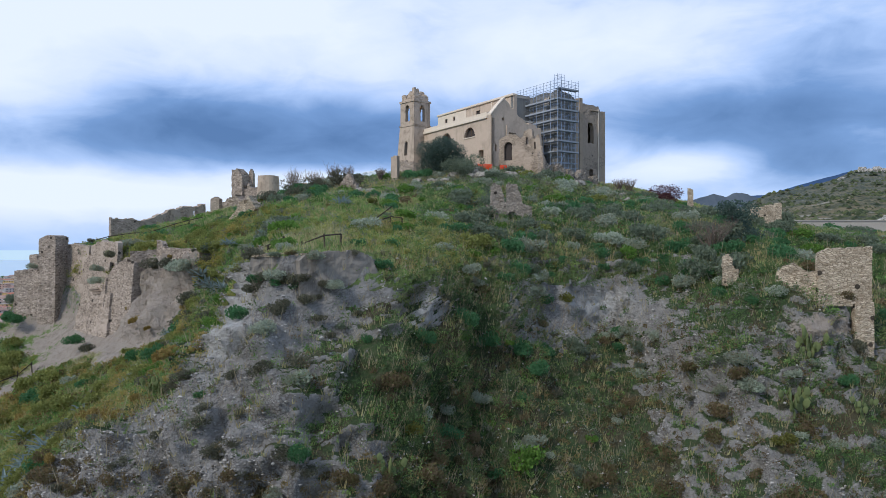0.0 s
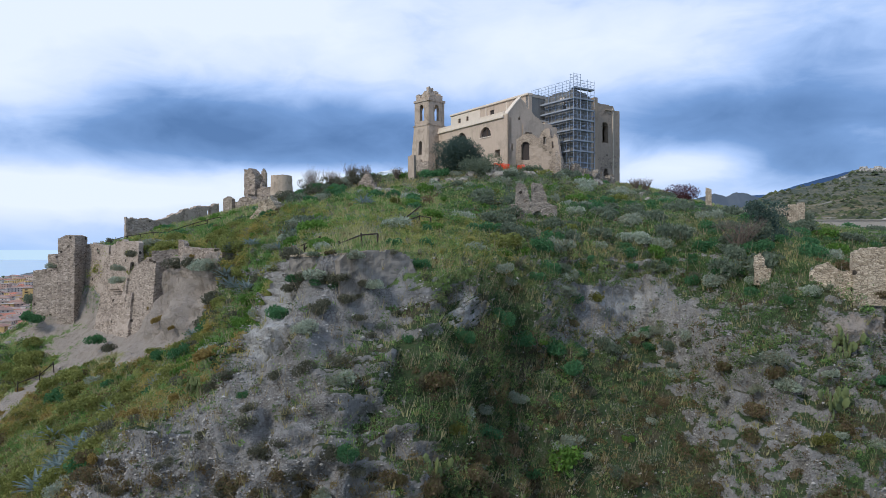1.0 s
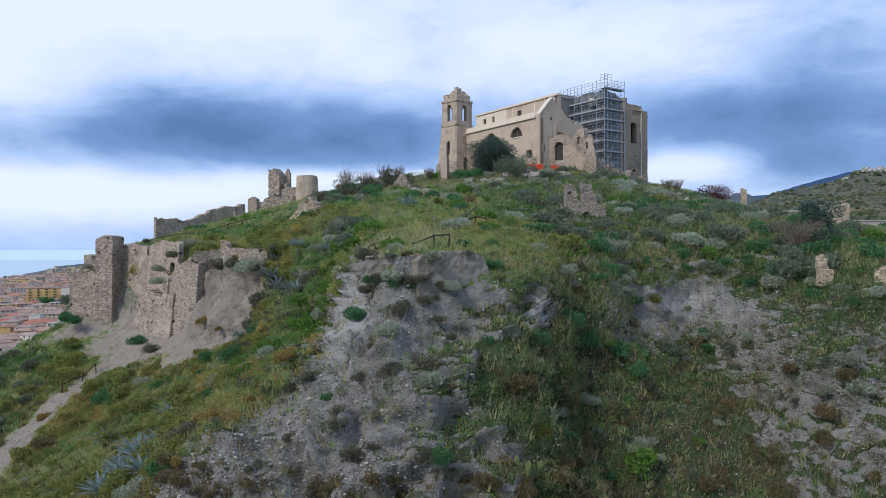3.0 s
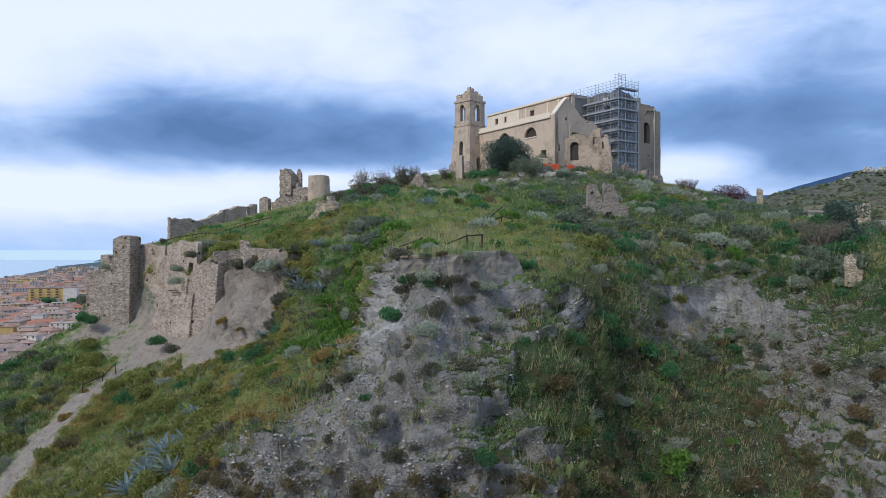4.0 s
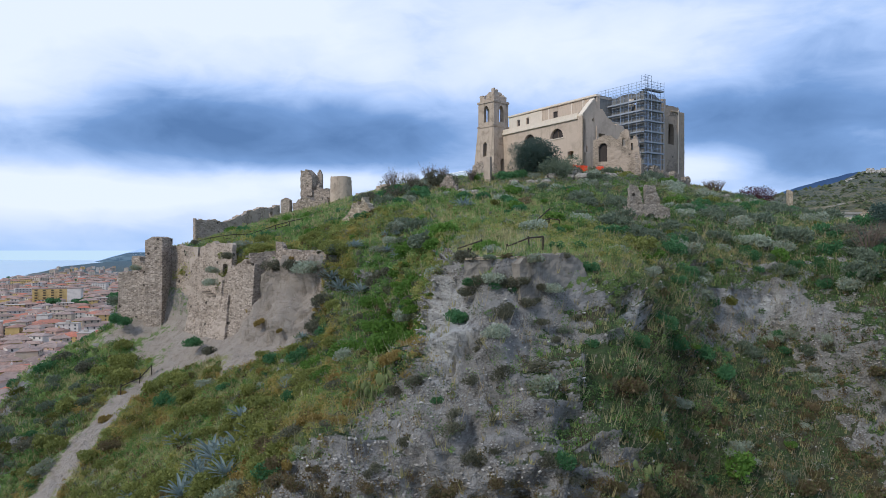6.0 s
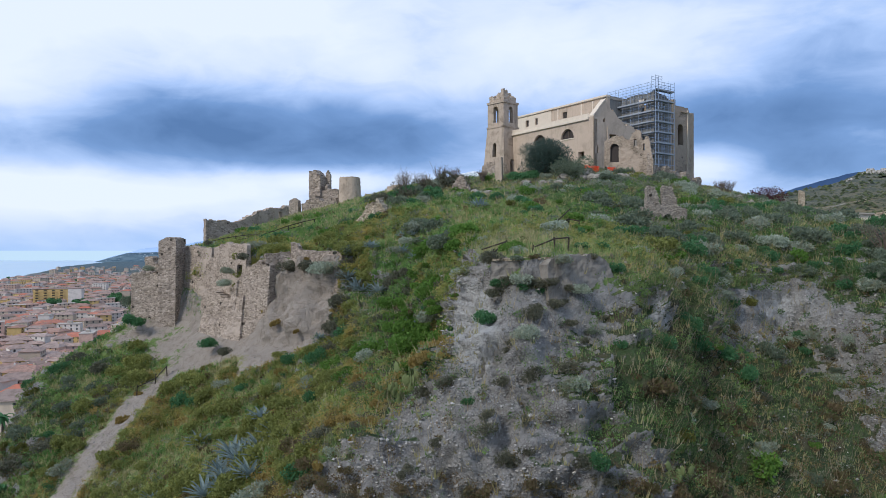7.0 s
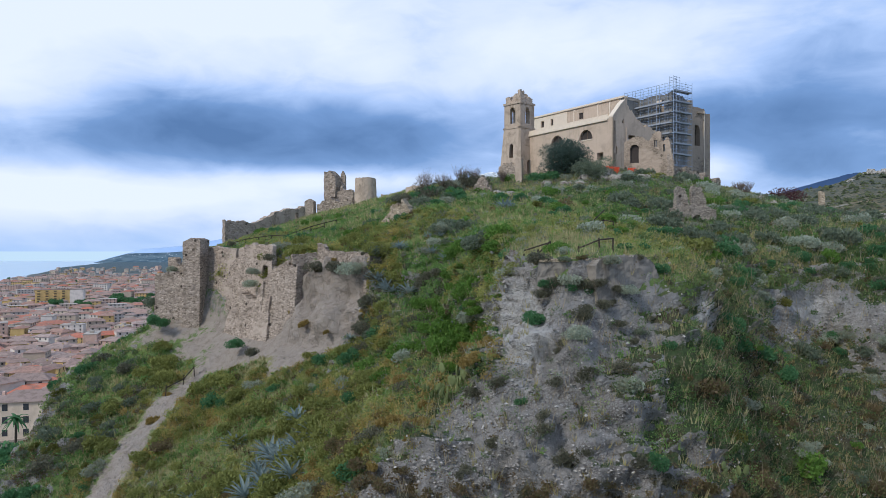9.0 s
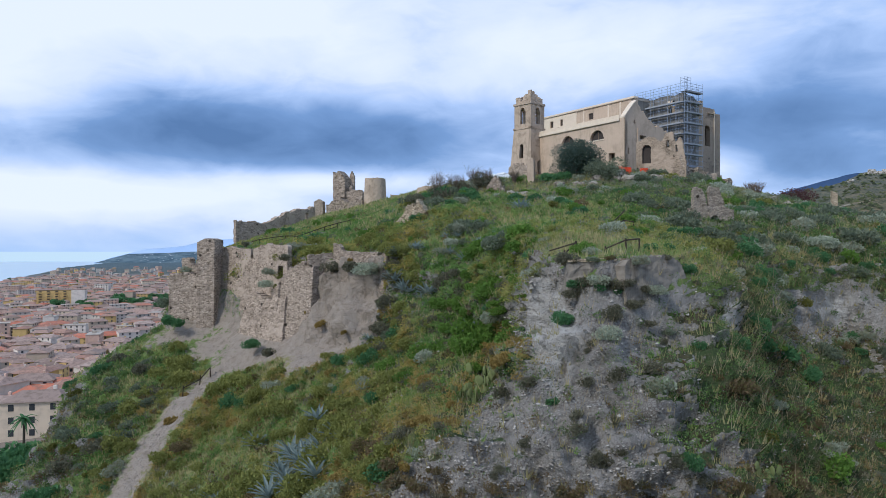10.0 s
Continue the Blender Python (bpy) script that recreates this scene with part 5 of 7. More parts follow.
M_BARK = plain_mat("bark", (0.11, 0.09, 0.07), 0.95, 0, 0.3, 8.0)
M_TWIG = plain_mat("bare_twig", (0.16, 0.125, 0.10), 0.95, 0, 0.3, 8.0)
RNG = np.random.default_rng(11)


def leaf_cloud(name, material, lobes, leaves, size, flat=0.75, hollow=0.55, seed=1, upright=0.3):
    """Leaves scattered over uneven lobes (x, y, z, radius): small folded blades, gaps between them."""
    rng = np.random.default_rng(seed)
    lobes = np.array(lobes)
    pick = rng.choice(len(lobes), leaves, p=lobes[:, 3] ** 2 / (lobes[:, 3] ** 2).sum())
    d = rng.normal(size=(leaves, 3))
    d /= np.linalg.norm(d, axis=1, keepdims=True)
    rad = lobes[pick, 3] * (hollow + (1 - hollow) * rng.random(leaves) ** 0.6) * (0.82 + 0.3 * vnoise(d[:, 0] * 2.3 + pick, d[:, 1] * 2.3, d[:, 2] * 2.3))
    c = lobes[pick, :3] + d * rad[:, None] * np.array([1, 1, flat])
    keep = c[:, 2] > 0.02
    c, d = c[keep], d[keep]
    n = len(c)
    axis = d * (1 - upright) + rng.normal(size=(n, 3)) * 0.6 + np.array([0, 0, upright])
    axis /= np.linalg.norm(axis, axis=1, keepdims=True)
    side = np.cross(axis, rng.normal(size=(n, 3)))
    side /= np.linalg.norm(side, axis=1, keepdims=True)
    s = size * (0.6 + 0.8 * rng.random(n))[:, None]
    v = np.stack([c - side * s * 0.5, c + side * s * 0.5, c + axis * s * 0.95], 1).reshape(-1, 3)
    f = np.arange(n * 3).reshape(-1, 3)
    return mesh_from(name, v.tolist(), f.tolist(), material)


def random_lobes(seed, n, spread, r0, r1, tall=0.6):
    rng = np.random.default_rng(seed)
    out = []
    for i in range(n):
        a, q = rng.random() * 6.283, math.sqrt(rng.random()) * spread
        r = r0 + (r1 - r0) * rng.random()
        out.append((q * math.cos(a), q * math.sin(a), r * 0.5 + tall * rng.random() * (1 - 0.5 * q / max(spread, 0.01)), r))
    return out


def shrub(name, label, material, seed, size=1.0, leaves=520, leaf=0.11, n=7, tall=0.5, category="shrub", upright=0.35):
    """A low shrub: one dense uneven cushion of leaves."""
    me = leaf_cloud("foliage", material, random_lobes(seed, n, 0.62 * size, 0.26 * size, 0.48 * size, tall * 0.7 * size), leaves, leaf, 0.8, 0.45, seed, upright)
    return tagged(new(name, me), label, category)


def agave(seed):
    """A rosette of thick pointed blue-grey leaves."""
    rng = np.random.default_rng(seed)
    e = tagged(empty("agave"), "blue-grey agave rosette with long pointed leaves", "agave", "agaves on the slope")
    for i in range(22):
        a, lift = i * 2.39996, radians(6 + 56 * (i / 22) + 10 * rng.random())
        ln = 1.15 * (0.8 + 0.35 * rng.random())
        bm = bmesh.new()
        rows = []
        for k, (t, w) in enumerate(((0, 0.07), (0.25, 0.115), (0.6, 0.095), (0.9, 0.035))):
            r, z = ln * t * math.cos(lift - 0.25 * t), ln * t * math.sin(lift - 0.15 * t)
            rows.append([bm.verts.new((r, -w, z + 0.03)), bm.verts.new((r, 0, z - 0.02)), bm.verts.new((r, w, z + 0.03))])
        tip = bm.verts.new((ln * math.cos(lift - 0.3), 0, ln * math.sin(lift - 0.2)))
        for p, q in zip(rows, rows[1:]):
            bm.faces.new((p[0], p[1], q[1], q[0])), bm.faces.new((p[1], p[2], q[2], q[1]))
        bm.faces.new((rows[-1][0], rows[-1][1], tip)), bm.faces.new((rows[-1][1], rows[-1][2], tip))
        ob = part("leaf", bm, M_AGAVE, e)
        ob.matrix_basis = pose(0, 0, 0, 0, 0, math.degrees(a))
    return e


def prickly_pear(seed):
    rng = np.random.default_rng(seed)
    e = tagged(empty("prickly_pear"), "prickly pear cactus of flat green pads", "cactus", "prickly pears")
    base = bmesh.new()
    bmesh.ops.create_icosphere(base, subdivisions=1, radius=1.0)
    first = part("pad", base, M_CACTUS, e)
    first.matrix_basis = pose(0, 0, 0.25, 0, 10, 0) @ Matrix.Diagonal((0.20, 0.06, 0.30, 1))
    for i in range(15):
        k = 1 + i // 5
        a = rng.random() * 360
        q = 0.18 * k * (0.5 + rng.random())
        ob = put(new("pad", first.data), e)
        ob.matrix_basis = pose(q * math.cos(radians(a)), q * math.sin(radians(a)), 0.25 + 0.36 * k * (0.7 + 0.4 * rng.random()), 0, 30 * (rng.random() - 0.5), a) @ Matrix.Diagonal((0.17, 0.05, 0.25, 1))
    return e


def tree(name, label, material, height, width, seed, leaves, leaf=0.16, trunk=0.16, lobes=9, low=0.42, band=0.36):
    rng = np.random.default_rng(seed)
    e = tagged(empty(name), label, "tree")
    bm = bmesh.new()
    bm_rod((0, 0, -0.4), (0.1, 0, height * 0.3), trunk, 8, bm, trunk * 0.75)
    ls = []
    for i in range(lobes):
        a = i * 2.4 + rng.random()
        q = width * 0.33 * math.sqrt((i + 0.3) / lobes) * 1.15
        r = width * (0.17 + 0.09 * rng.random())
        z = height * (low + band * rng.random() * (1 - 0.5 * q / width))
        ls.append((q * math.cos(a), q * math.sin(a), z, r))
        bm_rod((0.1, 0, height * (0.15 + 0.15 * rng.random())), (q * math.cos(a) * 0.8, q * math.sin(a) * 0.8, z), trunk * 0.45, 6, bm, trunk * 0.12)
    part("trunk", bm, M_BARK, e)
    put(new("crown", leaf_cloud("crown", material, ls, leaves, leaf, 0.8, 0.45, seed, 0.2)), e)
    return e


def bare_shrub(seed, height, width, name="bare_shrub", label="leafless brown shrub of fine twigs", n=60):
    rng = np.random.default_rng(seed)
    e = tagged(empty(name), label, "shrub", "leafless shrubs")
    bm = bmesh.new()
    for i in range(n):
        a = rng.random() * 6.283
        w = width * 0.5 * math.sqrt(rng.random())
        p0 = Vector((0.1 * math.cos(a), 0.1 * math.sin(a), -0.1))
        p1 = Vector((w * 0.5 * math.cos(a), w * 0.5 * math.sin(a), height * 0.5))
        p2 = Vector((w * math.cos(a + 0.3), w * math.sin(a + 0.3), height * (0.75 + 0.3 * rng.random())))
        bm_rod(p0, p1, 0.035, 4, bm, 0.025)
        bm_rod(p1, p2, 0.025, 4, bm, 0.008)
        for k in range(4):
            s = p1.lerp(p2, 0.2 + 0.2 * k)
            t = s + Vector(rng.normal(size=3) * 0.28 * height * 0.4) + Vector((0, 0, 0.25 * height * 0.4))
            bm_rod(s, t, 0.014, 3, bm, 0.005)
    part("branchwork", bm, M_TWIG, e)
    return e


def settle(e, x, y, turn=0.0, scale=1.0, sink=0.05, copy=True):
    m = pose(x, y, ground(x, y) - sink, 0, 0, turn) @ Matrix.Diagonal((scale, scale, scale, 1))
    if copy:
        e = copy_thing(e, m)
    e.matrix_basis = m
    return e


def hill_spots(count, weight, seed, ymax=125.0):
    """Places on the hill, picked by that weight: point and normal."""
    rng = np.random.default_rng(seed)
    rows = slice(20, HP.shape[0] - 30)
    area = np.linalg.norm(np.cross(np.gradient(HP, axis=1), np.gradient(HP, axis=0)), axis=-1)
    w = (area * np.clip(weight, 0, None) * (HP[..., 1] < ymax) * (HP[..., 2] > 70))[rows].reshape(-1)
    k = rng.choice(len(w), count, p=w / w.sum())
    return HP[rows].reshape(-1, 3)[k] + rng.normal(size=(count, 3)) * 0.12, HN[rows].reshape(-1, 3)[k], rng


def scatter(kinds, spots, smin, smax, lean=0.35):
    pts, nrm, rng = spots
    for p, n in zip(pts, nrm):
        e = kinds[int(rng.integers(len(kinds)))]
        s = smin + (smax - smin) * rng.random() ** 1.6
        up = Vector((n[0] * lean, n[1] * lean, 1)).normalized()
        m = Matrix.Translation((p[0], p[1], p[2] - 0.05)) @ up.to_track_quat("Z", "Y").to_matrix().to_4x4() @ pose(0, 0, 0, 0, 0, rng.random() * 360) @ Matrix.Diagonal((s, s, s * (0.8 + 0.4 * rng.random()), 1))
        copy_thing(e, m).matrix_basis = m


PX, PY, PZ = HP[..., 0], HP[..., 1], HP[..., 2]
N_A, N_B = fbm(PX, PY, PZ, 0.09, 3), fbm(PX + 40, PY, PZ, 0.14, 3)
N_C, N_D = fbm(PX + 7, PY, PZ, 0.26, 2), fbm(PX, PY + 31, PZ, 0.24, 2)
LUSH, PARCHED = np.clip((N_C - 0.44) * 7, 0.12, 1), np.clip((0.54 - N_C) * 7, 0.12, 1)
FACE = (PZ < 98.5) & (PX > -30)
TOP = ~FACE & (PY < 122)
PLAIN = (HDUST < 0.35) & ~((blob(PX, PZ, -15.3, 95.2, 1.6, 3.4) > 0.45) & (PY < 58))

silver = [shrub("silver_shrub", "rounded silver-grey shrub on the slope", M_SILVER, 20 + i, 1.0, 1500, 0.095, 9, 0.45) for i in range(4)]
green = [shrub("green_shrub", "dense dark green shrub on the slope", M_GREEN, 40 + i, 1.0, 1500, 0.10, 8, 0.5) for i in range(4)]
rusty = [shrub("dry_shrub", "withered rust-brown shrub on the slope", M_RUSTY, 60 + i, 1.0, 1100, 0.11, 7, 0.4, upright=0.7) for i in range(3)]
yellow = [shrub("yellow_herb", "yellow-green clump of tall herbs", M_YELLOW, 80 + i, 1.0, 1100, 0.11, 7, 0.5, "herb", 0.8) for i in range(2)]
for group, items in (("silver shrubs", silver), ("green shrubs", green), ("dry shrubs", rusty), ("herb clumps", yellow)):
    for it in items:
        tagged(it, group=group)
first_spots = [(-9.3, 43.6), (-12.0, 45.4), (-2.0, 50.2), (7.0, 52.4), (17.1, 67.0), (9.6, 65.0), (21.6, 67.2), (-14.2, 48.0), (-16.5, 51), (3.0, 60), (21, 58), (-28, 77), (12, 66)]
for i, e in enumerate(silver + green + rusty + yellow):
    settle(e, *first_spots[i], scale=1.2, copy=False)
scatter(silver, hill_spots(150, (0.25 + 1.6 * (N_A > 0.5)) * PLAIN * (PY < 112) * (1 + 0.8 * (PX > 4) + 1.2 * (PY > 92) * (PX > -16)), 1), 0.55, 2.0)
BLUFF = 1 - 0.92 * (blob(PX, PZ, -13, 91, 7, 5.5) > 0.35) * (PY < 56)
scatter(green, hill_spots(150, BLUFF * (0.25 + 1.5 * (N_B > 0.52)) * PLAIN * (1 + 0.7 * (PX < -24)), 2), 0.5, 1.9)
scatter(rusty, hill_spots(150, (0.12 + 1.5 * FACE * (PZ < 92) * (0.4 + (PX > -6) + (PZ < 87)) + 0.5 * (PX < -30) * (PY < 85)) * PLAIN, 3), 0.45, 1.6)
M_ORANGE = leaf_mat("orange_grass_leaf", (0.23, 0.165, 0.05), (0.50, 0.37, 0.13))
M_BRIGHT = leaf_mat("bright_herb_leaf", (0.07, 0.15, 0.025), (0.21, 0.37, 0.075))
orange = [shrub("orange_grass_clump", "orange-brown clump of dry grass", M_ORANGE, 100, 1.0, 1100, 0.13, 6, 0.4, "grass", 1.0)]
bright = [shrub("bright_herb", "bright green clump of fresh herbs", M_BRIGHT, 110 + i, 1.0, 1300, 0.11, 8, 0.4, "herb", 0.5) for i in range(2)]
tagged(orange[0], group="orange grass clumps")
settle(orange[0], -22.6, 46.4, scale=0.9, copy=False)
settle(bright[0], -19.5, 60.0, scale=1.1, copy=False)
settle(bright[1], -20.5, 57.0, scale=1.1, copy=False)
for it in bright:
    tagged(it, group="fresh herb clumps")
EDGE = -16.5 + np.minimum(PZ - 92.3, 0.0) * 1.38
BAND = np.exp(-((PX - EDGE + 1.1) / 1.0) ** 2) * (PY < 62) * (PZ < 94) * (PZ > 81)
scatter(orange, hill_spots(64, 1.0 * BAND + 0.10 * blob(PX, PY, -40, 72, 8, 8) + 0.02 * (PX < -26) * (PY < 92), 6), 0.5, 1.3)
scatter(bright, hill_spots(190, 0.7 * blob(PX, PY, -18.3, 56, 1.3, 6) + blob(PX, PY, -20, 62, 2.5, 8) + 0.35 * blob(PX, PY, -22, 68, 6, 10) + 0.08 * blob(PX, PZ, 6, 86, 5, 4) + 0.12 * blob(PX, PY, -2, 62, 6, 4) + 0.05 * (PZ > 99), 7), 0.6, 2.0)
M_OLIVINE = leaf_mat("olive_herb_leaf", (0.14, 0.165, 0.045), (0.38, 0.39, 0.12))
olivine = [shrub("olive_herb", "yellowish olive clump of herbs", M_OLIVINE, 120 + i, 1.0, 1200, 0.11, 8, 0.4, "herb", 0.5) for i in range(3)]
for i, it in enumerate(olivine):
    settle(tagged(it, group="olive herb clumps"), -42 + 3 * i, 72 + 3 * i, scale=1.1, copy=False)
scatter(olivine, hill_spots(300, PLAIN * ((PX < -26) * (PY < 94) * (PX > -60) + 0.10 * (PZ > 99) * (PY < 112) * (N_A > 0.55)), 8), 0.6, 2.1)
bramble = [shrub("bramble", "dark grey-brown bramble clump", M_BRAMBLE, 130 + i, 1.0, 1100, 0.10, 7, 0.5) for i in range(2)]
for i, it in enumerate(bramble):
    settle(tagged(it, group="brambles"), -26.5 + 2 * i, 79.5, scale=1.2, copy=False)
scatter(bramble, hill_spots(90, PLAIN * (0.3 * FACE + blob(PX, PY, -66, 87, 7, 8) + blob(PX, PY, -26, 76, 4, 8)), 9), 0.5, 1.5)
scatter(yellow, hill_spots(70, (0.05 + (PX < -30) * (PY < 90) * 1.8) * PLAIN, 4), 0.4, 1.3)

sage = [shrub("grey_shrub", "rounded grey-green shrub on the hilltop", M_SAGE, 140 + i, 1.0, 1500, 0.10, 9, 0.5) for i in range(3)]
for i, it in enumerate(sage):
    settle(tagged(it, group="grey-green shrubs"), 14 + 4 * i, 84 + 3 * i, scale=1.8, copy=False)
scatter(sage, hill_spots(150, PLAIN * (PZ > 97.5) * (PY < 112) * (0.15 + 1.2 * (PX > 2) + 0.8 * (PX < -14) * (PX > -34)) * (0.2 + (N_B > 0.5)), 61), 0.9, 2.6)
scatter(green, hill_spots(70, PLAIN * (PZ > 97.5) * (PY < 110) * (0.3 + (PX > 0) + (PX < -16) * (PX > -34)) * (N_A < 0.52), 62), 0.9, 2.2)
scatter(sage + bramble, hill_spots(60, PLAIN * (blob(PX, PY, -28.5, 77, 3, 6) + blob(PX, PY, -64, 84, 8, 9)), 63), 0.8, 2.0)

ag = agave(3)
settle(ag, -36.0, 62.0, copy=False)
for i in range(40):
    a, q = i * 2.4, 0.95 * math.sqrt(i)
    if i < 15:
        x, y, s = -34.6 + q * math.cos(a) * 1.0, 60.0 + q * math.sin(a) * 1.1, 1.0 + 0.7 * abs(math.sin(i * 1.7))
    else:
        x, y, s = ((-40.8, 66.5), (-43.8, 62.4), (-43.0, 61.6), (-30.4, 65.0), (-26.5, 78.0), (-27.3, 79.0), (-28.5, 80.5), (-26.0, 82.5), (-22.5, 84.0), (-21.0, 83.0),
                   (-12.4, 86.5), (-13.0, 87.2), (-24.5, 76.0), (-18.5, 79.0), (-31.2, 77.2), (-29.5, 75.6), (-22.0, 79.8), (-20.2, 77.5), (-35.0, 67.0), (-16.7, 75.0), (-17.4, 74.4), (-25.7, 82.0), (-25.3, 76.0), (-19.0, 66.0), (-20.0, 64.0))[i - 15] + (1.1 + 0.4 * math.sin(i),)
    settle(ag, x, y, i * 67, s, -0.25)
pp = prickly_pear(5)
settle(pp, -2.4, 41.6, scale=1.5, copy=False)
for i, (x, y) in enumerate(((-3.4, 42.0), (26.5, 51.5), (27.4, 52.6), (29.0, 54.5), (29.8, 55.2), (-20.6, 49.6), (-21.4, 50.4), (-19.8, 51.2), (31.2, 50.8), (-25.6, 46.6))):
    settle(pp, x, y, i * 71, 1.3 + 0.5 * math.sin(i * 2.0))

settle(tree("olive_tree", "dark spreading olive tree beside the church", M_OLIVE, 7.8, 8.4, 4, 26000, 0.16, 0.24, 40, 0.12, 0.58), -0.3, 114.6, copy=False, sink=0.3)
settle(tree("olive_tree", "grey-green olive bush beside a stone ruin", M_OLIVE, 7.0, 5.2, 6, 6500, 0.17, 0.14, 16, 0.10, 0.62), 30.6, 71.5, copy=False, sink=0.5)
settle(tree("grey_bush", "round grey-green bush below the church", M_SAGE, 5.0, 7.0, 8, 9000, 0.17, 0.12, 22, 0.12, 0.5), 3.4, 109.2, copy=False, sink=0.5)
settle(tree("purple_bush", "reddish purple bush on the ridge", M_PURPLE, 4.6, 6.6, 9, 3600, 0.2, 0.1, 14, 0.2, 0.5), 38.0, 118.0, copy=False, sink=0.2)
for i, (x, y, h, w) in enumerate(((-23.2, 106.0, 4.4, 4.6), (-20.2, 108.4, 3.6, 4.2), (-17.0, 109.8, 3.8, 4.4), (-14.6, 111.0, 3.0, 3.6), (-26.6, 105.0, 2.6, 3.4))):
    settle(tree("bramble_bush", "dark brownish thicket bush on the ridge", M_BRAMBLE, h, w, 70 + i, 2600, 0.17, 0.1, 12, 0.1, 0.6), x, y, copy=False, sink=0.2)
for i, (x, y, w, h) in enumerate(((-23.4, 107.5, 3.6, 4.2), (-20.6, 109.0, 3.4, 3.6), (-17.6, 110.5, 3.2, 3.6), (-15.6, 111.5, 2.6, 3.2), (27.4, 69.6, 6.0, 3.4), (-10.6, 116.0, 2.4, 2.2), (33.0, 121.0, 3.0, 2.6), (30.5, 118.5, 2.6, 2.2))):
    settle(bare_shrub(90 + i, h, w), x, y, copy=False)
for i, (x, y, s) in enumerate(((-22.2, 108.2, 3.0), (-19.0, 110.0, 2.8), (-24.6, 107.0, 2.4), (-4.6, 113.5, 2.4), (-2.6, 112.8, 2.0), (3.6, 112.2, 1.6))):
    settle((silver if i == 1 else green)[i % 3], x, y, i * 40, s)
# shrubs hanging on the ramparts
for i, (x, y, z, s) in enumerate(((-33.8, 84.4, 97.6, 1.9), (-32.2, 83.5, 97.4, 2.1), (-31.0, 82.8, 97.8, 1.5), (-36.4, 86.0, 97.6, 1.8), (-45.5, 89.6, 97.2, 1.2), (-46.2, 90.6, 95.5, 1.3),
                                  (-43.0, 88.2, 99.0, 1.2), (-61.2, 95.6, 90.0, 1.8), (-59.6, 95.2, 89.8, 1.4), (-51.5, 99.5, 101.0, 0.9), (-60.0, 99.8, 97.2, 1.2), (-46.8, 86.6, 88.0, 1.5), (-44.4, 85.0, 87.2, 1.4))):
    e = (green if i in (11, 7, 8) else silver)[i % 3] if i % 3 or i in (11, 7, 8) else bramble[i % 2]
    m = pose(x, y, z, 0, 0, i * 50) @ Matrix.Diagonal((s, s, s, 1))
    copy_thing(e, m).matrix_basis = m


def grass(name, label, material, count, weight, h0, h1, seed, blades=5, width=0.035):
    """Grass over the hill: tufts of leaning pointed blades."""
    pts, nrm, rng = hill_spots(count, weight, seed, 140.0)
    pts = np.repeat(pts, blades, 0)
    n = len(pts)
    tuft = np.repeat(rng.random(count), blades)
    a = rng.random(n) * 6.283
    pts = pts + np.stack([np.cos(a), np.sin(a), 0 * a], -1) * (rng.random(n) * 0.16)[:, None]
    h = (h0 + (h1 - h0) * rng.random(n)) * (0.6 + 0.8 * tuft)
    far = np.clip(pts[:, 1] / 55, 1, 2.2)
    w = width * far * (0.7 + 0.6 * rng.random(n))
    b = rng.random(n) * 6.283
    side = np.stack([np.cos(b), np.sin(b), 0 * b], -1) * w[:, None]
    tip = pts + np.stack([np.cos(a) * 0.45, np.sin(a) * 0.45, 0 * a + 1], -1) * h[:, None] + np.repeat(nrm, blades, 0) * (h * 0.4)[:, None]
    v = np.stack([pts - side - [0, 0, 0.06], pts + side - [0, 0, 0.06], tip], 1).reshape(-1, 3)
    me = bpy.data.meshes.new(name)
    me.vertices.add(n * 3), me.loops.add(n * 3), me.polygons.add(n)
    me.vertices.foreach_set("co", v.astype(np.float32).reshape(-1))
    me.loops.foreach_set("vertex_index", np.arange(n * 3, dtype=np.int32))
    me.polygons.foreach_set("loop_start", np.arange(0, n * 3, 3, dtype=np.int32))
    me.attributes.new("tuft", "FLOAT", "FACE").data.foreach_set("value", np.repeat(rng.random(count), blades).astype(np.float32))
    me.update(calc_edges=True)
    me.materials.append(material)
    return tagged(new(name, me), label, "grass", kind="stuff")


def grass_mat(name, dark, light, dry):
    k = Mat(name, 0.7)
    tone = k.math("ADD", k.math("MULTIPLY", k.attr("tuft"), 0.4), k.math("MULTIPLY", k.step(k.noise(0.55, 3, 0.6), 0.34, 0.66), 0.6))
    c = k.mix(tone, dark, light)
    c = k.mix(k.math("MULTIPLY", k.island(), 0.28), c, tuple(v * 0.6 for v in dark))
    patch = k.step(k.noise(0.12, 4, 0.6), 0.45, 0.65)
    c = k.mix(k.math("MULTIPLY", patch, tone), c, dry)
    k.colour(c)
    k.thin(c)
    return k.m


M_GRASS = grass_mat("green_grass", (0.12, 0.205, 0.06), (0.31, 0.43, 0.145), (0.43, 0.45, 0.19))
M_STRAW = grass_mat("dry_grass", (0.29, 0.26, 0.12), (0.58, 0.54, 0.28), (0.44, 0.35, 0.16))
SOFT = np.clip(1.15 - HBARE * 1.5, 0, 1) * PLAIN
grass("grass", "green grass over the hill slopes", M_GRASS, 66000, SOFT * (0.35 + (1 - HDRY)) * (1 - 0.72 * FACE) * (1 - 0.78 * (PX > 0) * (PY < 100)), 0.12, 0.36, 21)
grass("dry_grass", "straw-coloured dry grass on the slopes", M_STRAW, 44000, SOFT * (0.10 + HDRY) * (1 - 0.6 * FACE) + 0.10 * FACE, 0.15, 0.48, 22)


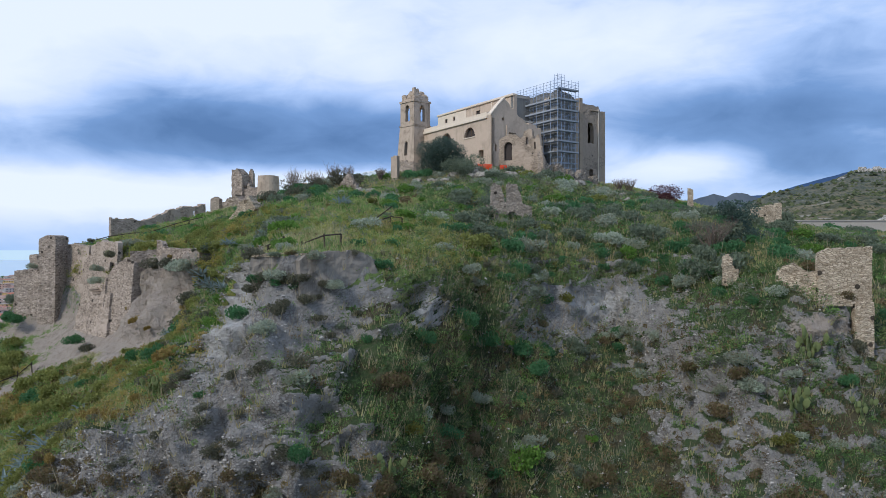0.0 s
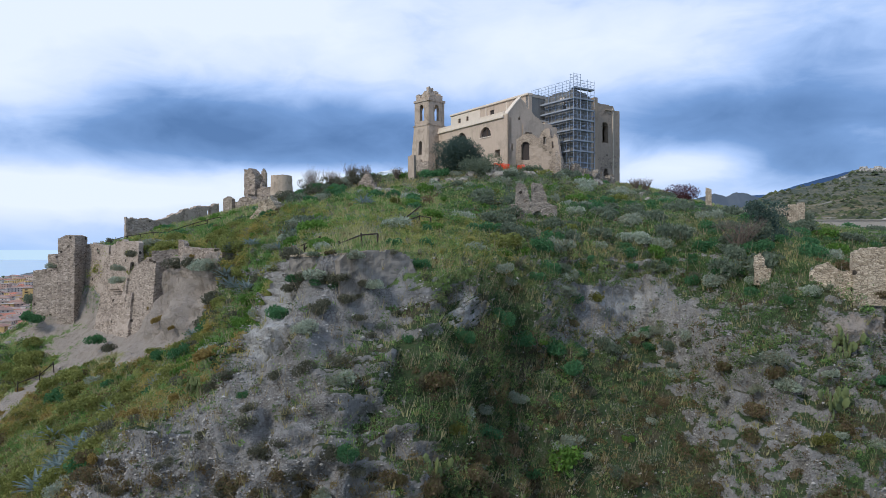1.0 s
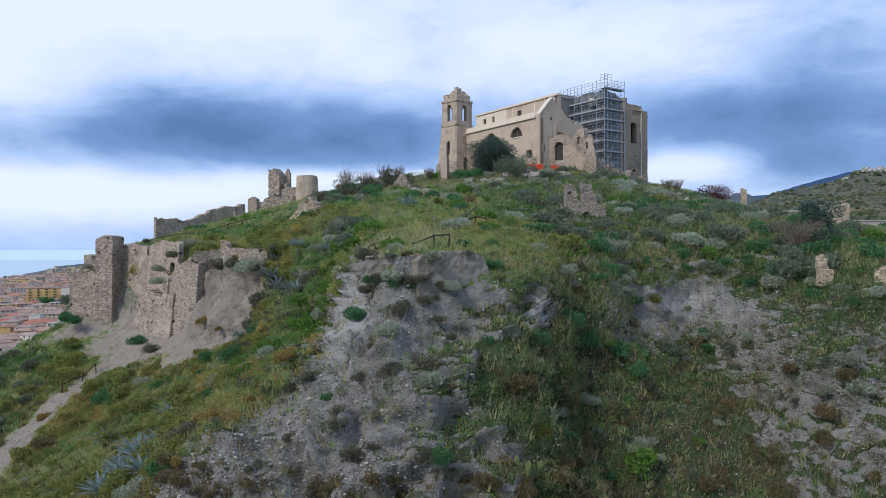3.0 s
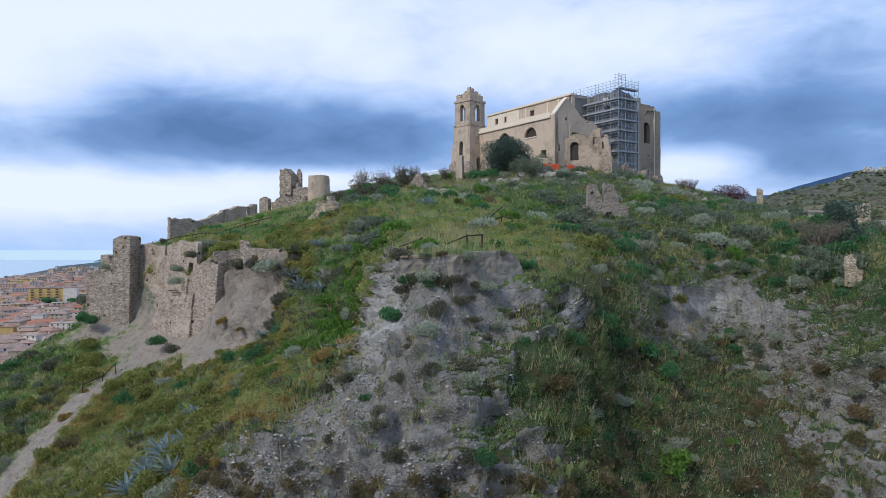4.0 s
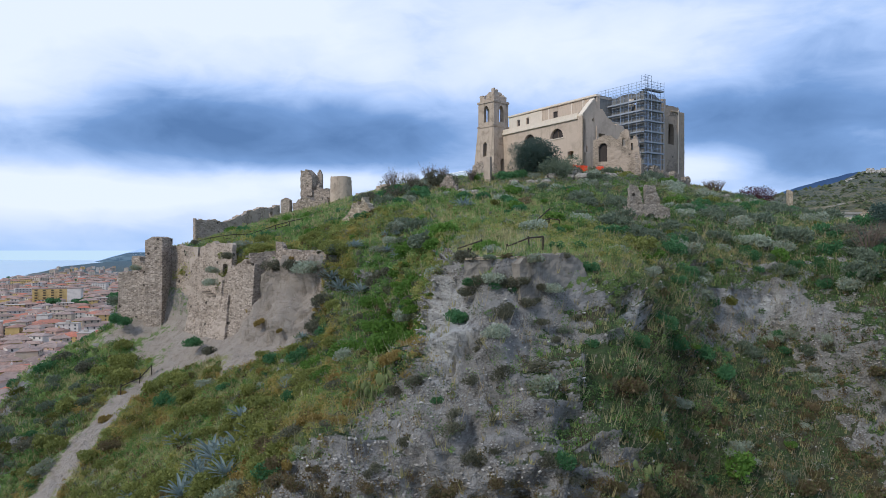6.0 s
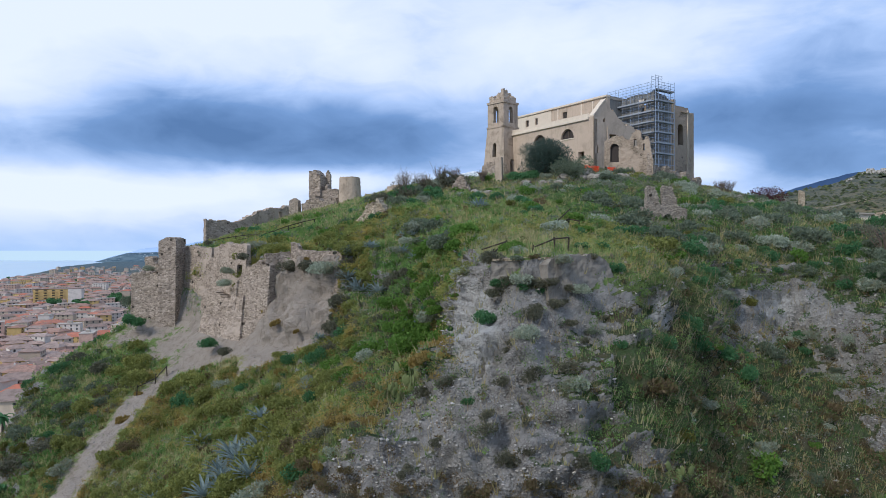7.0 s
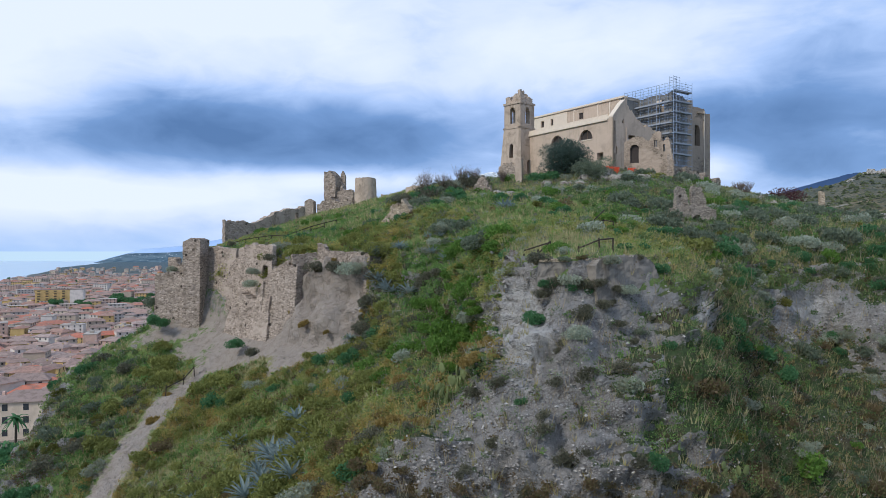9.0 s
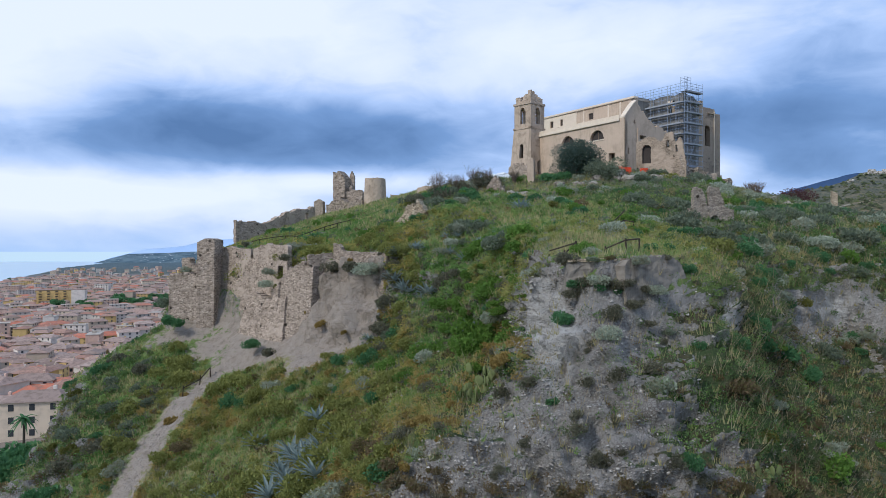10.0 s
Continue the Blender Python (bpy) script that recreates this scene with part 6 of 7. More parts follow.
def scrub(name, label, material, count, weight, r0, r1, seed, leaves=34, leaf=0.115):
    """Low cushions of leaves all over the slopes, too many to count."""
    pts, nrm, rng = hill_spots(count, weight, seed, 124.0)
    r = r0 + (r1 - r0) * rng.random(count) ** 1.8
    pts, nrm, r = np.repeat(pts, leaves, 0), np.repeat(nrm, leaves, 0), np.repeat(r, leaves)
    tone = np.repeat(rng.random(count), leaves)
    n = len(pts)
    d = rng.normal(size=(n, 3))
    d /= np.linalg.norm(d, axis=1, keepdims=True)
    d += nrm * 0.35 + np.array([0, 0, 0.25])
    c = pts + d * (r * (0.45 + 0.55 * rng.random(n)))[:, None] * np.array([1, 1, 0.8])
    axis = d + rng.normal(size=(n, 3)) * 0.5
    axis /= np.linalg.norm(axis, axis=1, keepdims=True)
    side = np.cross(axis, rng.normal(size=(n, 3)))
    side /= np.linalg.norm(side, axis=1, keepdims=True)
    s = (leaf * np.clip(pts[:, 1] / 60, 0.8, 1.6) * (0.6 + 0.8 * rng.random(n)))[:, None]
    v = np.stack([c - side * s * 0.5, c + side * s * 0.5, c + axis * s * 0.95], 1).reshape(-1, 3)
    me = bpy.data.meshes.new(name)
    me.vertices.add(n * 3), me.loops.add(n * 3), me.polygons.add(n)
    me.vertices.foreach_set("co", v.astype(np.float32).reshape(-1))
    me.loops.foreach_set("vertex_index", np.arange(n * 3, dtype=np.int32))
    me.polygons.foreach_set("loop_start", np.arange(0, n * 3, 3, dtype=np.int32))
    me.attributes.new("tuft", "FLOAT", "FACE").data.foreach_set("value", tone.astype(np.float32))
    me.update(calc_edges=True)
    me.materials.append(material)
    return tagged(new(name, me), label, "scrub", kind="stuff")


M_SCRUB_GREEN = grass_mat("green_scrub", (0.075, 0.165, 0.045), (0.28, 0.46, 0.13), (0.33, 0.40, 0.14))
M_SCRUB_GREY = grass_mat("grey_scrub", (0.13, 0.15, 0.10), (0.40, 0.41, 0.30), (0.25, 0.22, 0.14))
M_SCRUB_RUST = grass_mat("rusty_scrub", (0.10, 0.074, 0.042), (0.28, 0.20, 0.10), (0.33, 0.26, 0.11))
SCARP = (1 - 0.88 * (blob(PX, PZ, 15, 94.2, 7.0, 3.0) > 0.45) * (PY > 58)) * (1 - 0.8 * (blob(PX, PZ, -1.2, 95.4, 1.7, 2.4) > 0.4) * (PY < 59)) * (1 - 0.6 * (blob(PX, PZ, 23, 86, 3.6, 5) > 0.5) * (PY < 62))
VEG = SCARP * PLAIN * (0.14 + 0.28 * (PX > -4) + SOFT)
scrub("green_scrub", "low green herbs and scrub over the slopes", M_SCRUB_GREEN, 8500, VEG * (0.3 + 1.4 * (N_B > 0.48)) * (1 - 0.55 * (PX > 2) * (PY < 98)) * LUSH + 1.9 * PLAIN * blob(PX, PY, -22, 64, 4.5, 13), 0.2, 0.8, 31, 50)
scrub("grey_scrub", "low grey-green scrub over the slopes", M_SCRUB_GREY, 5400, VEG * (0.3 + 1.2 * (N_A > 0.5) + 2.4 * (PY > 97) * (PX > -16) * (PX < 30)), 0.2, 0.7, 32, 50)
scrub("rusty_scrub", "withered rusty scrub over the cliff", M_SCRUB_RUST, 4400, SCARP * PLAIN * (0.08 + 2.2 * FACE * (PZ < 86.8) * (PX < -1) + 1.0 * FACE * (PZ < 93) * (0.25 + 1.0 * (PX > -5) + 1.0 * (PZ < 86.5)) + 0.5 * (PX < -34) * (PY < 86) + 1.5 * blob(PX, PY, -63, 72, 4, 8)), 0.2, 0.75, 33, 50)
M_SCRUB_DARK = grass_mat("dark_scrub", (0.065, 0.12, 0.045), (0.20, 0.31, 0.115), (0.25, 0.26, 0.115))
M_SCRUB_OLIVE = grass_mat("olive_scrub", (0.16, 0.195, 0.05), (0.46, 0.47, 0.15), (0.50, 0.38, 0.12))
scrub("olive_scrub", "yellowish olive herbs over the lower shoulder", M_SCRUB_OLIVE, 7200, PLAIN * (0.5 * (PZ > 96) * (N_A > 0.55) * (PX < 4) + 1.0 * PARCHED * (PX < -26) * (PY < 92) * (PX > -56) + 0.5 * PARCHED * (PX < EDGE) * (PX > -34) * (PY < 70)), 0.2, 0.75, 34, 50)
scrub("dark_scrub", "dark green bramble over the hollow", M_SCRUB_DARK, 4600, SCARP * PLAIN * (0.8 * blob(PX, PY, -28.5, 79, 3.5, 6) + 0.22 * FACE * (N_B > 0.5) + 0.9 * FACE * (PX > -4) + 0.9 * blob(PX, PY, -66, 86, 7, 9) + 1.1 * blob(PX, PY, -64, 72, 5, 9) + 1.3 * blob(PX, PZ, -0.5, 90.5, 5.5, 5.5)), 0.3, 1.0, 35, 60)
M_STALK = grass_mat("pale_stalks", (0.30, 0.25, 0.15), (0.55, 0.47, 0.32), (0.42, 0.31, 0.18))
grass("dry_stalks", "long pale dead stalks on the cliff", M_STALK, 5200, PLAIN * (0.25 * FACE + 0.9 * blob(PX, PZ, 2, 92, 6, 6) + 0.2 * (PZ > 98) * (PY < 80) * (PX > 2)), 0.6, 1.3, 23, 2, 0.02)


def scree(name, label, count, weight, r0, r1, seed):
    """Loose angular stones lying on the bare faces."""
    pts, nrm, rng = hill_spots(count, weight, seed, 112.0)
    r = r0 + (r1 - r0) * rng.random(count) ** 2.6
    octa = np.array([(1, 0, 0), (-1, 0, 0), (0, 1, 0), (0, -1, 0), (0, 0, 1), (0, 0, -1)], float)
    tri = np.array([(0, 2, 4), (2, 1, 4), (1, 3, 4), (3, 0, 4), (2, 0, 5), (1, 2, 5), (3, 1, 5), (0, 3, 5)])
    a = rng.random(count) * 6.283
    v = octa[None] * (0.65 + 0.7 * rng.random((count, 6, 1))) + rng.normal(size=(count, 6, 3)) * 0.18
    c, s = np.cos(a)[:, None], np.sin(a)[:, None]
    v = np.stack([v[..., 0] * c - v[..., 1] * s, v[..., 0] * s + v[..., 1] * c, v[..., 2] * 0.7], -1)
    v = pts[:, None] + nrm[:, None] * (r * 0.05)[:, None, None] + v * r[:, None, None]
    f = (np.arange(count)[:, None, None] * 6 + tri[None]).reshape(-1, 3)
    return tagged(new(name, mesh_from(name, v.reshape(-1, 3).tolist(), f.tolist(), M_SCREE)), label, "stones", kind="stuff")


k = Mat("scree_stone")
k.colour(k.mix(k.noise(3.0, 4), k.mix(k.island(), (0.19, 0.175, 0.15), (0.52, 0.495, 0.455)), k.mix(k.island(), (0.14, 0.125, 0.105), (0.40, 0.375, 0.335))))
M_SCREE = k.m
scree("scree", "loose pale stones on the bare cliff", 34000, PLAIN * (0.1 + HBARE) * (FACE + 0.15) * (0.3 + 1.4 * (N_A > 0.46)) + 0.02 * (PY < 92), 0.035, 0.14, 41)
for i, (x, y, z, s) in enumerate(((-9.6, 48.0, 96.2, 0.9), (-7.7, 48.7, 97.2, 0.9), (-6.2, 49.3, 95.2, 0.7), (-12.6, 48.9, 97.8, 0.9), (-9.2, 48.2, 99.3, 1.0), (-4.6, 51.6, 98.6, 0.9), (-13.9, 50.0, 99.2, 1.3))):
    e = (bramble[i % 2], silver[i % 4], green[i % 4])[i % 3]
    m = pose(x, y, z, 0, 0, i * 50) @ Matrix.Diagonal((s, s, s, 1))
    copy_thing(e, m).matrix_basis = m
# herbs that also darken this side in place of weaker sunlight
scrub("dark_herbs", "dark olive herbs over the slope beside the bluff", M_SCRUB_DARK, 5200, PLAIN * (PX > -3) * (PZ > 96.5) * (PY < 104) * (0.3 + N_B), 0.25, 0.8, 36, 50)
for i, (x, y, s) in enumerate(((18.8, 74.0, 2.1), (20.6, 73.2, 1.7), (17.2, 74.8, 1.5), (9.0, 65.6, 1.3), (8.5, 64.8, 1.1), (13.5, 72.0, 1.2), (12.6, 80.0, 1.4), (24.0, 76.0, 1.5),
                              (16.8, 66.6, 1.2), (17.8, 65.8, 1.1), (15.4, 66.2, 1.0), (26.0, 62.8, 1.3), (-9.3, 43.8, 1.5), (-15.8, 50.6, 1.0), (-12.0, 48.4, 1.0), (-1.9, 50.0, 1.0),
                              (6.4, 52.2, 1.2), (2.4, 84.0, 1.2), (14.5, 86.0, 1.7), (11.0, 88.0, 1.5), (12.6, 86.6, 1.4), (28.5, 58.6, 1.4), (-7.4, 94.0, 1.6), (-20.4, 84.0, 1.6), (-21.6, 82.0, 1.4), (-23.0, 80.0, 1.3))):
    settle(silver[i % 4], x, y, i * 47, s)
for i, (x, y, s) in enumerate(((12.2, 69.2, 0.9), (20.5, 70.0, 1.1), (22.6, 69.8, 0.9), (10.4, 68.0, 0.9), (16.6, 65.2, 1.0), (5.6, 62.0, 1.0), (-15.0, 58.5, 1.3), (-17.4, 56.0, 1.2), (-16.4, 61.0, 1.2), (-6.6, 53.6, 0.8), (-16.2, 52.6, 1.1))):
    settle(green[i % 4], x, y, i * 47, s)
M_SCRUB_ORANGE = grass_mat("orange_scrub", (0.25, 0.18, 0.055), (0.55, 0.42, 0.15), (0.56, 0.44, 0.16))
scrub("orange_scrub", "orange-brown dry grass on the lower shoulder", M_SCRUB_ORANGE, 2600, PLAIN * (N_D > 0.53) * (1.2 * BAND + (PX < -24) * (PX > -58) * (PY < 80) * (N_A > 0.48)), 0.2, 0.7, 37, 50)
scatter(silver, hill_spots(48, PLAIN * (PY > 96) * (PY < 113) * (PX > -14) * (PX < 28), 51), 0.6, 1.7)
scatter(green, hill_spots(60, SCARP * PLAIN * (FACE * (PX > -2) * (PZ > 84) + 0.5 * (PZ > 96) * (PX > 2) * (PY < 90)), 52), 0.7, 1.5)
scatter(silver, hill_spots(30, PLAIN * FACE * (PZ > 83) * (0.4 + (PX > -2)), 53), 0.7, 1.5)
scatter(silver + sage + rusty + green[:1], hill_spots(75, PLAIN * SCARP * FACE * (PX > 7) * (PZ > 82), 55), 0.6, 1.5)
scatter(rusty, hill_spots(60, PLAIN * FACE * (PX < 2) * (PZ < 87.5) * (PZ > 80), 56), 0.6, 1.5)
scatter(bramble, hill_spots(100, PLAIN * FACE * (PX < -4) + 2.5 * blob(PX, PY, -29.5, 79.5, 1.6, 5), 54), 0.5, 1.2)
for i, (x, y, z, s) in enumerate(((-8.6, 47.6, 95.0, 0.7), (-7.0, 48.3, 94.4, 0.8), (-5.4, 49.4, 94.2, 0.9), (-4.4, 50.6, 95.6, 0.9), (-4.1, 51.2, 97.6, 0.8), (-12.2, 49.3, 99.5, 0.6), (-11.0, 49.2, 99.6, 0.5), (-6.6, 50.4, 99.6, 0.6))):
    m = pose(x, y, z, 0, 0, i * 61) @ Matrix.Diagonal((s, s, s * 0.9, 1))
    copy_thing((bramble[0], sage[1], rusty[i % 3], bramble[1])[i % 4], m).matrix_basis = m
for i in range(9):
    x, y = -13.8 + 0.48 * i, 48.9 - 0.06 * i
    m = pose(x, y, 96.9 + 0.9 * abs(math.sin(i * 2.2)), 0, 0, i * 50) @ Matrix.Diagonal((0.9, 0.9, 0.8, 1))
    copy_thing((bramble[i % 2], green[i % 4], bramble[(i + 1) % 2])[i % 3], m).matrix_basis = m


# ---- far land: town, hills ----
def wall_paint(name, col):
    k = Mat(name, 0.9)
    own = k.math("FRACT", k.math("ADD", k.math("MULTIPLY", k.random(), 7.3), k.math("MULTIPLY", k.island(), 5.7)))
    c = k.mix(own, tuple(v * 0.74 for v in col), tuple(v * 1.12 for v in col))
    k.colour(k.mix(k.math("MULTIPLY", k.step(k.noise(0.35, 5, 0.6), 0.4, 0.7), 0.4), c, tuple(v * 0.6 for v in col)))
    return k.m


def tile_mat(name, a, b):
    k = Mat(name, 0.9)
    own = k.math("FRACT", k.math("ADD", k.math("MULTIPLY", k.random(), 7.3), k.math("MULTIPLY", k.island(), 5.7)))
    c = k.mix(own, a, b)
    c = k.mix(k.math("MULTIPLY", k.step(k.math("FRACT", k.math("MULTIPLY", own, 9.0)), 0.5, 1.0), 0.55), c, (0.19, 0.14, 0.115))
    c = k.mix(k.math("MULTIPLY", k.step(k.noise(0.45, 5, 0.65), 0.42, 0.66), 0.7), c, (0.17, 0.125, 0.10))
    k.colour(c)
    k.bump(k.noise(6, 2, 0.5, 0, k.stretch(1, 1, 0.2)), 0.5, 0.1)
    return k.m


M_WALLS = [wall_paint("cream_render", (0.60, 0.50, 0.39)), wall_paint("white_render", (0.66, 0.60, 0.54)), wall_paint("pink_render", (0.60, 0.42, 0.34)), wall_paint("ochre_render", (0.62, 0.44, 0.19))]
M_TILES = [tile_mat("terracotta_tiles", (0.36, 0.20, 0.15), (0.40, 0.29, 0.24)), tile_mat("red_tiles", (0.52, 0.15, 0.085), (0.40, 0.22, 0.165)), tile_mat("faded_tiles", (0.40, 0.31, 0.27), (0.30, 0.21, 0.175))]
M_PANE = plain_mat("dark_window", (0.05, 0.055, 0.06), 0.25, 0, 0.2, 2.0, 0)


def house(i, floors, w, d, flat=False):
    e = tagged(empty("town_house"), ("flat-roofed %s town block with rows of windows" if flat else "%s town house under a terracotta tile roof") % ("cream", "white", "pink", "ochre")[i % 4], "house", "houses of the town")
    h = floors * 3.1
    part("wall", bm_box(-w / 2, -d / 2, -6, w / 2, d / 2, h), M_WALLS[i % 4], e)
    if flat:
        bm = bm_box(-w / 2 - 0.3, -d / 2 - 0.3, h, w / 2 + 0.3, d / 2 + 0.3, h + 0.5)
        bm_box(-1.6, -1.6, h + 0.5, 1.6, 1.6, h + 2.6, 0, bm)
        part("roof", bm, M_SLAB, e)
    else:
        bm = bmesh.new()
        o, rise = 0.5, d * 0.19
        x, y = w / 2 + o, d / 2 + o
        v = [bm.verts.new(c) for c in ((-x, -y, h), (x, -y, h), (x, y, h), (-x, y, h), (-x * 0.55, 0, h + rise), (x * 0.55, 0, h + rise))]
        for f in ((0, 1, 5, 4), (1, 2, 5), (2, 3, 4, 5), (3, 0, 4), (3, 2, 1, 0)):
            bm.faces.new([v[k] for k in f])
        roof = part("roof", bm, M_TILES[(0, 2, 0, 1, 2, 0, 2, 0)[i % 8]], e)
        part("chimney", bm_box(w * 0.2, 0.4, h, w * 0.2 + 0.7, 1.1, h + rise + 0.8), M_WALLS[(i + 1) % 4], roof)
    shared = None
    cols = max(2, int(w / 4.2))
    for fl in range(floors):
        for c in range(cols):
            x = -w / 2 + (c + 0.5) * w / cols
            if shared is None:
                shared = part("window", bm_box(-0.55, -0.05, 0, 0.55, 0.1, 1.6), M_PANE, e)
                ob = shared
            else:
                ob = put(new("window", shared.data), e)
            ob.matrix_basis = pose(x, -d / 2, fl * 3.1 + 1.0)
    return e


def far_town(rows):
    """The rest of the town, too far to pick apart: walls, tile roofs, rows of windows in one mesh."""
    verts, faces, mats = [], [], []
    for x, y, z, w, d, h, turn, wm, rm in rows:
        c, s = math.cos(turn), math.sin(turn)

        def add(px, py, pz):
            verts.append((x + px * c - py * s, y + px * s + py * c, z + pz))
            return len(verts) - 1
        b = [add(sx * w / 2, sy * d / 2, hz) for hz in (-5, h) for sx, sy in ((-1, -1), (1, -1), (1, 1), (-1, 1))]
        for f in ((0, 1, 5, 4), (1, 2, 6, 5), (2, 3, 7, 6), (3, 0, 4, 7)):
            faces.append([b[k] for k in f]), mats.append(wm)
        rise = d * 0.19 if rm < 7 else 0.1
        e = [add(sx * (w / 2 + 0.5), sy * (d / 2 + 0.5), h) for sx, sy in ((-1, -1), (1, -1), (1, 1), (-1, 1))]
        r0, r1 = add(-w * 0.3, 0, h + rise), add(w * 0.3, 0, h + rise)
        for f in ((e[0], e[1], r1, r0), (e[1], e[2], r1), (e[2], e[3], r0, r1), (e[3], e[0], r0)):
            faces.append(list(f)), mats.append(rm)
        for fl in range(int(h // 3)):
            for k in range(int(w // 4)):
                wx, wz = -w / 2 + (k + 0.5) * 4 + 0.4, fl * 3.0 + 1.0
                faces.append([add(wx, -d / 2 - 0.06, wz), add(wx + 1.3, -d / 2 - 0.06, wz), add(wx + 1.3, -d / 2 - 0.06, wz + 1.5), add(wx, -d / 2 - 0.06, wz + 1.5)])
                mats.append(8)
    me = bpy.data.meshes.new("far_town")
    me.from_pydata(verts, [], faces)
    for m in M_WALLS + M_TILES + [M_SLAB, M_PANE]:
        me.materials.append(m)
    me.polygons.foreach_set("material_index", mats)
    me.update()
    return tagged(new("far_town", me), "distant town of pale houses under terracotta roofs", "town", kind="stuff")


def build_town():
    rng = np.random.default_rng(5)
    small = [house(i, (2, 3, 2, 2, 3, 1)[i % 6], 11.5 + (i * 2.3) % 8, 9 + (i * 1.3) % 4) for i in range(8)]
    blocks = [house(i, (3, 4, 4)[i % 3], 14 + 3 * i, 10, True) for i in range(3)]
    for k, e in enumerate(small + blocks):
        x, y = -158 - k * 15.0, 262 + (k % 3) * 12 + (90 if k > 7 else 0)
        e.matrix_basis = pose(x, y, float(land_height(np.array([x * 1.0]), np.array([y * 1.0]))[0]), 0, 0, k * 23)
    rest, placed = [], 0
    y = 235.0
    while y < 2700:
        step = 12.0 + y * 0.0060
        x = -0.80 * y - 40
        while x < -0.28 * y - 45:
            px, py = x + rng.normal() * step * 0.2, y + rng.normal() * step * 0.2
            shore = np.interp(py, [0, 1500, 1740, 3017], [-1100, -1100, -1153, -1833])
            if px > shore + 110 and rng.random() < (0.95 if y < 1200 else 0.7 if y < 1750 else 0.12):
                z = float(land_height(np.array([px]), np.array([py]))[0])
                turn = float(rng.choice([12, 24, -20, 100, 40]) + rng.normal() * 6)
                big = rng.random() < (0.0 if y < 480 else 0.06)
                s = 0.80 + 0.38 * rng.random()
                s *= 1.28 if y < 340 else 1.0
                if placed < 285 and px > -0.70 * py - 30:
                    e = blocks[int(rng.integers(3))] if big else small[int(rng.integers(8))]
                    m = pose(px, py, z, 0, 0, turn) @ Matrix.Diagonal((s, s, s * 0.9, 1))
                    copy_thing(e, m).matrix_basis = m
                    placed += 1
                else:
                    fl = rng.integers(3, 6) if big else rng.integers(2, 4)
                    rest.append((px, py, z, (19 if big else 13.5) * s, (12 if big else 10) * s, fl * 3.0, radians(turn), int(rng.choice([0, 0, 1, 1, 2, 3])), 7 if big and rng.random() < 0.6 else 4 + int(rng.choice([0, 0, 1, 2, 2]))))
            x += step * (0.95 + 0.3 * rng.random())
        y += step
    far_town(rest)


build_town()


def apartment():
    """The long ochre apartment building with balconies, white end walls."""
    e = tagged(empty("apartment_building", -495, 850, 27, 18), "long ochre apartment building with balconies, white end wall", "apartment building")
    part("wall", bm_box(-26, -7, -4, 12, 7, 25), M_WALLS[3], e)
    part("end_wall", bm_box(12, -7.2, -4, 27, 7.2, 25.4), M_WALLS[1], e, "blank white end wall")
    part("roof", bm_box(-26.4, -7.4, 25.4, 27.4, 7.4, 26.0), M_TILES[2], e)
    part("stair_head", bm_box(-10, -2, 26, -4, 3, 28.6), M_WALLS[0], e)
    for fl in range(8):
        for c in range(4):
            x = -22 + c * 9.0
            part("balcony", bm_box(x - 2.8, -8.2, fl * 3.1 + 0.2, x + 2.8, -7.0, fl * 3.1 + 1.2), M_WALLS[3], e)
            part("window", bm_box(x - 1.6, -7.06, fl * 3.1 + 1.25, x + 1.6, -6.9, fl * 3.1 + 2.6), M_PANE, e)


apartment()


def palm():
    e = tagged(empty("palm_tree", -126.5, 170, 51), "palm tree with drooping fronds above the roofs", "palm")
    part("trunk", bm_rod((0, 0, -4), (0.2, 0, 8), 0.3, 8), M_BARK, e)
    for i in range(22):
        a, up = i * 2.4, 0.9 - 1.5 * (i / 22)
        bm = bmesh.new()
        prev = None
        for k in range(6):
            t = k / 5
            r, z = 3.4 * t, 8 + 3.2 * (up * t - 0.75 * t * t)
            w = 0.55 * (1 - t * 0.9)
            row = [bm.verts.new((r, -w, z - 0.25 * w)), bm.verts.new((r, 0, z)), bm.verts.new((r, w, z - 0.25 * w))]
            if prev:
                bm.faces.new((prev[0], prev[1], row[1], row[0])), bm.faces.new((prev[1], prev[2], row[2], row[1]))
            prev = row
        part("frond", bm, M_GREEN, e).matrix_basis = pose(0, 0, 0, 0, 0, math.degrees(a))


palm()
wood_tree = tree("town_tree", "dark green broadleaf tree among the houses", M_GREEN, 9.0, 9.0, 31, 1100, 0.75, 0.3, 9)
tagged(wood_tree, group="trees in the town")
RT = np.random.default_rng(8)
wood_tree.matrix_basis = pose(-126, 196, 34)
TREES = [(-121 + 7 * RT.normal(), 150 + 8 * RT.normal(), 1.25) for _ in range(14)] + [(-395 + 34 * RT.normal(), 860 + 40 * RT.normal(), 1.7) for _ in range(22)] + [(-330 + 25 * RT.normal(), 840 + 30 * RT.normal(), 1.6) for _ in range(8)]
for i in range(80):
    y = 260 + 1450 * RT.random() ** 0.8
    TREES.append((-y * (0.33 + 0.40 * RT.random()) - 30, y, 0.55 + y / 4000))
for x, y, s in TREES:
    z = float(land_height(np.array([x]), np.array([y]))[0])
    m = pose(x, y, z - 0.5, 0, 0, x * 7) @ Matrix.Diagonal((s, s, s * 1.1, 1))
    copy_thing(wood_tree, m).matrix_basis = m


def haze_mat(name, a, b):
    # bluish air haze is painted into the far ridges' base colours
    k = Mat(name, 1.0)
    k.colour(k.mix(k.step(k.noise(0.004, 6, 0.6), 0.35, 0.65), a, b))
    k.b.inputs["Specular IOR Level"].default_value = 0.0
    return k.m


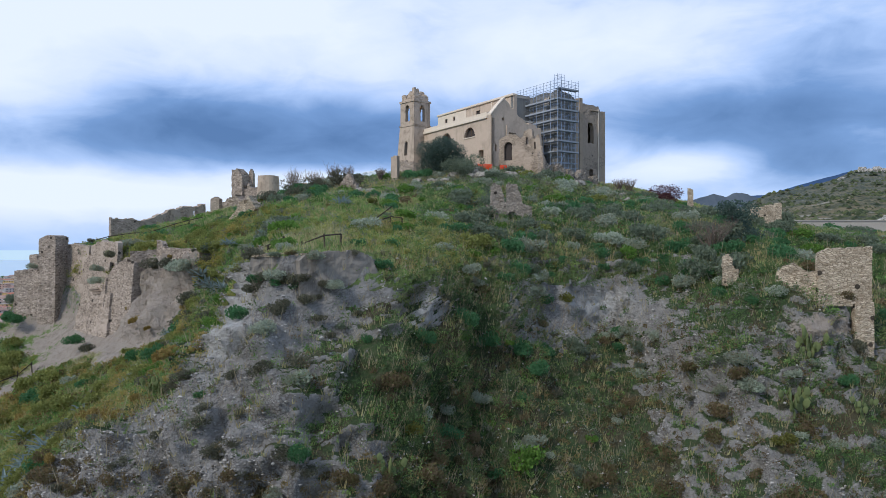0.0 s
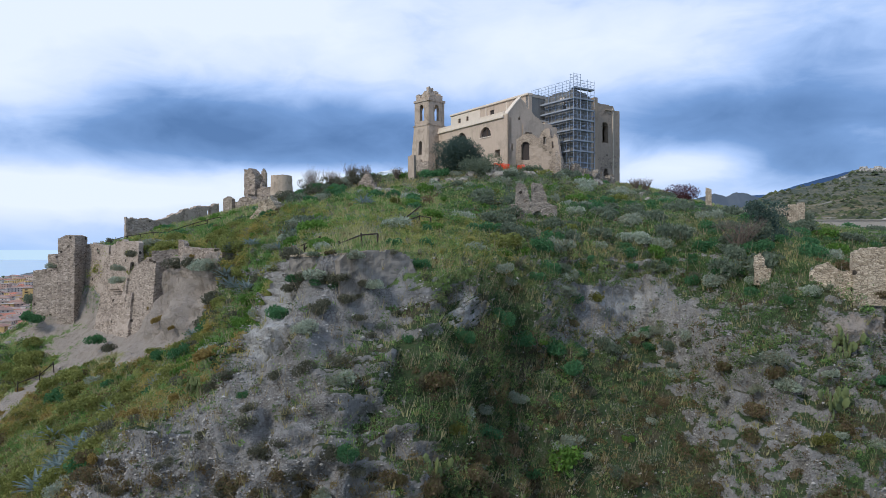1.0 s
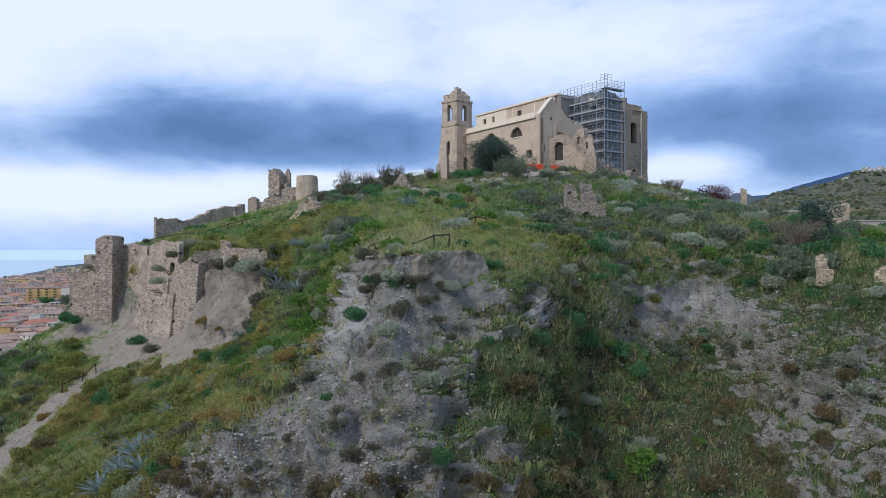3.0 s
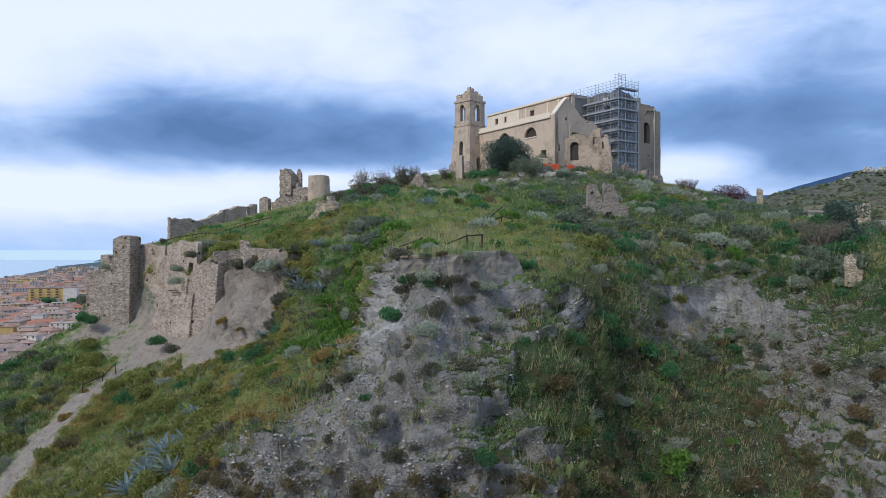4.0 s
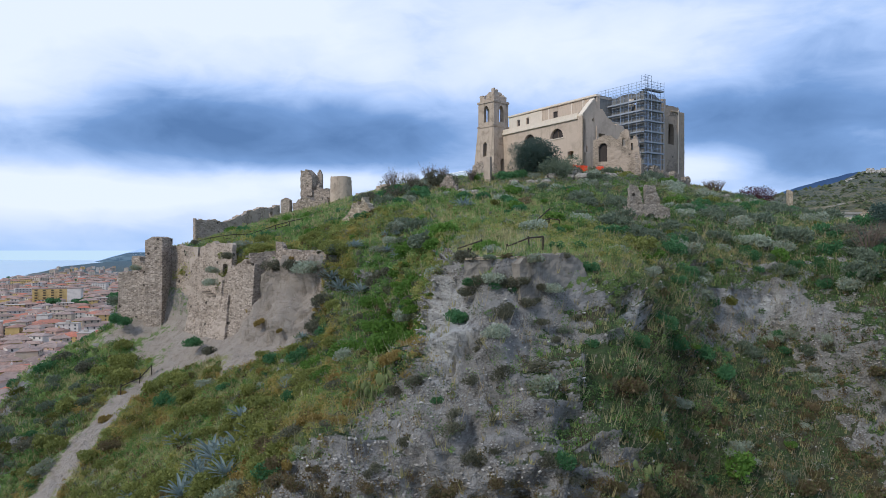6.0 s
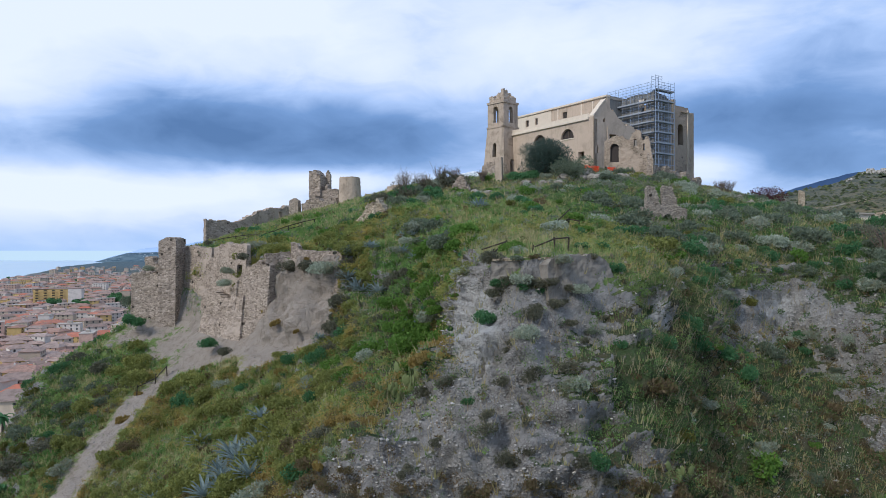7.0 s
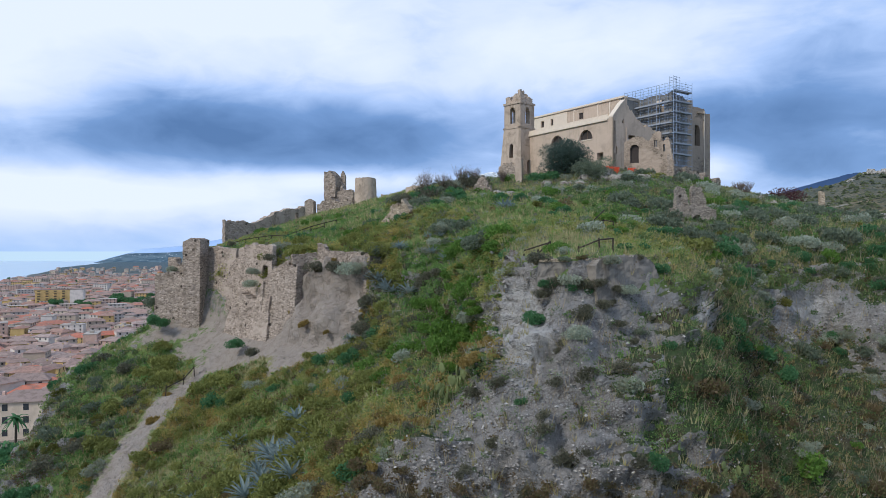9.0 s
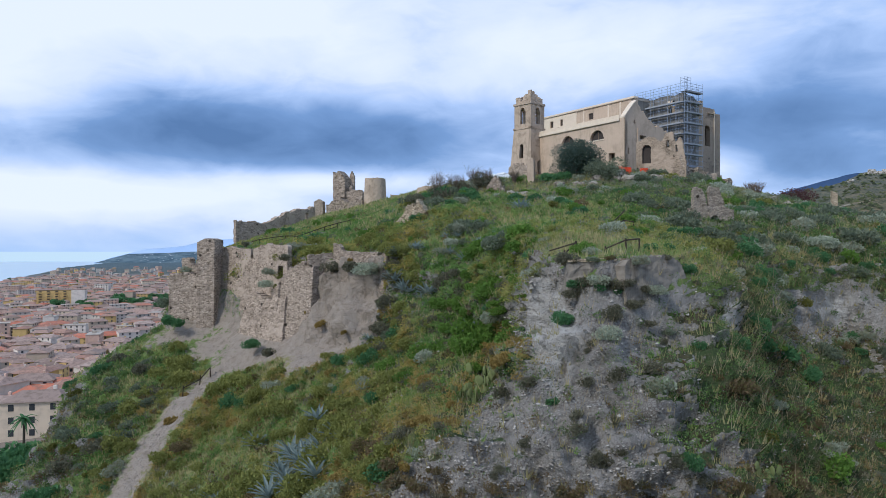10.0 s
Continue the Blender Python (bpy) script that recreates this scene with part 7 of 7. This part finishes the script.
def far_ridge(name, y, x0, x1, heights, material, label, rough=0.1, depth=250):
    xs = np.linspace(x0, x1, 160)
    h = np.interp(xs, [p[0] for p in heights], [p[1] for p in heights])
    h = 30 + (h - 30) * (1 + rough * (fbm(xs, xs * 0, xs * 0, 0.006, 5) - 0.5) * 2)
    verts, faces = [], []
    for k, (dy, f) in enumerate(((-depth, 0.0), (-depth * 0.5, 0.55), (0, 1.0), (depth, 0.0))):
        for x, z in zip(xs, h):
            verts.append((x, y + dy, 10 + (z - 10) * f))
    n = len(xs)
    for k in range(3):
        for i in range(n - 1):
            faces.append((k * n + i, k * n + i + 1, (k + 1) * n + i + 1, (k + 1) * n + i))
    return tagged(new(name, mesh_from(name, verts, faces, material, True)), label, "mountain", kind="structure")


# woods and fields of the plain, with blue haze mixed into their colours
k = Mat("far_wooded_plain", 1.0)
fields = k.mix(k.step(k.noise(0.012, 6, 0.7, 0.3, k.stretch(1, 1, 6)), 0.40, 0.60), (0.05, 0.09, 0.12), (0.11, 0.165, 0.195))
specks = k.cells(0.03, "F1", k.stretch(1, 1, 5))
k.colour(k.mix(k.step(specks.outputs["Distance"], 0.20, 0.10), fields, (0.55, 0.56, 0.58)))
M_PLAIN = k.m
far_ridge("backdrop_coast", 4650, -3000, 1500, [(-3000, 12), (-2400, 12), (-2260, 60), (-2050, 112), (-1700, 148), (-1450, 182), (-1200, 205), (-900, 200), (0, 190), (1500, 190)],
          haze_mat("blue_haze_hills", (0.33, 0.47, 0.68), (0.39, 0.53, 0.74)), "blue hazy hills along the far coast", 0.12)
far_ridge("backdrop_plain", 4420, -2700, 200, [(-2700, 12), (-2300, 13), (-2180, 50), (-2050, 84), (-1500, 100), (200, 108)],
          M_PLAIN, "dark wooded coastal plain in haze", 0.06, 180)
far_ridge("backdrop_peaks", 2900, 800, 1700, [(800, 200), (1060, 300), (1150, 342), (1200, 328), (1245, 352), (1295, 350), (1365, 320), (1440, 300), (1700, 340)],
          haze_mat("dark_peaks", (0.055, 0.075, 0.10), (0.11, 0.13, 0.15)), "dark twin peaks behind the ridge", 0.12)
far_ridge("backdrop_blue_ridge", 4300, 1500, 3600, [(1500, 376), (2050, 448), (2300, 516), (2600, 590), (3600, 630)],
          haze_mat("blue_ridge", (0.045, 0.085, 0.17), (0.06, 0.11, 0.21)), "deep blue mountain ridge far off", 0.03)


def field_wall():
    e = tagged(empty("field_wall", 80, 168, 103), "long pale concrete terrace wall", "wall")
    wall_between("wall_length", (78, 168), (135, 166), 100, lambda u: 6.9, 0.6, M_SLAB, e, cell=2.0)
    wall_between("coping", (77.9, 167.8), (135, 165.8), 106.9, lambda u: 0.25, 1.0, M_SLAB, e, cell=2.0)


field_wall()


def villa(x, y, z, s, label):
    e = tagged(empty("villa", x, y, z, -15), label, "house")
    part("wall", bm_box(-10 * s, -4 * s, -4, 10 * s, 4 * s, 4 * s), M_WALLS[2], e)
    part("terrace", bm_box(-14 * s, -7 * s, -9, 12 * s, -4 * s, -1.5 * s), M_SLAB, e)
    part("roof", bm_box(-10.5 * s, -4.5 * s, 4 * s, 10.5 * s, 4.5 * s, 4.6 * s), M_TILES[2], e)
    for i in range(4):
        part("window", bm_box((-8 + 5 * i) * s, -4.05 * s, 1.0 * s, (-6.4 + 5 * i) * s, -3.9 * s, 2.8 * s), M_PANE, e)


villa(418, 700, 146.5, 0.9, "low pink villa with a terrace on the hillside")


def hut():
    e = tagged(empty("stone_hut", 43.0, 103.0, 102.5, 6), "small flat-roofed cream hut", "hut")
    part("wall", bm_box(-2.6, -2, -1, 2.6, 2, 3.0), M_CREAM, e)
    part("roof", bm_box(-2.9, -2.3, 3.0, 2.9, 2.3, 3.25), M_SLAB, e)
    part("door", bm_box(0.4, -2.06, 0.2, 1.3, -1.95, 2.2), M_WOOD, e)


hut()


def hillside_scrub():
    """Bushes dotted over the mountain side, too many to count."""
    rng = np.random.default_rng(17)
    n = 3200
    y = 190 + 1150 * rng.random(n) ** 1.3
    x = y * (0.34 + 0.42 * rng.random(n))
    z = land_height(x, y)
    r = (0.9 + 1.6 * rng.random(n) ** 2) * (0.7 + y / 700)
    octa = np.array([(1, 0, 0), (0.3, 0.9, 0.1), (-0.8, 0.6, 0), (-0.8, -0.6, 0.1), (0.3, -0.9, 0), (0.1, 0.1, 0.8), (-0.3, -0.2, 0.7)], float)
    tri = np.array([(0, 1, 5), (1, 2, 5), (2, 6, 5), (2, 3, 6), (3, 4, 6), (4, 5, 6), (4, 0, 5)])
    v = octa[None] * (0.7 + 0.6 * rng.random((n, 7, 1))) * r[:, None, None] + np.stack([x, y, z - 0.2], -1)[:, None]
    f = (np.arange(n)[:, None, None] * 7 + tri[None]).reshape(-1, 3)
    k = Mat("hillside_bush")
    k.colour(k.mix(k.island(), (0.03, 0.042, 0.02), (0.10, 0.115, 0.05)))
    return tagged(new("hillside_scrub", mesh_from("hillside_scrub", v.reshape(-1, 3).tolist(), f.tolist(), k.m)), "dark bushes dotted over the mountain side", "scrub", kind="stuff")


hillside_scrub()


def outcrop(x, y, z, r, seed):
    bm = bmesh.new()
    bmesh.ops.create_icosphere(bm, subdivisions=4, radius=1.0)
    for v in bm.verts:
        q = v.co * 1.3 + Vector((seed, seed * 0.3, 0))
        v.co *= 1 + 0.4 * noise.noise(q) + 0.3 * noise.noise(q * 2.7) + 0.15 * noise.noise(q * 6.1)
        v.co = Vector((v.co.x * r * 1.2, v.co.y * r, v.co.z * r * 0.9))
    ob = part("rock_outcrop", bm, M_LIME)
    ob.matrix_basis = pose(x, y, z, 0, 0, seed * 40)
    return tagged(ob, "craggy pale limestone outcrop on the hillside", "rock", "limestone outcrops")


k = Mat("limestone")
k.colour(k.mix(k.step(k.noise(0.25, 6, 0.7, 0.4), 0.42, 0.62), (0.46, 0.43, 0.39), (0.12, 0.115, 0.085)))
k.bump(k.noise(0.8, 6, 0.7), 1.0, 0.8)
M_LIME = k.m
for x, y, r, seed in ((268, 398, 10, 1.0), (281, 412, 11, 2.2), (820, 1330, 13, 3.1), (858, 1345, 15, 4.7), (770, 1310, 8, 5.3)):
    outcrop(x, y, float(land_height(np.array([x * 1.0]), np.array([y * 1.0]))[0]) - r * 0.35, r, seed)
